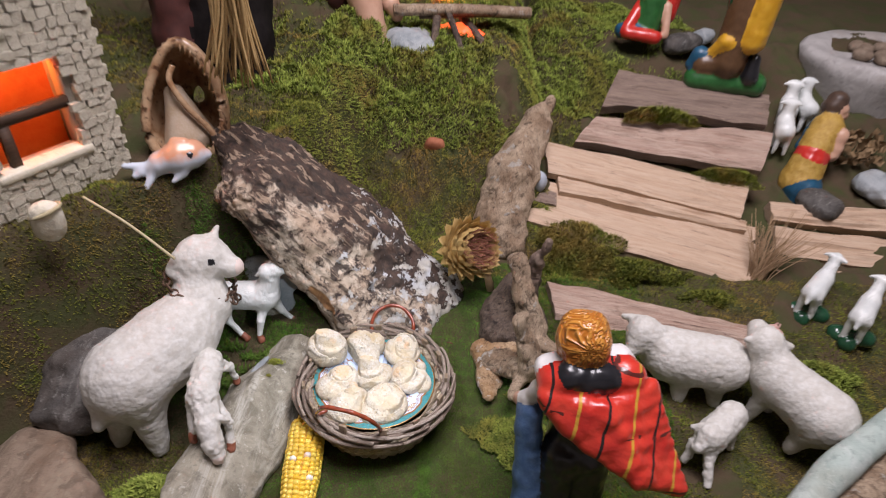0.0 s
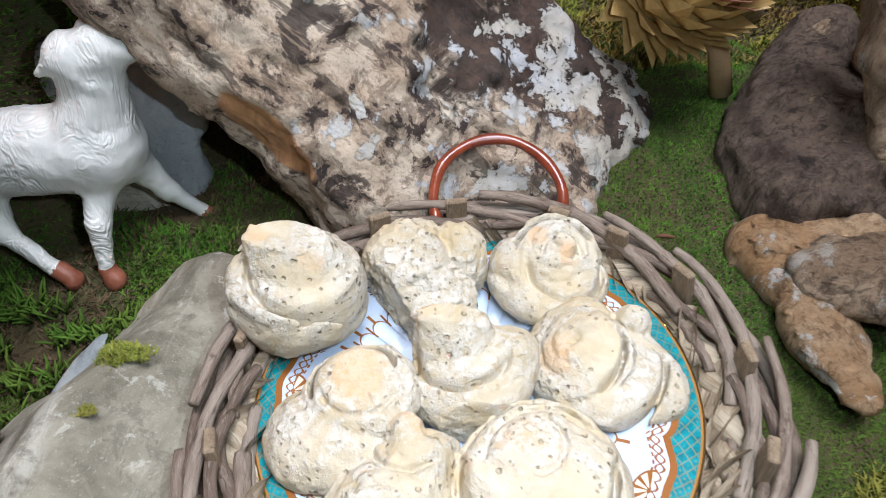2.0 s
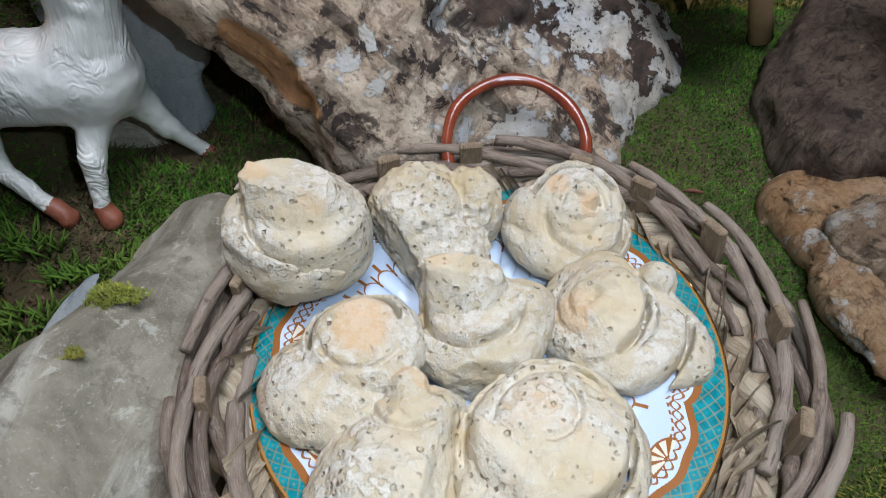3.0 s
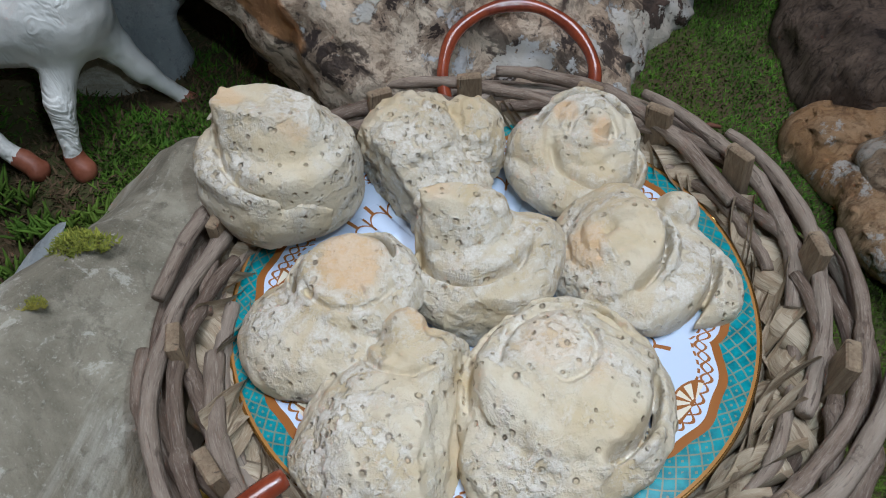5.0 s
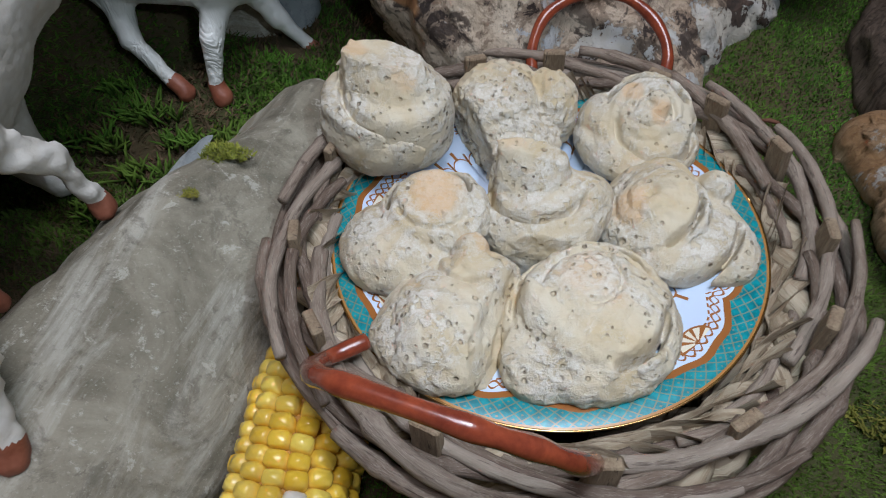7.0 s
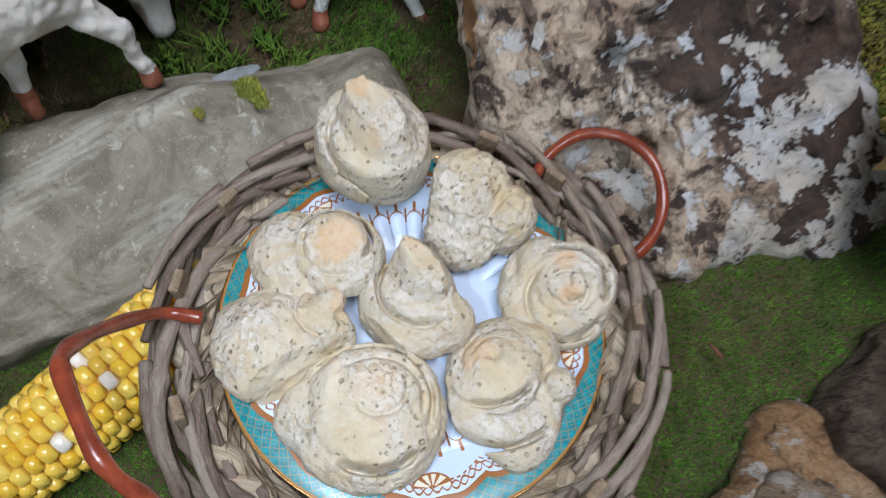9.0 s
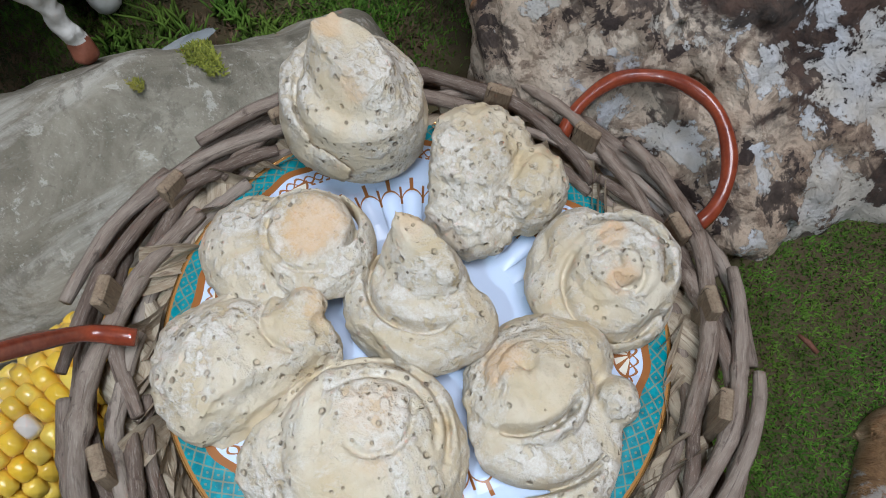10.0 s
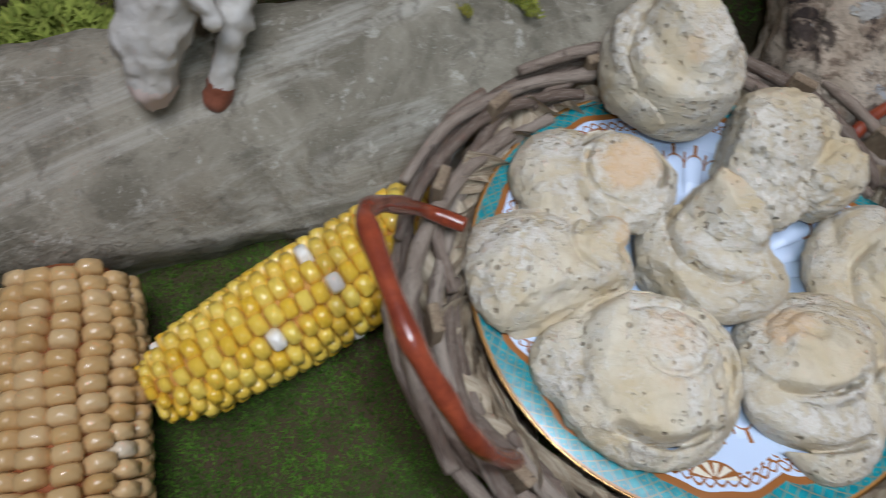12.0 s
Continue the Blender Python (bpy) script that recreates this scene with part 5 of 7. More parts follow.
GOAT_MATS = [GLOSS_WHITE, HOOF, BLACK, PINK]
sheep("goat_figurine", [
    ((-0.292, 0.138, 0.128), (-0.215, 0.146, 0.126), 0.0245, 0.0270, 0), ((-0.212, 0.148, 0.132), (-0.200, 0.150, 0.166), 0.0240, 0.0165, 0),
    ((-0.203, 0.148, 0.180), (-0.190, 0.151, 0.183), 0.0155, 0.0120, 0), ((-0.190, 0.151, 0.183), (-0.170, 0.154, 0.181), 0.0105, 0.0050, 0),
    ((-0.208, 0.142, 0.182), (-0.222, 0.139, 0.176), 0.0060, 0.0025, 0, 0.003), ((-0.200, 0.162, 0.190), (-0.210, 0.168, 0.184), 0.0050, 0.0025, 0, 0.003),
    ((-0.214, 0.143, 0.118), (-0.218, 0.118, 0.088), 0.012, 0.0065, 0), ((-0.218, 0.118, 0.088), (-0.221, 0.110, 0.062), 0.0062, 0.0046, 0, 0.004), ((-0.221, 0.110, 0.060), (-0.218, 0.107, 0.054), 0.0056, 0.0066, 1, 0.002),
    ((-0.205, 0.156, 0.112), (-0.192, 0.160, 0.082), 0.012, 0.0065, 0), ((-0.192, 0.160, 0.082), (-0.176, 0.165, 0.058), 0.0060, 0.0048, 0, 0.004), ((-0.174, 0.165, 0.056), (-0.168, 0.165, 0.052), 0.0056, 0.0062, 1, 0.002),
    ((-0.285, 0.135, 0.118), (-0.276, 0.118, 0.086), 0.013, 0.0065, 0), ((-0.276, 0.118, 0.086), (-0.252, 0.110, 0.062), 0.0062, 0.0048, 0, 0.004), ((-0.250, 0.110, 0.060), (-0.244, 0.108, 0.054), 0.0056, 0.0066, 1, 0.002),
    ((-0.290, 0.150, 0.118), (-0.300, 0.150, 0.085), 0.013, 0.0065, 0), ((-0.300, 0.150, 0.085), (-0.300, 0.146, 0.056), 0.0062, 0.005, 0, 0.004),
    ((-0.300, 0.138, 0.135), (-0.312, 0.134, 0.115), 0.006, 0.004, 0)], GOAT_MATS, "slender glossy white goat figurine standing on soil", 0.0018, 0.0008, 160.0, 0.008, "goat figurine")

sheep("lamb_figurine", [
    ((-0.247, -0.042, 0.150), (-0.236, -0.105, 0.150), 0.0215, 0.0225, 0), ((-0.232, -0.112, 0.148), (-0.221, -0.136, 0.130), 0.019, 0.018, 0),
    ((-0.220, -0.142, 0.126), (-0.210, -0.158, 0.108), 0.0180, 0.0145, 0), ((-0.210, -0.158, 0.108), (-0.203, -0.165, 0.092), 0.0135, 0.0095, 0), ((-0.2025, -0.166, 0.090), (-0.202, -0.167, 0.088), 0.0092, 0.0082, 3),
    ((-0.228, -0.140, 0.128), (-0.240, -0.146, 0.114), 0.006, 0.0035, 0, 0.003), ((-0.200, -0.134, 0.134), (-0.190, -0.132, 0.124), 0.006, 0.0035, 0, 0.003),
    ((-0.240, -0.035, 0.138), (-0.226, -0.022, 0.118), 0.011, 0.0065, 0), ((-0.226, -0.022, 0.118), (-0.222, -0.016, 0.086), 0.0060, 0.0042, 0, 0.004), ((-0.222, -0.016, 0.085), (-0.222, -0.016, 0.079), 0.0050, 0.0060, 1, 0.002),
    ((-0.248, -0.070, 0.135), (-0.240, -0.078, 0.10), 0.009, 0.0045, 0), ((-0.240, -0.078, 0.098), (-0.236, -0.080, 0.086), 0.0048, 0.0060, 1, 0.002),
    ((-0.222, -0.108, 0.136), (-0.200, -0.120, 0.112), 0.011, 0.0070, 0), ((-0.200, -0.120, 0.112), (-0.193, -0.138, 0.084), 0.0066, 0.0048, 0, 0.004), ((-0.193, -0.139, 0.082), (-0.193, -0.141, 0.076), 0.0056, 0.0066, 1, 0.002),
    ((-0.250, -0.112, 0.135), (-0.246, -0.140, 0.105), 0.010, 0.0050, 0), ((-0.246, -0.141, 0.104), (-0.245, -0.143, 0.093), 0.0052, 0.0062, 1, 0.002)], EYE_MATS, "small white lamb figurine with curly fleece standing on the stone", 0.0018, 0.0020, 150.0, 0.006, "lamb figurine")

sheep("sheep_figurine", [
    ((0.500, 0.068, 0.115), (0.585, 0.058, 0.112), 0.047, 0.046, 0), ((0.480, 0.075, 0.125), (0.448, 0.082, 0.150), 0.036, 0.027, 0),
    ((0.448, 0.080, 0.152), (0.428, 0.062, 0.128), 0.024, 0.013, 0), ((0.440, 0.102, 0.162), (0.418, 0.112, 0.158), 0.008, 0.005, 0, 0.004), ((0.468, 0.078, 0.165), (0.486, 0.074, 0.158), 0.008, 0.005, 0, 0.004),
    ((0.520, 0.05, 0.09), (0.520, 0.035, 0.035), 0.020, 0.010, 0), ((0.575, 0.045, 0.09), (0.585, 0.035, 0.035), 0.020, 0.010, 0), ((0.500, 0.09, 0.09), (0.500, 0.09, 0.04), 0.018, 0.010, 0), ((0.590, 0.08, 0.09), (0.590, 0.085, 0.04), 0.018, 0.010, 0),
    ((0.452, 0.062, 0.155), (0.453, 0.060, 0.155), 0.004, 0.003, 2, 0.001)], EYE_MATS, "white curly sheep figurine standing in front of a split log", 0.0034, 0.0013, 190.0)

sheep("sheep_figurine", [
    ((0.720, -0.035, 0.100), (0.660, 0.020, 0.125), 0.050, 0.042, 0), ((0.655, 0.022, 0.130), (0.636, 0.050, 0.165), 0.034, 0.026, 0),
    ((0.636, 0.055, 0.172), (0.634, 0.085, 0.172), 0.027, 0.016, 0), ((0.658, 0.05, 0.175), (0.676, 0.048, 0.170), 0.008, 0.005, 0, 0.004), ((0.612, 0.052, 0.178), (0.602, 0.050, 0.176), 0.007, 0.005, 0, 0.004),
    ((0.700, -0.045, 0.07), (0.690, -0.040, 0.025), 0.020, 0.011, 0), ((0.745, -0.030, 0.07), (0.750, -0.025, 0.025), 0.020, 0.011, 0), ((0.645, 0.010, 0.09), (0.635, 0.012, 0.035), 0.016, 0.010, 0), ((0.675, 0.030, 0.09), (0.680, 0.035, 0.035), 0.016, 0.010, 0)], EYE_MATS, "cream white sheep figurine with smooth fleece on moss", 0.0036, 0.0010, 100.0)

sheep("lamb_figurine", [
    ((0.540, -0.065, 0.075), (0.582, -0.028, 0.082), 0.025, 0.024, 0), ((0.530, -0.075, 0.085), (0.515, -0.085, 0.070), 0.017, 0.010, 0), ((0.520, -0.060, 0.088), (0.508, -0.055, 0.082), 0.006, 0.004, 0, 0.003),
    ((0.535, -0.085, 0.06), (0.532, -0.118, 0.022), 0.010, 0.006, 0), ((0.515, -0.070, 0.06), (0.505, -0.08, 0.03), 0.009, 0.006, 0), ((0.585, -0.04, 0.06), (0.590, -0.045, 0.025), 0.010, 0.006, 0), ((0.57, -0.015, 0.06), (0.57, -0.01, 0.03), 0.010, 0.006, 0)], EYE_MATS, "small grey-white lamb figurine standing on moss", 0.0028, 0.0017, 160.0, 0.010, "lamb figurine")

GREEN_BASE = plain("green_glazed_base", (0.012, 0.05, 0.028), (0.02, 0.09, 0.04), 0.25, 60, 0.3, coat=0.5)
for bx, by, bz, yaw in ((0.835, 0.268, 0.062, 47), (0.903, 0.213, 0.054, 50)):
    L = [((-0.020, 0, 0.062), (0.022, 0, 0.070), 0.020, 0.018, 0), ((0.025, 0, 0.075), (0.052, 0, 0.105), 0.014, 0.010, 0), ((0.054, 0, 0.107), (0.074, 0.0, 0.100), 0.011, 0.006, 0),
         ((0.048, 0.012, 0.113), (0.044, 0.020, 0.112), 0.004, 0.003, 0), ((0.048, -0.012, 0.113), (0.044, -0.020, 0.112), 0.004, 0.003, 0),
         ((-0.026, 0.010, 0.055), (-0.030, 0.012, 0.012), 0.009, 0.005, 0), ((-0.026, -0.010, 0.055), (-0.026, -0.014, 0.012), 0.009, 0.005, 0), ((0.022, 0.010, 0.055), (0.026, 0.012, 0.012), 0.008, 0.005, 0), ((0.022, -0.010, 0.055), (0.020, -0.012, 0.012), 0.008, 0.005, 0),
         ((-0.038, 0, 0.066), (-0.048, 0, 0.050), 0.006, 0.004, 0), ((-0.030, 0, 0.000), (0.030, 0, 0.000), 0.017, 0.017, 1, 0.004), ((-0.012, 0.024, -0.001), (0.012, -0.024, -0.001), 0.018, 0.018, 1, 0.004)]
    put("sheep_figurine", figure("sheep_figurine", L, 0.003, 0.008, 0.0006, 100.0, pose(bx, by, bz, 0, 0, yaw)), [GLOSS_WHITE, GREEN_BASE], label="bluish white sheep figurine on a dark green glazed base", category="sheep figurine")

for bx, by, bz, yaw in ((0.897, 0.705, 0.205, 75), (0.925, 0.775, 0.225, 70), (0.975, 0.790, 0.228, 95)):
    L = [((-0.015, 0, 0.055), (0.02, 0, 0.062), 0.022, 0.020, 0), ((0.022, 0, 0.07), (0.030, 0, 0.10), 0.016, 0.014, 0), ((0.03, 0, 0.105), (0.048, 0, 0.10), 0.014, 0.008, 0), ((0.026, 0.013, 0.112), (0.02, 0.024, 0.108), 0.005, 0.003, 0), ((0.026, -0.013, 0.112), (0.02, -0.024, 0.108), 0.005, 0.003, 0),
         ((-0.02, 0.010, 0.045), (-0.022, 0.012, 0.0), 0.008, 0.005, 0), ((-0.02, -0.010, 0.045), (-0.022, -0.012, 0.0), 0.008, 0.005, 0), ((0.018, 0.010, 0.045), (0.02, 0.012, 0.0), 0.008, 0.005, 0), ((0.018, -0.010, 0.045), (0.02, -0.012, 0.0), 0.008, 0.005, 0)]
    put("sheep_figurine", figure("sheep_figurine", L, 0.004, 0.009, 0.0008, 90.0, pose(bx, by, bz, 0, 0, yaw)), GLOSS_WHITE, label="small white sheep figurine beside the kneeling shepherd", category="sheep figurine")


def chain():
    """A rusty chain of linked rings round the ram's neck."""
    rust = plain("rusty_iron", (0.10, 0.06, 0.04), (0.20, 0.13, 0.09), 0.6, 200, 0.5, metal=0.6)
    c = thing("chain", (-0.286, 0.068, 0.212), "rusty brown iron chain round the ram's neck", "chain")
    a = np.linspace(0, 2 * np.pi, 19)
    me = tubes("link", [(np.stack([0.0085 * np.cos(a), 0.0055 * np.sin(a), 0 * a], -1), 0.0018)], 6)
    me.materials.append(rust)
    for k in range(24):
        t = 2 * math.pi * k / 24
        ob = new("link", me)
        ob.parent = c
        ob.matrix_basis = Matrix.Translation((0.049 * math.cos(t), 0.049 * math.sin(t), -0.016 * math.cos(t) + 0.006)) @ pose(0, 0, 0, 90 * (k % 2) + 20, 0, math.degrees(t) + 90)
    for k in range(7):
        ob = new("link", me)
        ob.parent = c
        ob.matrix_basis = Matrix.Translation((0.048 + 0.004 * (k % 2), -0.012 + 0.004 * k, -0.018 - 0.007 * (k % 3))) @ pose(0, 0, 0, 70 * (k % 2), 60, 30 * k)


chain()
CORD = plain("pale_cord", (0.45, 0.38, 0.22), (0.55, 0.48, 0.3), 0.8)
put("cord", tubes("cord", [(spline([(-0.447, 0.088, 0.352), (-0.38, 0.072, 0.318), (-0.308, 0.048, 0.275)], 10), 0.0022)]), CORD, label="thin pale cord from the house to the ram", category="cord")


# ---- small painted figures ----
SKIN = plain("painted_skin", (0.52, 0.30, 0.20), (0.58, 0.36, 0.25), 0.45)
def make_hair():
    """Painted hair in wavy locks."""
    p = Paint("orange_hair", 0.3, coat=0.4)
    lock = (p.noise(16, 3, 0.5, 2.0) * 46.0).sin()
    p.colour(p.mix(lock.ramp(-0.8, 0.6), (0.48, 0.16, 0.02), (0.66, 0.29, 0.05)))
    p.bump(lock, 0.5, 0.005)
    return p.m


HAIR = make_hair()
BROWN_HAIR = plain("brown_hair", (0.05, 0.03, 0.02), (0.10, 0.06, 0.04), 0.5)
BLUE = plain("blue_cloth", (0.06, 0.13, 0.28), (0.12, 0.22, 0.40), 0.5, 90, 0.6, 0.002)
TEAL = plain("teal_paint", (0.01, 0.06, 0.11), (0.02, 0.10, 0.18), 0.4, coat=0.2)
YELLOW = plain("yellow_paint", (0.60, 0.30, 0.01), (0.70, 0.40, 0.03), 0.35, 60, 0.8, 0.004, coat=0.3)
OCHRE = plain("ochre_fleece", (0.40, 0.22, 0.03), (0.55, 0.36, 0.08), 0.5, 120, 1.0, 0.004)
BROWN = plain("brown_paint", (0.09, 0.045, 0.02), (0.14, 0.075, 0.035), 0.4, 50, 0.5, 0.002, coat=0.2)
LEAF_GREEN = plain("green_paint", (0.015, 0.09, 0.02), (0.03, 0.14, 0.035), 0.35, 50, 0.5, 0.002, coat=0.3)
RED = plain("red_paint", (0.50, 0.02, 0.015), (0.60, 0.045, 0.03), 0.3, coat=0.4)


def make_cape():
    p = Paint("plaid_red_cape", 0.32, coat=0.35)
    x, y, z = p.xyz()
    w = p.noise(20, 2) * 0.01
    u = (x * 0.97 - z * 0.15 + w) * 14.0
    v = (z * 0.95 + x * 0.25 + w) * 17.0
    c = p.mix(p.noise(30, 3).ramp(0.35, 0.65), (0.55, 0.030, 0.020), (0.66, 0.055, 0.030))
    c = p.mix((u.fract() - 0.25).abs().lt(0.026), c, (0.62, 0.34, 0.04))
    c = p.mix((u.fract() - 0.75).abs().lt(0.024), c, (0.02, 0.015, 0.015))
    c = p.mix((v.fract() - 0.5).abs().lt(0.03) * p.noise(25, 2).gt(0.5), c, (0.10, 0.02, 0.015))
    p.colour(c)
    p.bump(p.noise(55, 3), 0.5, 0.004)
    return p.m


CAPE = make_cape()
WHITE_PAINT = plain("white_paint", (0.68, 0.66, 0.64), (0.76, 0.75, 0.73), 0.4)
cape = [((0.250, -0.178, 0.295), (0.335, -0.165, 0.297), 0.026, 0.028, 1, 0.006)]
for k in range(10):
    t = k / 9
    left = np.array([0.236 + 0.032 * t, -0.196 - 0.020 * t, 0.288 - 0.034 * t])
    mid = np.array([0.306 + 0.052 * t, -0.208 - 0.036 * t, 0.282 - 0.078 * t])
    right = np.array([0.368 + 0.052 * t, -0.172 - 0.062 * t, 0.288 - 0.118 * t])
    cape.append((left, mid, 0.013, 0.012 + 0.004 * (k % 2), 1, 0.005))
    cape.append((mid, right, 0.012 + 0.004 * (k % 2), 0.012, 1, 0.005))
shepherd = [((0.277, -0.150, 0.348), (0.280, -0.152, 0.338), 0.035, 0.034, 0, 0.004), ((0.282, -0.158, 0.315), (0.285, -0.160, 0.298), 0.020, 0.028, 2, 0.003), ((0.262, -0.182, 0.309), (0.308, -0.180, 0.308), 0.019, 0.019, 2, 0.003),
            ((0.242, -0.160, 0.298), (0.330, -0.145, 0.300), 0.020, 0.024, 3, 0.006), ((0.290, -0.155, 0.28), (0.295, -0.165, 0.16), 0.036, 0.038, 2, 0.006),
            ((0.278, -0.18, 0.16), (0.270, -0.19, 0.0), 0.032, 0.030, 2, 0.006), ((0.315, -0.18, 0.16), (0.320, -0.19, 0.0), 0.030, 0.026, 2, 0.006),
            ((0.240, -0.165, 0.275), (0.222, -0.150, 0.225), 0.014, 0.012, 3, 0.004), ((0.222, -0.150, 0.222), (0.212, -0.142, 0.218), 0.011, 0.009, 4, 0.004),
            ((0.226, -0.160, 0.215), (0.238, -0.205, 0.06), 0.018, 0.022, 5, 0.003)] + cape
put("shepherd_figurine", figure("shepherd_figurine", shepherd, 0.0027, 0.006, 0.0022, 60.0, pose(0.004, 0.016, -0.012)), [HAIR, CAPE, BLACK, WHITE_PAINT, SKIN, BLUE], label="painted shepherd figurine in a red plaid cape seen from behind", category="figurine")

man = [((0.995, 0.715, 0.318), (1.000, 0.718, 0.330), 0.026, 0.024, 0, 0.004), ((1.008, 0.706, 0.312), (1.012, 0.704, 0.305), 0.020, 0.016, 1, 0.004), ((0.985, 0.69, 0.275), (0.955, 0.655, 0.225), 0.036, 0.034, 2, 0.006),
       ((0.952, 0.650, 0.215), (0.950, 0.645, 0.210), 0.038, 0.036, 3, 0.004), ((0.948, 0.645, 0.200), (0.935, 0.63, 0.160), 0.040, 0.044, 2, 0.006), ((0.94, 0.62, 0.150), (0.95, 0.63, 0.10), 0.045, 0.048, 4, 0.006),
       ((1.005, 0.66, 0.27), (0.995, 0.645, 0.225), 0.018, 0.014, 1, 0.004), ((0.97, 0.715, 0.28), (0.935, 0.685, 0.225), 0.012, 0.010, 4, 0.004)]
put("kneeling_figurine", figure("kneeling_figurine", man, 0.0045, 0.006, 0.002, 70.0), [BROWN_HAIR, SKIN, OCHRE, RED, TEAL], label="painted kneeling shepherd figurine in an ochre fleece", category="figurine")

porter = [((0.705, 0.845, 0.318), (0.845, 0.825, 0.318), 0.028, 0.030, 0, 0.006), ((0.73, 0.875, 0.318), (0.83, 0.855, 0.318), 0.03, 0.03, 0, 0.006), ((0.715, 0.845, 0.355), (0.785, 0.835, 0.370), 0.026, 0.030, 1, 0.006),
          ((0.705, 0.855, 0.375), (0.690, 0.855, 0.350), 0.022, 0.014, 2, 0.004), ((0.770, 0.835, 0.37), (0.775, 0.845, 0.56), 0.042, 0.034, 1, 0.006), ((0.800, 0.81, 0.43), (0.81, 0.81, 0.56), 0.032, 0.028, 3, 0.004),
          ((0.75, 0.82, 0.42), (0.735, 0.84, 0.39), 0.022, 0.018, 3, 0.004), ((0.82, 0.805, 0.345), (0.822, 0.81, 0.385), 0.020, 0.014, 4, 0.003), ((0.765, 0.85, 0.50), (0.755, 0.86, 0.60), 0.03, 0.03, 5, 0.004)]
put("porter_figurine", figure("porter_figurine", porter, 0.005, 0.006, 0.0012, 60.0), [LEAF_GREEN, BROWN, TEAL, YELLOW, BLACK, GREEN_BASE], label="painted crouching figurine with a yellow bundle on a green base", category="figurine")

seated = [((0.545, 0.965, 0.385), (0.615, 0.955, 0.380), 0.016, 0.018, 0, 0.004), ((0.540, 0.970, 0.39), (0.575, 1.01, 0.445), 0.014, 0.014, 0, 0.004), ((0.600, 1.00, 0.40), (0.605, 1.01, 0.46), 0.035, 0.035, 1, 0.005),
          ((0.64, 0.99, 0.45), (0.640, 0.96, 0.385), 0.012, 0.010, 2, 0.003), ((0.585, 0.985, 0.385), (0.535, 0.985, 0.385), 0.022, 0.02, 3, 0.004), ((0.655, 1.02, 0.42), (0.66, 1.02, 0.47), 0.020, 0.02, 0, 0.004)]
put("seated_figurine", figure("seated_figurine", seated, 0.005, 0.006, 0.001, 60.0), [RED, LEAF_GREEN, SKIN, TEAL], label="small seated figurine in green and red by the stones", category="figurine")

statue = [((-0.13, 0.84, 0.50), (-0.095, 0.80, 0.405), 0.045, 0.030, 0, 0.006), ((-0.095, 0.80, 0.400), (-0.062, 0.762, 0.374), 0.026, 0.014, 0, 0.006), ((-0.085, 0.82, 0.40), (-0.10, 0.84, 0.385), 0.022, 0.018, 0, 0.006), ((-0.06, 0.86, 0.45), (-0.045, 0.86, 0.425), 0.022, 0.016, 0, 0.004), ((-0.17, 0.90, 0.46), (-0.15, 0.92, 0.62), 0.06, 0.07, 1, 0.004)]
DARK_RED = plain("dark_red_cloth", (0.05, 0.013, 0.010), (0.085, 0.022, 0.016), 0.7)
put("barefoot_statue", figure("barefoot_statue", statue, 0.005, 0.006, 0.0006, 60.0), [SKIN, DARK_RED], label="barefoot painted statue in a dark red robe on the mound", category="statue")
robed = [((-0.455, 0.56, 0.30), (-0.455, 0.58, 0.80), 0.055, 0.05, 0, 0.01), ((-0.37, 0.60, 0.30), (-0.37, 0.62, 0.80), 0.095, 0.08, 1, 0.01)]
put("robed_statue", figure("robed_statue", robed, 0.012, 0.01, 0.012, 18.0), [DARK_RED, plain("black_drape", (0.010, 0.008, 0.008), (0.018, 0.015, 0.014), 0.9, spec=0.1)], label="dim dark red robed statue behind the shell", category="statue")


# ---- house, shell and bank ----
HOUSE_STONE = make_stone("house_stone", (0.72, 0.65, 0.49), (0.82, 0.765, 0.61), (0.82, 0.79, 0.68))
MORTAR = plain("sandy_mortar", (0.40, 0.36, 0.29), (0.48, 0.43, 0.35), 0.9)
ORANGE_CLOTH = plain("orange_cloth", (0.70, 0.16, 0.015), (0.78, 0.24, 0.03), 0.7)
DARK_WOOD = make_wood("dark_frame_wood", (0.05, 0.025, 0.012), (0.08, 0.04, 0.02), (0.03, 0.015, 0.01))


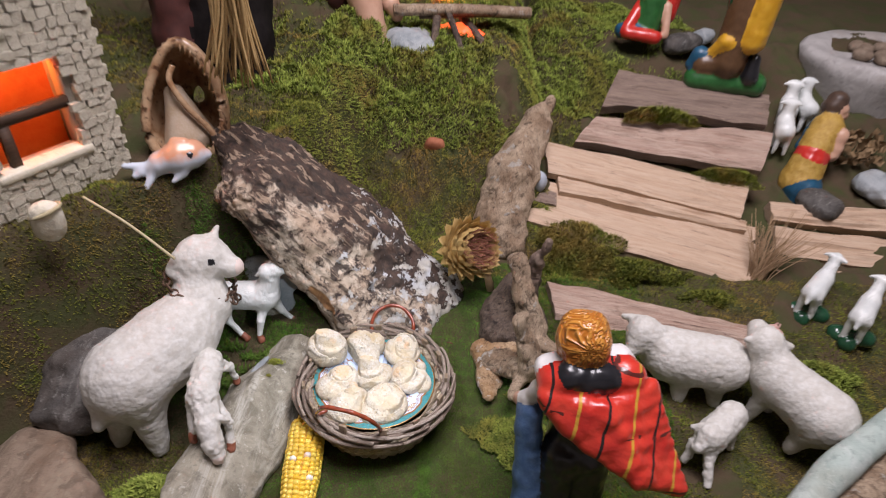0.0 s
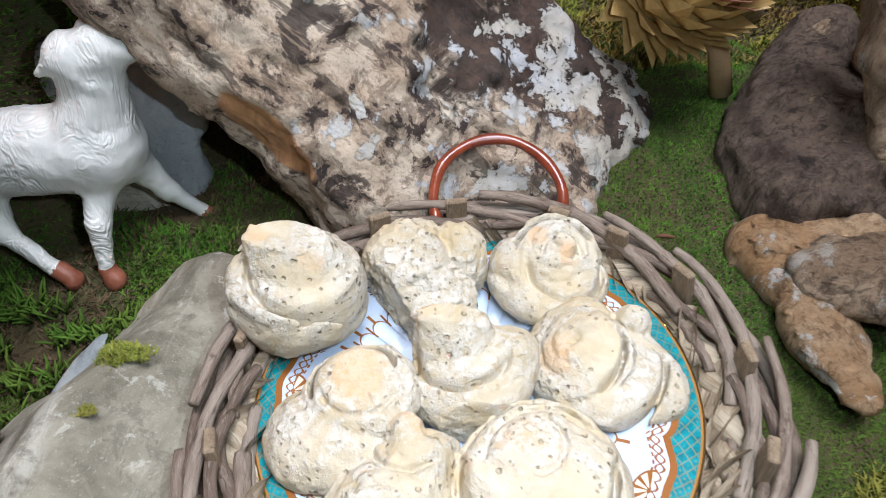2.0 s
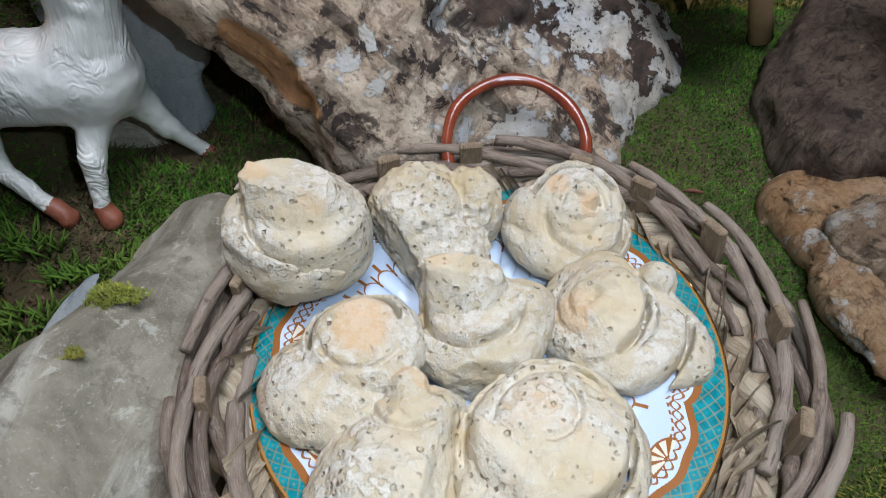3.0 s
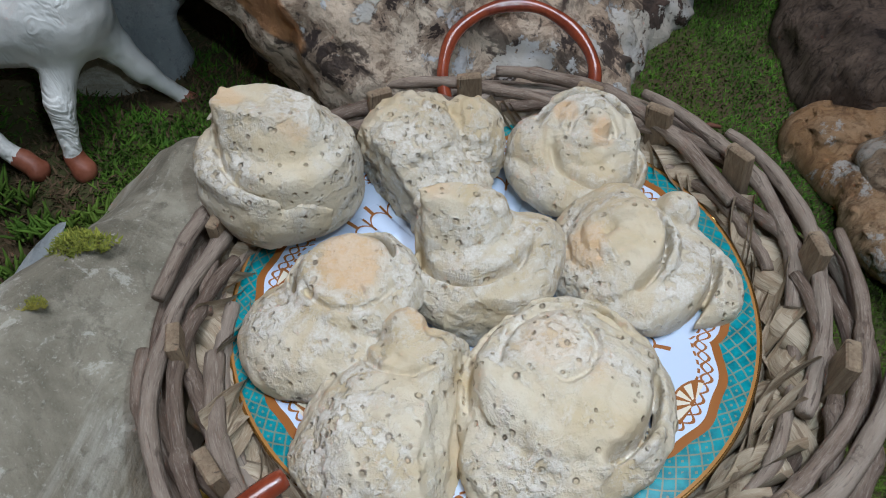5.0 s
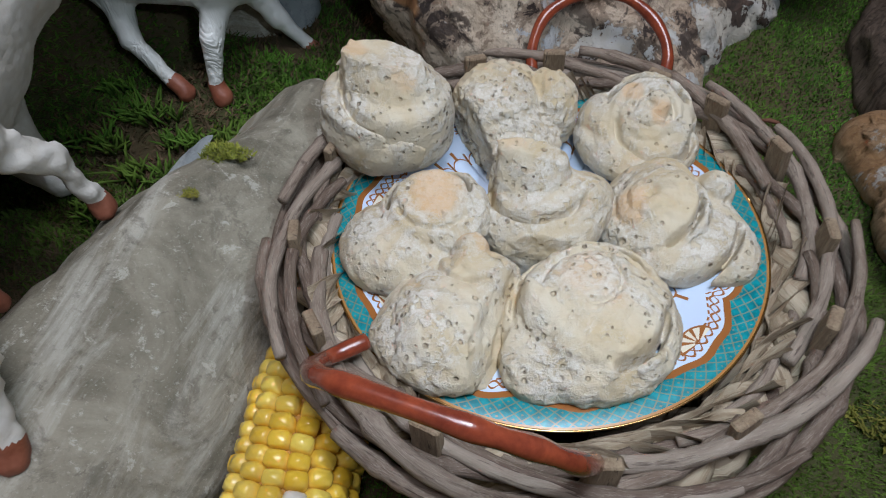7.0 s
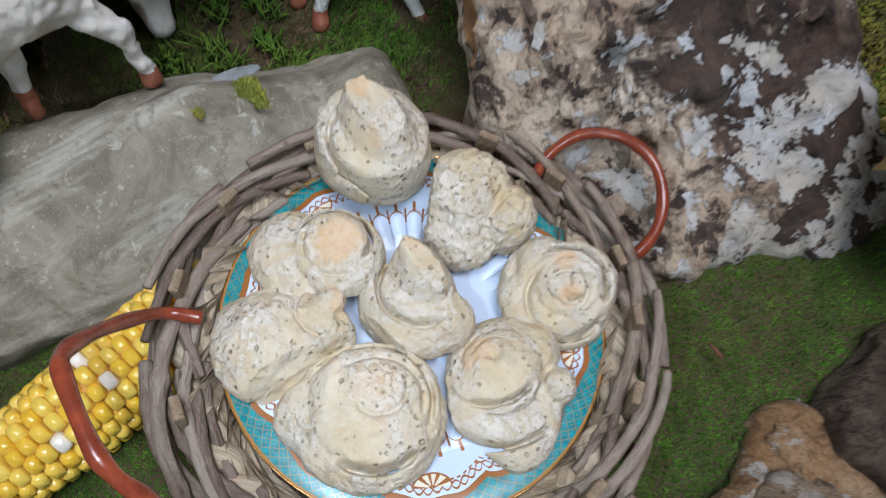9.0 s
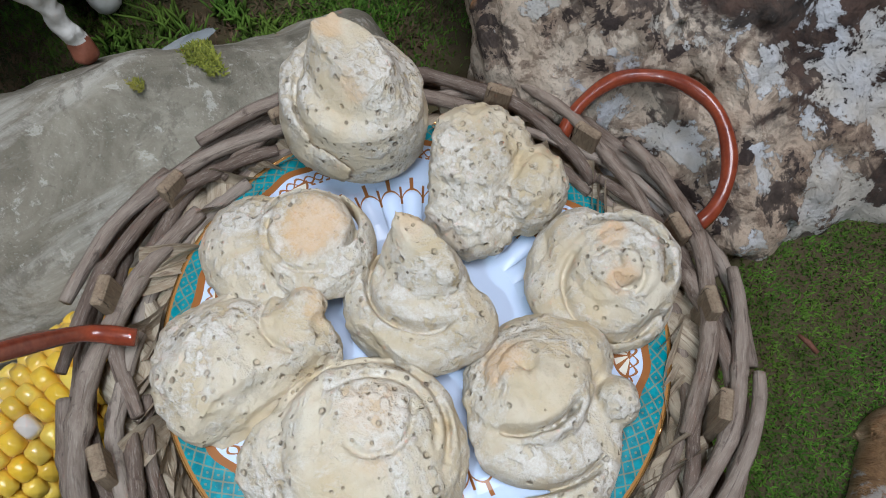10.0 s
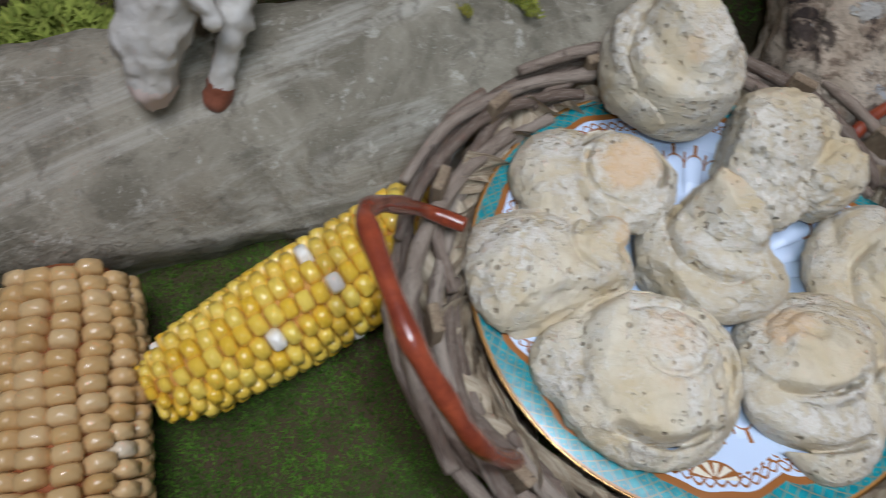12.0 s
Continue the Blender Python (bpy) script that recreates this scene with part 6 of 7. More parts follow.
def build_house():
    """A little house: its front wall runs to the left from the corner, with a lit window."""
    turn = math.degrees(math.atan2(-0.8596, -0.5110))
    base = Matrix.Translation((-0.452, 0.233, 0.29)) @ pose(0, 0, 0, 0, 0, turn)
    h = thing("stone_house", (0, 0, 0), "little house of pale rough stones with a glowing orange window", "house")
    h.matrix_basis = base
    # in the house: x runs along the front wall, y out of it to the back, z up
    w0, w1, z0, z1 = 0.058, 0.185, 0.098, 0.245
    bm = bmesh.new()
    for x0, x1, a, b in ((0, w0, 0, 0.42), (w1, 0.34, 0, 0.42), (w0, w1, 0, z0), (w0, w1, z1, 0.42)):
        m = bmesh.ops.create_cube(bm, size=1)["verts"]
        bmesh.ops.scale(bm, vec=(x1 - x0, 0.03, b - a), verts=m)
        bmesh.ops.translate(bm, vec=((x0 + x1) / 2, -0.019, (a + b) / 2), verts=m)
    m = bmesh.ops.create_cube(bm, size=1)["verts"]
    bmesh.ops.scale(bm, vec=(0.03, 0.30, 0.42), verts=m)
    bmesh.ops.translate(bm, vec=(0.0165, -0.186, 0.21), verts=m)
    part("wall", bm, MORTAR, h)
    bm = bmesh.new()
    m = bmesh.ops.create_grid(bm, x_segments=14, y_segments=14, size=0.5)["verts"]
    bmesh.ops.scale(bm, vec=(0.30, 0.30, 1), verts=m)
    for v in bm.verts:
        v.co = Vector((v.co.x + 0.16, -0.10 + 0.006 * math.sin(v.co.x * 70) * math.cos(v.co.y * 25), v.co.y + 0.20))
    part("window_cloth", bm, ORANGE_CLOTH, h, "orange cloth lit from inside")
    bm = bmesh.new()
    for c, s in (((0.5 * (w0 + w1), -0.010, 0.172), (w1 - w0, 0.012, 0.016)), ((0.158, -0.010, 0.5 * (z0 + 0.165)), (0.014, 0.012, 0.165 - z0))):
        m = bmesh.ops.create_cube(bm, size=1)["verts"]
        bmesh.ops.scale(bm, vec=s, verts=m)
        bmesh.ops.translate(bm, vec=c, verts=m)
    part("window_bar", bm, DARK_WOOD, h, "dark wooden crossbars")
    bm = bmesh.new()
    m = bmesh.ops.create_cube(bm, size=1)["verts"]
    bmesh.ops.scale(bm, vec=(w1 - w0 + 0.02, 0.030, 0.014), verts=m)
    bmesh.ops.translate(bm, vec=((w0 + w1) / 2, -0.004, z0 - 0.004), verts=m)
    bmesh.ops.bevel(bm, geom=bm.edges[:], offset=0.002, segments=1, affect="EDGES")
    part("window_sill", bm, HOUSE_STONE, h)
    r = np.random.default_rng(9)
    shapes = []
    for k in range(6):
        bm = bmesh.new()
        bmesh.ops.create_cube(bm, size=1)
        bmesh.ops.subdivide_edges(bm, edges=bm.edges[:], cuts=1)
        for v in bm.verts:
            v.co += Vector(r.uniform(-0.07, 0.07, 3))
        me = bpy.data.meshes.new("stone")
        bm.to_mesh(me)
        bm.free()
        me.materials.append(HOUSE_STONE)
        shapes.append(me)
    z = 0.0
    row = 0
    while z < 0.36:
        hh = r.uniform(0.012, 0.017)
        x = -0.004 - 0.006 * (row % 2)
        while x < 0.25:
            ww = r.uniform(0.014, 0.026)
            cx, cz = x + ww / 2, z + hh / 2
            if not (w0 - 0.002 < cx < w1 + 0.002 and z0 < cz < z1):
                ob = new("stone", shapes[r.integers(6)])
                ob.parent = h
                ob.matrix_basis = Matrix.Translation((cx, 0.001 + r.uniform(-0.002, 0.002), cz)) @ pose(0, 0, 0, r.uniform(-5, 5), r.uniform(-4, 4), r.uniform(-5, 5)) @ Matrix.Diagonal((ww * 0.95, 0.014, hh * 0.93, 1))
            x += ww
        for cy in np.arange(-0.02, -0.10, -0.02):
            ob = new("stone", shapes[r.integers(6)])
            ob.parent = h
            ob.matrix_basis = Matrix.Translation((-0.002 + r.uniform(-0.002, 0.002), cy, z + hh / 2)) @ pose(0, 0, 0, r.uniform(-5, 5), r.uniform(-4, 4), r.uniform(-5, 5)) @ Matrix.Diagonal((0.014, 0.0195, hh * 0.93, 1))
        z += hh
        row += 1


def make_big_shell_paint():
    p = Paint("brown_shell", 0.35, coat=0.3)
    n = p.noise(30, 5, 0.6, 1.0)
    c = p.mix(n.ramp(0.38, 0.62), (0.34, 0.18, 0.085), (0.55, 0.38, 0.23))
    c = p.mix(p.noise(90, 4).ramp(0.56, 0.68), c, (0.10, 0.045, 0.02))
    p.colour(c)
    p.bump(n, 0.5, 0.003)
    return p.m


def build_big_shell():
    """A cut sea shell standing on end: outer wall, toothed rim and inner whorl."""
    paint = make_big_shell_paint()
    pearl = plain("pearly_shell", (0.44, 0.32, 0.20), (0.60, 0.50, 0.39), 0.3, 30, 0.4, coat=0.4)
    s = thing("helmet_shell", (-0.335, 0.262, 0.33), "large brown sea shell cut open, standing on the mossy bank", "shell")
    s.matrix_basis = Matrix.Translation((-0.335, 0.262, 0.326)) @ pose(0, 0, 0, -12, -8, 8)
    a = np.linspace(0, 2 * np.pi, 73)
    # pear outline, narrow at the top
    ox = 0.064 * np.sin(a) * (1 + 0.30 * np.cos(a)) - 0.016 * np.cos(a)
    oz = 0.100 - 0.100 * np.cos(a)
    ridge = 1 + 0.16 * np.sin(a * 40)
    put("rim", tubes("rim", [(np.stack([ox, 0 * a, oz], -1), 0.0085 * ridge)], 8), paint, s, "ridged brown rim")
    v, f = [], []
    n = len(a)
    for i, (k, dep) in enumerate(((1.0, 0.0), (0.98, 0.03), (0.80, 0.062), (0.5, 0.085), (0.15, 0.095))):
        v.append(np.stack([ox * k, dep + 0 * a, 0.100 + (oz - 0.100) * k], -1))
        if i:
            j = np.arange(n - 1)
            f.append(np.stack([(i - 1) * n + j, (i - 1) * n + j + 1, i * n + j + 1, i * n + j], -1))
    wall = put("wall", mesh_of("wall", np.concatenate(v), np.concatenate(f)), paint, s)
    wall.modifiers.new("thick", "SOLIDIFY").thickness = 0.004
    put("inner_lip", tubes("inner_lip", [(spline([(-0.002, 0.006, 0.165), (-0.012, 0.000, 0.140), (0.006, -0.002, 0.095), (0.030, 0.000, 0.058), (0.038, 0.002, 0.030), (0.020, 0.002, 0.008)], 10), 0.0055)], 8), paint, s)
    me = figure("whorl", [((-0.014, 0.030, 0.040), (-0.020, 0.030, 0.115), 0.044, 0.018, 0)], 0.004, 0.01, 0.001, 40)
    put("whorl", me, pearl, s, "pearly inner whorl")
    bits = [(np.array([x, -0.004, z]), np.array([x * 0.86, -0.006, 0.100 + (z - 0.100) * 0.86])) for x, z in zip(ox[4:36:2], oz[4:36:2])]
    for p0, p1 in bits:
        put("tooth", tubes("tooth", [(np.stack([p0, p1]), np.array([0.0035, 0.0015]))], 6), paint, s)


def build_fish():
    p = Paint("glazed_fish", 0.25, coat=0.3)
    x, y, z = p.xyz()
    c = p.mix(((z - 0.352) * 30.0 + p.noise(40, 2) * 1.0).ramp(0.7, 1.2), (0.62, 0.68, 0.76), (0.70, 0.36, 0.22))
    p.colour(c)
    L = [((-0.345, 0.215, 0.362), (-0.328, 0.222, 0.364), 0.027, 0.024, 0), ((-0.375, 0.205, 0.352), (-0.345, 0.215, 0.360), 0.020, 0.026, 0), ((-0.320, 0.222, 0.362), (-0.304, 0.226, 0.362), 0.019, 0.008, 0),
         ((-0.382, 0.200, 0.346), (-0.430, 0.190, 0.350), 0.010, 0.005, 0), ((-0.382, 0.200, 0.346), (-0.395, 0.178, 0.318), 0.010, 0.005, 0), ((-0.405, 0.190, 0.340), (-0.412, 0.185, 0.336), 0.008, 0.006, 0),
         ((-0.340, 0.200, 0.338), (-0.352, 0.188, 0.328), 0.009, 0.004, 0), ((-0.350, 0.215, 0.388), (-0.335, 0.217, 0.388), 0.007, 0.006, 0), ((-0.322, 0.2025, 0.372), (-0.322, 0.2022, 0.372), 0.0045, 0.0045, 1, 0.001)]
    put("fish_figurine", figure("fish_figurine", L, 0.0022, 0.008), [p.m, BLACK], label="glazed white and salmon porcelain fish in the shell", category="fish figurine")


def build_bank_bits():
    bag = lump("pebble", (0.022, 0.016, 0.034), 0.003, 0.06, 0.8, 2.5, 41)
    bag.transform(pose(-0.470, 0.030, 0.345, 8, 4, 30))
    ob = put("pebble", bag, HOUSE_STONE, label="upright pale pebble tied with a cord band", category="stone")
    a = np.linspace(0, 2 * np.pi, 30)
    put("band", tubes("band", [(np.stack([-0.470 + 0.023 * np.cos(a), 0.030 + 0.018 * np.sin(a), 0.362 + 0.010 * np.cos(a)], -1), 0.003)], 6), CORD, ob)
    straw = plain("dry_straw", (0.36, 0.22, 0.08), (0.52, 0.36, 0.16), 0.7, 120)
    t = thing("straw_bundle", (-0.235, 0.245, 0.60), "hanging bundle of dry yellow straw", "straw")
    r = np.random.default_rng(12)
    for k in range(52):
        x0, y0 = r.uniform(-0.022, 0.022), r.uniform(-0.02, 0.02)
        x1, y1 = x0 * 1.6 - 0.006 + r.uniform(-0.02, 0.02), y0 * 1.4 + r.uniform(-0.012, 0.012)
        z1 = -0.09 - r.uniform(0, 0.035)
        pts = spline([(x0, y0, 0.08), (x0 * 1.1, y0, 0.0), (x1, y1, z1)], 5)
        put("stalk", tubes("stalk", [(pts, np.linspace(0.0034, 0.0016, len(pts)))], 5), straw, t)
    branch = tubes("branch", [(spline([(-0.40, 0.66, 0.30), (-0.36, 0.52, 0.52), (-0.235, 0.25, 0.69)], 10), 0.009)])
    put("branch", branch, DARK_WOOD, label="dark leaning branch that carries the straw", category="branch")
    shard = lump("shard", (0.022, 0.012, 0.026), 0.003, 0.1, 0.8, 3, 43)
    shard.transform(pose(0.068, 0.548, 0.235, 20, 10, 0))
    put("terracotta_shard", shard, plain("terracotta", (0.30, 0.09, 0.04), (0.38, 0.14, 0.07), 0.8), label="terracotta shard in the moss", category="shard")


build_house()
build_big_shell()
build_fish()
build_bank_bits()


# ---- planks and stump ----
def plank(name, corners, thick, material, label, seed, rough=0.004, group="", bow=0.0):
    """A split board. corners: near left, near right, far right, far left of its upper face."""
    bl, br, tr, tl = [np.array(c, float) for c in corners]
    nu, nv = 70, 12
    u, v = np.meshgrid(np.linspace(0, 1, nu), np.linspace(0, 1, nv), indexing="ij")
    u, v = u.ravel()[:, None], v.ravel()[:, None]
    top = (bl * (1 - u) + br * u) * (1 - v) + (tl * (1 - u) + tr * u) * v
    n = np.cross(br - bl, tl - bl)
    n /= np.linalg.norm(n)
    side = (tl - bl) / np.linalg.norm(tl - bl)
    q = np.concatenate([u * 7, v * 0.0 + seed, v * 0], -1)
    edge = (np.abs(v - 0.5) * 2) ** 4
    wob = fbm(np.concatenate([u * 9, 0 * u + seed, np.round(v) * 5], -1), 1.0, 3, seed)[:, None]
    grain = fbm(np.concatenate([u * 5, v * 9 + seed, 0 * u], -1), 1.0, 3, seed)[:, None]
    top = top + side * wob * edge * rough * 0.45 + n * (grain * rough + bow * (1 - (2 * v - 1) ** 2) - edge * rough)
    low = top - n * thick + side * 0.0
    verts = np.concatenate([top, low])
    i, j = np.meshgrid(np.arange(nu - 1), np.arange(nv - 1), indexing="ij")
    f = np.stack([i * nv + j, (i + 1) * nv + j, (i + 1) * nv + j + 1, i * nv + j + 1], -1).reshape(-1, 4)
    m = nu * nv
    faces = [f, f[:, ::-1] + m]
    k = np.arange(nu - 1)
    for row, flip in ((0, False), (nv - 1, True)):
        s = np.stack([k * nv + row, k * nv + row + m, (k + 1) * nv + row + m, (k + 1) * nv + row], -1)
        faces.append(s[:, ::-1] if flip else s)
    k = np.arange(nv - 1)
    for col, flip in ((0, True), (nu - 1, False)):
        s = np.stack([col * nv + k, col * nv + k + m, col * nv + k + 1 + m, col * nv + k + 1], -1)
        faces.append(s[:, ::-1] if flip else s)
    # the grain runs along the board: keep the mesh in its own frame
    x = (br - bl) / np.linalg.norm(br - bl)
    y = np.cross(n, x)
    frame_m = Matrix(((x[0], y[0], n[0], bl[0]), (x[1], y[1], n[1], bl[1]), (x[2], y[2], n[2], bl[2]), (0, 0, 0, 1)))
    me = mesh_of(name, (verts - bl) @ np.stack([x, y, n], -1), np.concatenate(faces), False)
    ob = put(name, me, material, label=label, category="plank", group=group)
    ob.matrix_basis = frame_m
    return ob


STEPS = "planks of the stepped ramp"
plank("plank", [(0.262, 0.448, 0.126), (0.752, 0.325, 0.074), (0.787, 0.470, 0.128), (0.292, 0.560, 0.170)], 0.022, PLANK, "pale freshly split plank with a curved notch", 3, 0.004, STEPS)
plank("plank", [(0.352, 0.512, 0.168), (0.756, 0.445, 0.135), (0.765, 0.480, 0.142), (0.350, 0.560, 0.180)], 0.018, PLANK, "narrow pale split plank under a wider one", 5, 0.004, STEPS)
plank("plank", [(0.328, 0.552, 0.192), (0.748, 0.470, 0.152), (0.790, 0.565, 0.180), (0.318, 0.642, 0.225)], 0.018, PLANK, "wide pale split plank with straight grain", 8, 0.004, STEPS)
plank("plank", [(0.395, 0.650, 0.225), (0.823, 0.600, 0.200), (0.880, 0.712, 0.250), (0.455, 0.725, 0.258)], 0.026, PLANK_PINK, "rough pinkish split plank with deep cracks", 11, 0.007, STEPS)
plank("plank", [(0.470, 0.760, 0.278), (0.862, 0.722, 0.258), (0.890, 0.815, 0.302), (0.520, 0.870, 0.325)], 0.026, PLANK_OLD, "weathered dark grey plank with moss at its edge", 14, 0.006, STEPS)
plank("plank", [(0.322, 0.190, 0.076), (0.680, 0.135, 0.060), (0.690, 0.195, 0.082), (0.312, 0.275, 0.102)], 0.045, PLANK_PINK, "long split log with a fibrous upper face behind the sheep", 17, 0.006)
RIGHT = "planks beside the grass"
plank("plank", [(0.838, 0.500, 0.130), (1.30, 0.480, 0.125), (1.30, 0.545, 0.150), (0.838, 0.545, 0.152)], 0.030, PLANK, "split log with a reddish core beside the grass", 21, 0.006, RIGHT)
plank("plank", [(0.825, 0.415, 0.095), (1.30, 0.370, 0.085), (1.30, 0.455, 0.115), (0.835, 0.485, 0.125)], 0.022, PLANK, "pale plank beside the dry grass", 23, 0.005, RIGHT)
plank("plank", [(0.805, 0.335, 0.072), (1.30, 0.300, 0.060), (1.30, 0.352, 0.080), (0.812, 0.392, 0.092)], 0.030, PLANK, "pale plank lying behind the small sheep", 26, 0.005, RIGHT)


def build_stump():
    L = [((0.205, 0.425, 0.09), (0.232, 0.500, 0.20), 0.052, 0.045, 0), ((0.232, 0.500, 0.20), (0.292, 0.600, 0.285), 0.046, 0.030, 0), ((0.292, 0.600, 0.285), (0.322, 0.645, 0.312), 0.028, 0.014, 1), ((0.245, 0.40, 0.09), (0.262, 0.47, 0.17), 0.034, 0.026, 0), ((0.262, 0.47, 0.17), (0.315, 0.60, 0.285), 0.022, 0.016, 1)]
    me = figure("tree_stump", L, 0.005, 0.012, 0.006, 40.0, octaves=4)
    put("tree_stump", me, [DRIFT, DRIFT], label="grey weathered stump rising beside the planks", category="stump")


build_stump()


def build_thistle():
    """A dried artichoke head on a stem: rows of pointed scales and a rusty tuft."""
    scale_paint = plain("straw_scale", (0.44, 0.27, 0.08), (0.58, 0.42, 0.17), 0.55, 150, 0.4)
    tuft_paint = plain("rust_tuft", (0.28, 0.10, 0.06), (0.44, 0.20, 0.13), 0.9, 200)
    stem_paint = plain("pale_stem", (0.42, 0.26, 0.12), (0.52, 0.35, 0.19), 0.7)
    t = thing("dried_artichoke", (0.158, 0.262, 0.175), "dried straw-coloured artichoke head with a rusty tuft", "artichoke")
    t.matrix_basis = Matrix.Translation((0.150, 0.266, 0.170)) @ pose(0, 0, 0, 52, 30, 14)
    put("stem", tubes("stem", [([(0.200, 0.262, 0.075), (0.190, 0.266, 0.11), (0.165, 0.270, 0.150)], [0.0085, 0.0075, 0.0065])], 10), stem_paint, None)
    bpy.data.objects["stem"].parent = t
    bpy.data.objects["stem"].matrix_parent_inverse = t.matrix_basis.inverted()
    core = put("core", lump("core", (0.040, 0.040, 0.032), 0.004, 0.05, 0.8, 2.0, 3), scale_paint, t)
    bm = bmesh.new()
    pts = [(-0.011, 0, 0.0), (0.011, 0, 0.0), (0.011, 0.012, 0.004), (-0.011, 0.012, 0.004), (0, 0.030, 0.009), (0, 0.008, 0.008), (0, 0.030, 0.0075)]
    vs = [bm.verts.new(p) for p in pts]
    for q in ((0, 1, 5), (1, 2, 5), (2, 4, 5), (4, 3, 5), (3, 0, 5), (1, 0, 3, 2), (2, 3, 4)):
        bm.faces.new([vs[k] for k in q])
    me = bpy.data.meshes.new("scale")
    bm.to_mesh(me)
    bm.free()
    me.materials.append(scale_paint)
    r = np.random.default_rng(4)
    for ring_k in range(7):
        lat = -0.75 + 0.26 * ring_k
        count = int(8 + 9 * math.cos(lat))
        for k in range(count):
            lon = 2 * math.pi * (k + 0.5 * (ring_k % 2)) / count
            n = Vector((math.cos(lon) * math.cos(lat), math.sin(lon) * math.cos(lat), math.sin(lat)))
            p = Vector((n.x * 0.041, n.y * 0.041, n.z * 0.034))
            ob = new("scale", me)
            ob.parent = core
            up = Vector((0, 0, 1)) - n * n.z + n * r.uniform(0.25, 0.55)
            up.normalize()
            side = up.cross(n).normalized()
            m = Matrix((side, up, side.cross(up))).transposed().to_4x4()
            ob.matrix_basis = Matrix.Translation(p) @ m @ Matrix.Diagonal((r.uniform(0.8, 1.1), r.uniform(0.8, 1.1), 1, 1))
    hairs = []
    for k in range(420):
        a, b = r.uniform(0, 2 * np.pi), np.sqrt(r.uniform(0, 1)) * 0.031
        p0 = np.array([b * np.cos(a), b * np.sin(a), 0.024])
        hairs.append((np.stack([p0, p0 + np.array([0.25 * p0[0] + r.uniform(-0.004, 0.004), 0.25 * p0[1] + r.uniform(-0.004, 0.004), 0.022 + r.uniform(0, 0.012)])]), np.array([0.0007, 0.0003])))
    put("tuft", tubes("tuft", hairs, 3), tuft_paint, t, "rusty red tuft")


build_thistle()


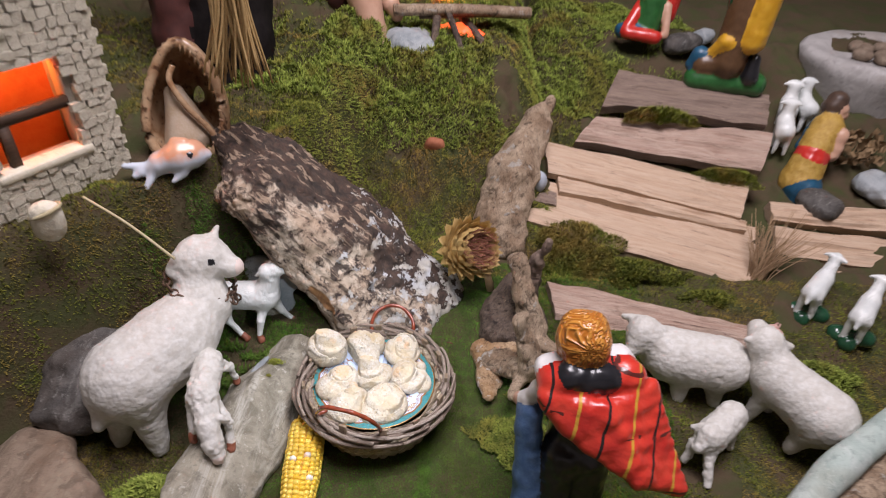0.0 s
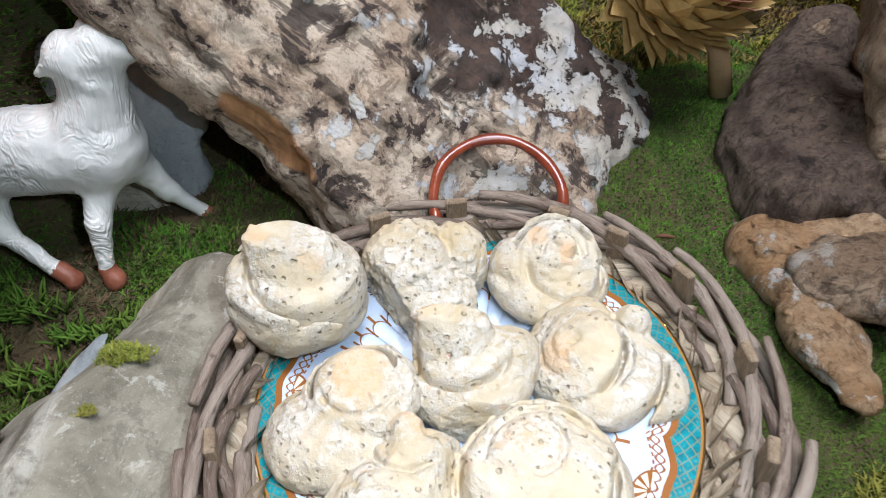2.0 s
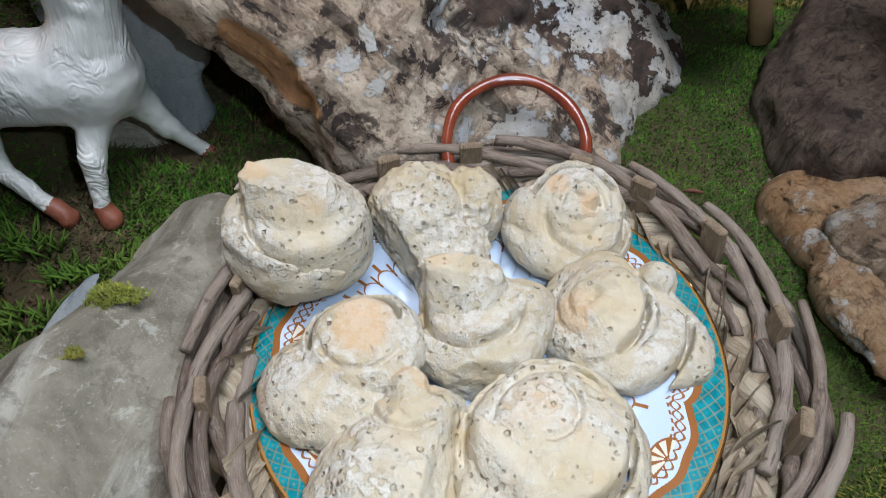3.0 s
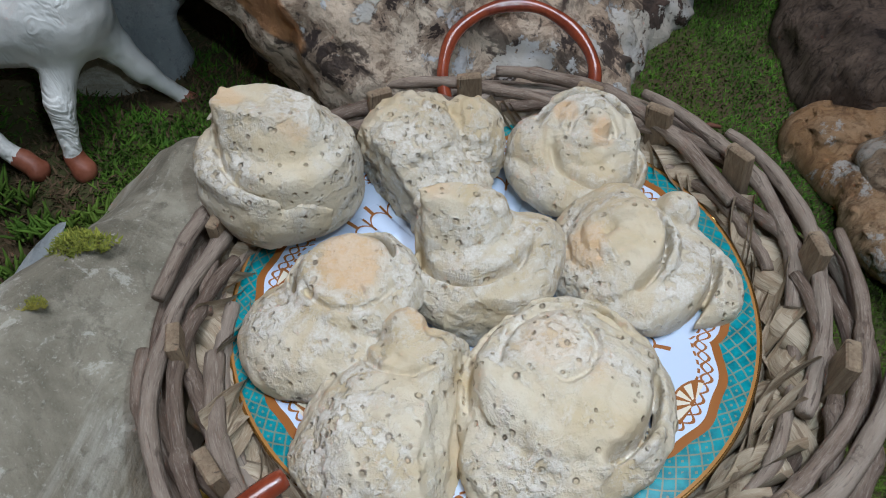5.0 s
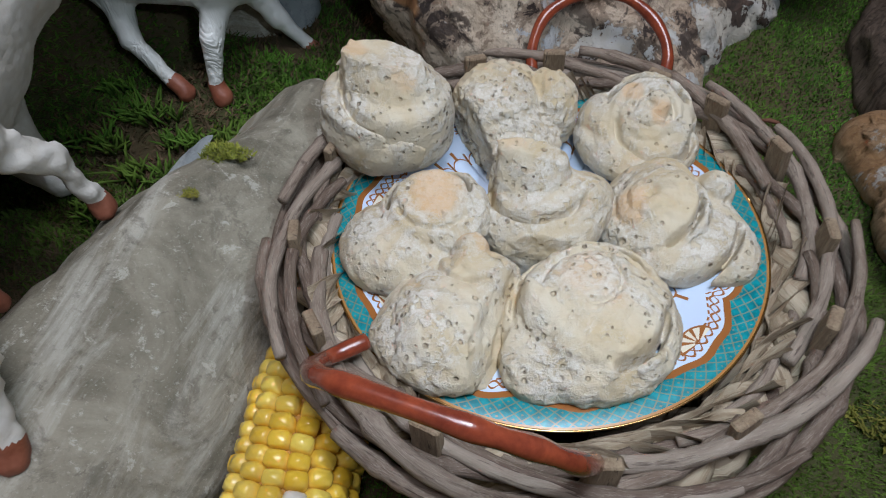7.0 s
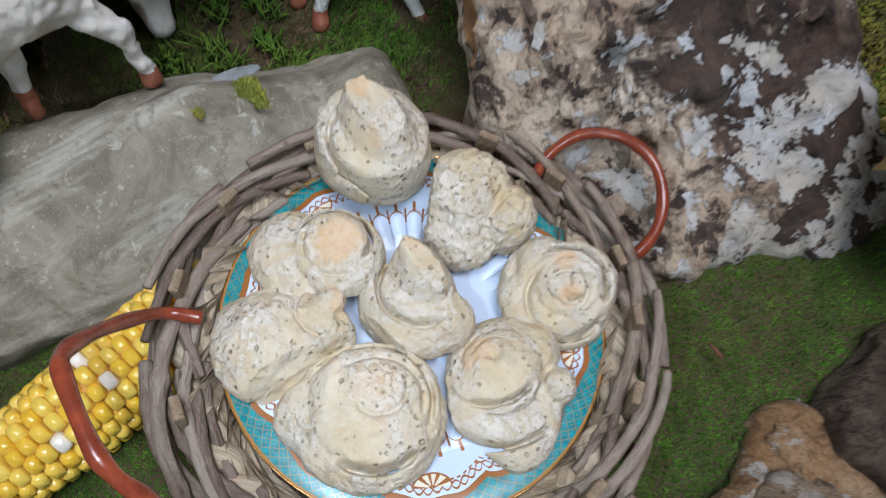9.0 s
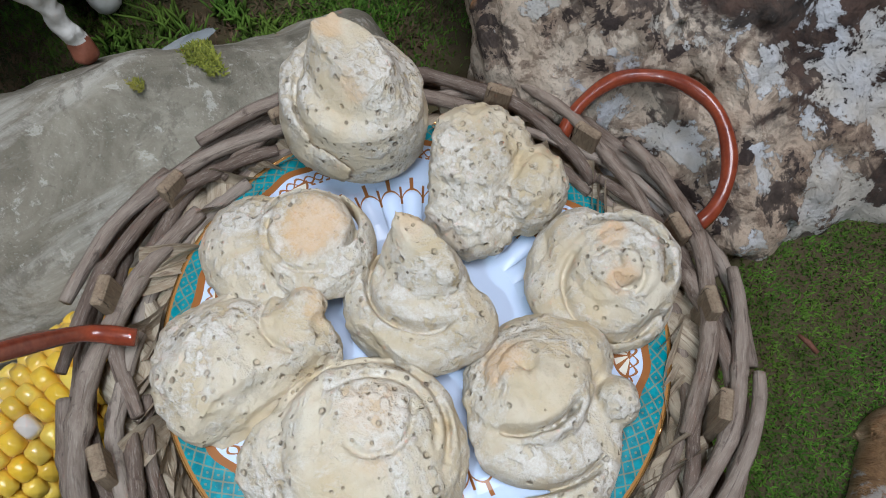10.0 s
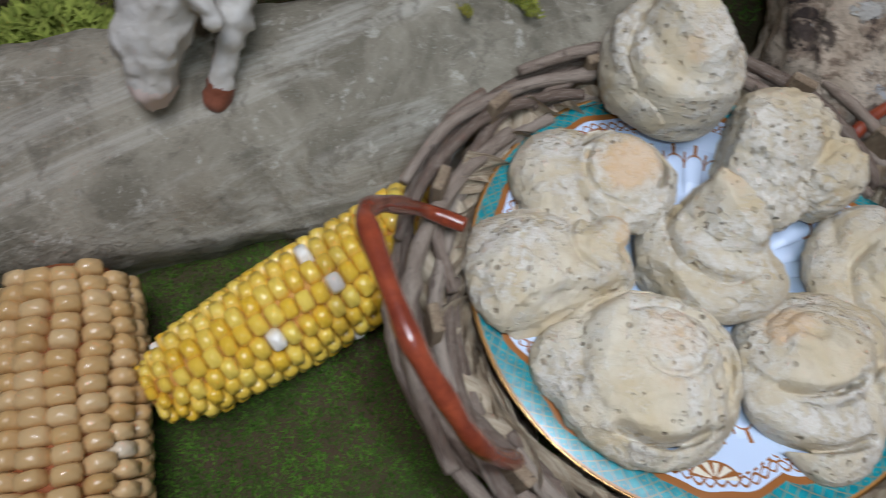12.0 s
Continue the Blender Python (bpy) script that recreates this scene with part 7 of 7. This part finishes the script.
def build_right_bits():
    GREENISH = make_stone("pale_green_paint", (0.34, 0.42, 0.38), (0.44, 0.52, 0.47), (0.55, 0.60, 0.56))
    pts = spline([(0.560, -0.262, 0.105), (0.640, -0.180, 0.118), (0.730, -0.112, 0.122), (0.860, -0.030, 0.122), (1.01, 0.04, 0.12)], 14)
    rail = put("curved_rail", tubes("curved_rail", [(pts, 0.024 + 0.0012 * np.sin(np.arange(len(pts)) * 0.37))], 14), GREENISH, label="thick pale green weathered rail at the edge", category="rail")
    put("rail_bark", tubes("rail_bark", [(pts + np.array([0.02, -0.035, -0.03]), 0.024)], 10), DRIFT, rail, "brown underside")
    for k, (x, y) in enumerate(((0.63, -0.19), (0.86, -0.03))):
        put("rail_post", tubes("rail_post", [([(x, y, -0.03), (x, y, 0.10)], [0.016, 0.014])]), DRIFT, rail)
    dry = plain("dry_grass", (0.28, 0.17, 0.09), (0.44, 0.30, 0.17), 0.8, 150)
    t = thing("grass_tuft", (0.755, 0.345, 0.05), "tuft of tall dry brown grass beside the planks", "grass")
    r = np.random.default_rng(31)
    for k in range(90):
        a, b = r.uniform(0, 2 * np.pi), r.uniform(0, 0.018)
        x0, y0 = b * np.cos(a), b * np.sin(a)
        lx, ly = r.uniform(-0.03, 0.13), r.uniform(-0.01, 0.10)
        pts = spline([(x0, y0, 0), (x0 + 0.25 * lx, y0 + 0.25 * ly, 0.06), (x0 + lx, y0 + ly, 0.10 + r.uniform(-0.02, 0.05))], 5)
        put("blade", tubes("blade", [(pts, np.linspace(0.0013, 0.0005, len(pts)))], 4), dry, t)
    egg = lump("pebble", (0.020, 0.018, 0.026), 0.003, 0.03, 0.8, 2.0, 51)
    egg.transform(pose(0.303, 0.525, 0.178, 0, 0, 0))
    put("pebble", egg, plain("blue_grey", (0.36, 0.40, 0.45), (0.44, 0.48, 0.53), 0.5), label="egg-shaped blue-grey pebble on a small block", category="stone")
    plank("block", [(0.288, 0.492, 0.150), (0.345, 0.482, 0.146), (0.348, 0.525, 0.156), (0.288, 0.530, 0.160)], 0.02, PLANK_OLD, "small brown wooden block under the pebble", 33, 0.002)
    # stone trough with brown pebbles
    a = np.linspace(0, 2 * np.pi, 40, endpoint=False)
    prof = [(0.150, 0.0), (0.165, 0.06), (0.172, 0.12), (0.178, 0.150), (0.165, 0.158), (0.125, 0.155), (0.105, 0.138), (0.0, 0.134)]
    v = np.concatenate([np.stack([p * 1.25 * np.cos(a), p * np.sin(a), z + 0 * a], -1) for p, z in prof])
    v += (0.006 * fbm(v, 18, 3, 6))[:, None] * np.array([1, 1, 0.6])
    f = np.concatenate([np.stack([i * 40 + np.arange(40), i * 40 + (np.arange(40) + 1) % 40, (i + 1) * 40 + (np.arange(40) + 1) % 40, (i + 1) * 40 + np.arange(40)], -1) for i in range(len(prof) - 1)])
    me = mesh_of("stone_trough", v, f)
    trough = put("stone_trough", me, make_stone("trough_stone", (0.36, 0.34, 0.32), (0.46, 0.44, 0.42), (0.52, 0.50, 0.48)), label="pale grey stone trough", category="trough")
    trough.matrix_basis = pose(1.235, 0.985, 0.215, 0, 0, 15)
    for k in range(14):
        x, y = r.uniform(-0.09, 0.09), r.uniform(-0.065, 0.065)
        me = lump("pebble", (0.026, 0.020, 0.016), 0.005, 0.06, 0.8, 2.2, 60 + k)
        ob = put("pebble", me, BROWN_STONE, label="brown pebble in the stone trough", category="stone", group="pebbles in the trough")
        ob.matrix_basis = pose(1.235 + x, 0.985 + y, 0.366, 0, 0, 40 * k)
    # dry shrub by the trough
    bush = thing("dry_shrub", (1.05, 0.70, 0.19), "crinkled dry brown shrub beside the trough", "shrub")
    leaf_paint = plain("crisp_leaf", (0.18, 0.11, 0.05), (0.30, 0.20, 0.10), 0.8)
    bm = bmesh.new()
    vs = [bm.verts.new(p) for p in ((-0.008, 0, 0), (0.008, 0, 0.002), (0.007, 0.014, 0.006), (-0.007, 0.015, 0.001))]
    bm.faces.new(vs)
    lm = bpy.data.meshes.new("leaf")
    bm.to_mesh(lm)
    bm.free()
    lm.materials.append(leaf_paint)
    for k in range(170):
        d = r.normal(0, 1, 3)
        d /= np.linalg.norm(d)
        p = d * np.array([0.085, 0.05, 0.05]) * r.uniform(0.5, 1.0) + np.array([0.02, 0.0, 0.03])
        ob = new("leaf", lm)
        ob.parent = bush
        ob.matrix_basis = Matrix.Translation(p) @ pose(0, 0, 0, r.uniform(0, 360), r.uniform(0, 360), r.uniform(0, 360))
    put("twigs", tubes("twigs", [([(0.02, 0, -0.03), (0.02 + 0.06 * math.cos(k), 0.03 * math.sin(k), 0.05)], [0.003, 0.001]) for k in range(9)], 5), leaf_paint, bush, kind="stuff")
    for x, y, z, s, m_ in ((0.95, 0.55, 0.15, 0.05, DARK_STONE), (1.12, 0.60, 0.17, 0.06, SLATE), (0.70, 0.99, 0.36, 0.05, DARK_STONE), (0.76, 1.02, 0.37, 0.035, SLATE), (1.05, 0.30, 0.06, 0.05, DARK_STONE)):
        me = lump("rock", (s, s * 0.8, s * 0.5), 0.006, 0.15, 0.9, 2.6, int(x * 100))
        me.transform(pose(x, y, z, 5, 5, x * 300))
        put("rock", me, m_, label="grey rock lying among the moss", category="stone")
    me = lump("flower", (0.02, 0.014, 0.03), 0.003, 0.35, 1.6, 2.0, 71)
    me.transform(pose(0.672, 0.105, 0.135))
    put("coral_piece", me, plain("pink_coral", (0.50, 0.28, 0.24), (0.62, 0.42, 0.36), 0.8, 200), label="pinkish knobbly coral piece behind the sheep", category="coral")


build_right_bits()


def build_fire():
    me = lump("boulder", (0.072, 0.060, 0.052), 0.005, 0.14, 0.9, 2.6, 81)
    me.transform(pose(0.002, 0.80, 0.355, 0, 5, 20))
    put("boulder", me, SLATE, label="grey boulder under the statue's foot", category="stone")
    t = thing("campfire", (0.11, 0.85, 0.37), "small campfire of charred sticks with red embers", "campfire")
    sticks = [((-0.16, -0.02, 0.075), (0.17, 0.04, 0.070), 0.014), ((-0.10, 0.0, 0.062), (0.16, 0.06, 0.060), 0.011), ((-0.06, -0.06, 0.01), (-0.055, 0.02, 0.08), 0.010), ((0.01, -0.09, 0.0), (-0.03, 0.0, 0.07), 0.008), ((0.06, -0.03, 0.01), (0.0, 0.05, 0.05), 0.009)]
    for p0, p1, rad in sticks:
        mid = tuple((np.array(p0) + np.array(p1)) / 2 + np.array([0, 0, 0.004]))
        put("stick", tubes("stick", [(spline([p0, mid, p1], 6), rad)], 7), DRIFT_DARK if rad < 0.012 else DRIFT, t)
    glow = bpy.data.materials.new("ember_glow")
    glow.use_nodes = True
    b = glow.node_tree.nodes["Principled BSDF"]
    b.inputs["Base Color"].default_value = (0.4, 0.03, 0.01, 1)
    b.inputs["Emission Color"].default_value = (1.0, 0.10, 0.02, 1)
    b.inputs["Emission Strength"].default_value = 1.5
    me = lump("ember", (0.05, 0.035, 0.018), 0.005, 0.3, 1.5, 2.0, 85)
    ob = put("ember", me, glow, t, "glowing red embers")
    ob.location = (0.0, 0.02, 0.02)


build_fire()


# ---- the hall that closes the place ----
WALL = plain("dim_brown_wall", (0.10, 0.075, 0.065), (0.14, 0.105, 0.09), 0.8, 3.0, 0.2)
PLASTER = plain("hall_plaster", (0.62, 0.58, 0.54), (0.68, 0.64, 0.60), 0.85, 2.0, 0.1)
TILE = plain("hall_floor_tile", (0.22, 0.19, 0.17), (0.28, 0.25, 0.22), 0.5, 2.0, 0.1)


def slab(name, c, s, material, label):
    bm = bmesh.new()
    bmesh.ops.create_cube(bm, size=1)
    bmesh.ops.scale(bm, vec=s, verts=bm.verts)
    bmesh.ops.translate(bm, vec=c, verts=bm.verts)
    me = bpy.data.meshes.new(name)
    bm.to_mesh(me)
    bm.free()
    put(name, me, material, label=label, category=name.split("_")[0], kind="structure")


slab("wall_north", (0, 2.65, 0.9), (7.0, 0.1, 3.8), WALL, "dim brown wall behind the landscape")
slab("wall_south", (0, -3.05, 0.9), (7.0, 0.1, 3.8), PLASTER, "plain plastered hall wall")
slab("wall_east", (3.45, -0.2, 0.9), (0.1, 5.6, 3.8), PLASTER, "plain plastered hall wall")
slab("wall_west", (-3.25, -0.2, 0.9), (0.1, 5.6, 3.8), PLASTER, "plain plastered hall wall")
slab("ceiling", (0.1, -0.2, 2.85), (6.8, 5.6, 0.1), PLASTER, "plain hall ceiling")
slab("floor", (0.1, -0.2, -0.95), (6.8, 5.6, 0.1), TILE, "plain tiled hall floor")
slab("backboard_trim", (1.55, 1.80, 0.20), (1.5, 1.0, 0.26), WALL, "dark brown wooden board behind the trough")
slab("trim", (0.1, -1.02, -0.47), (6.6, 0.04, 0.86), WALL, "wooden front of the stand under the landscape")
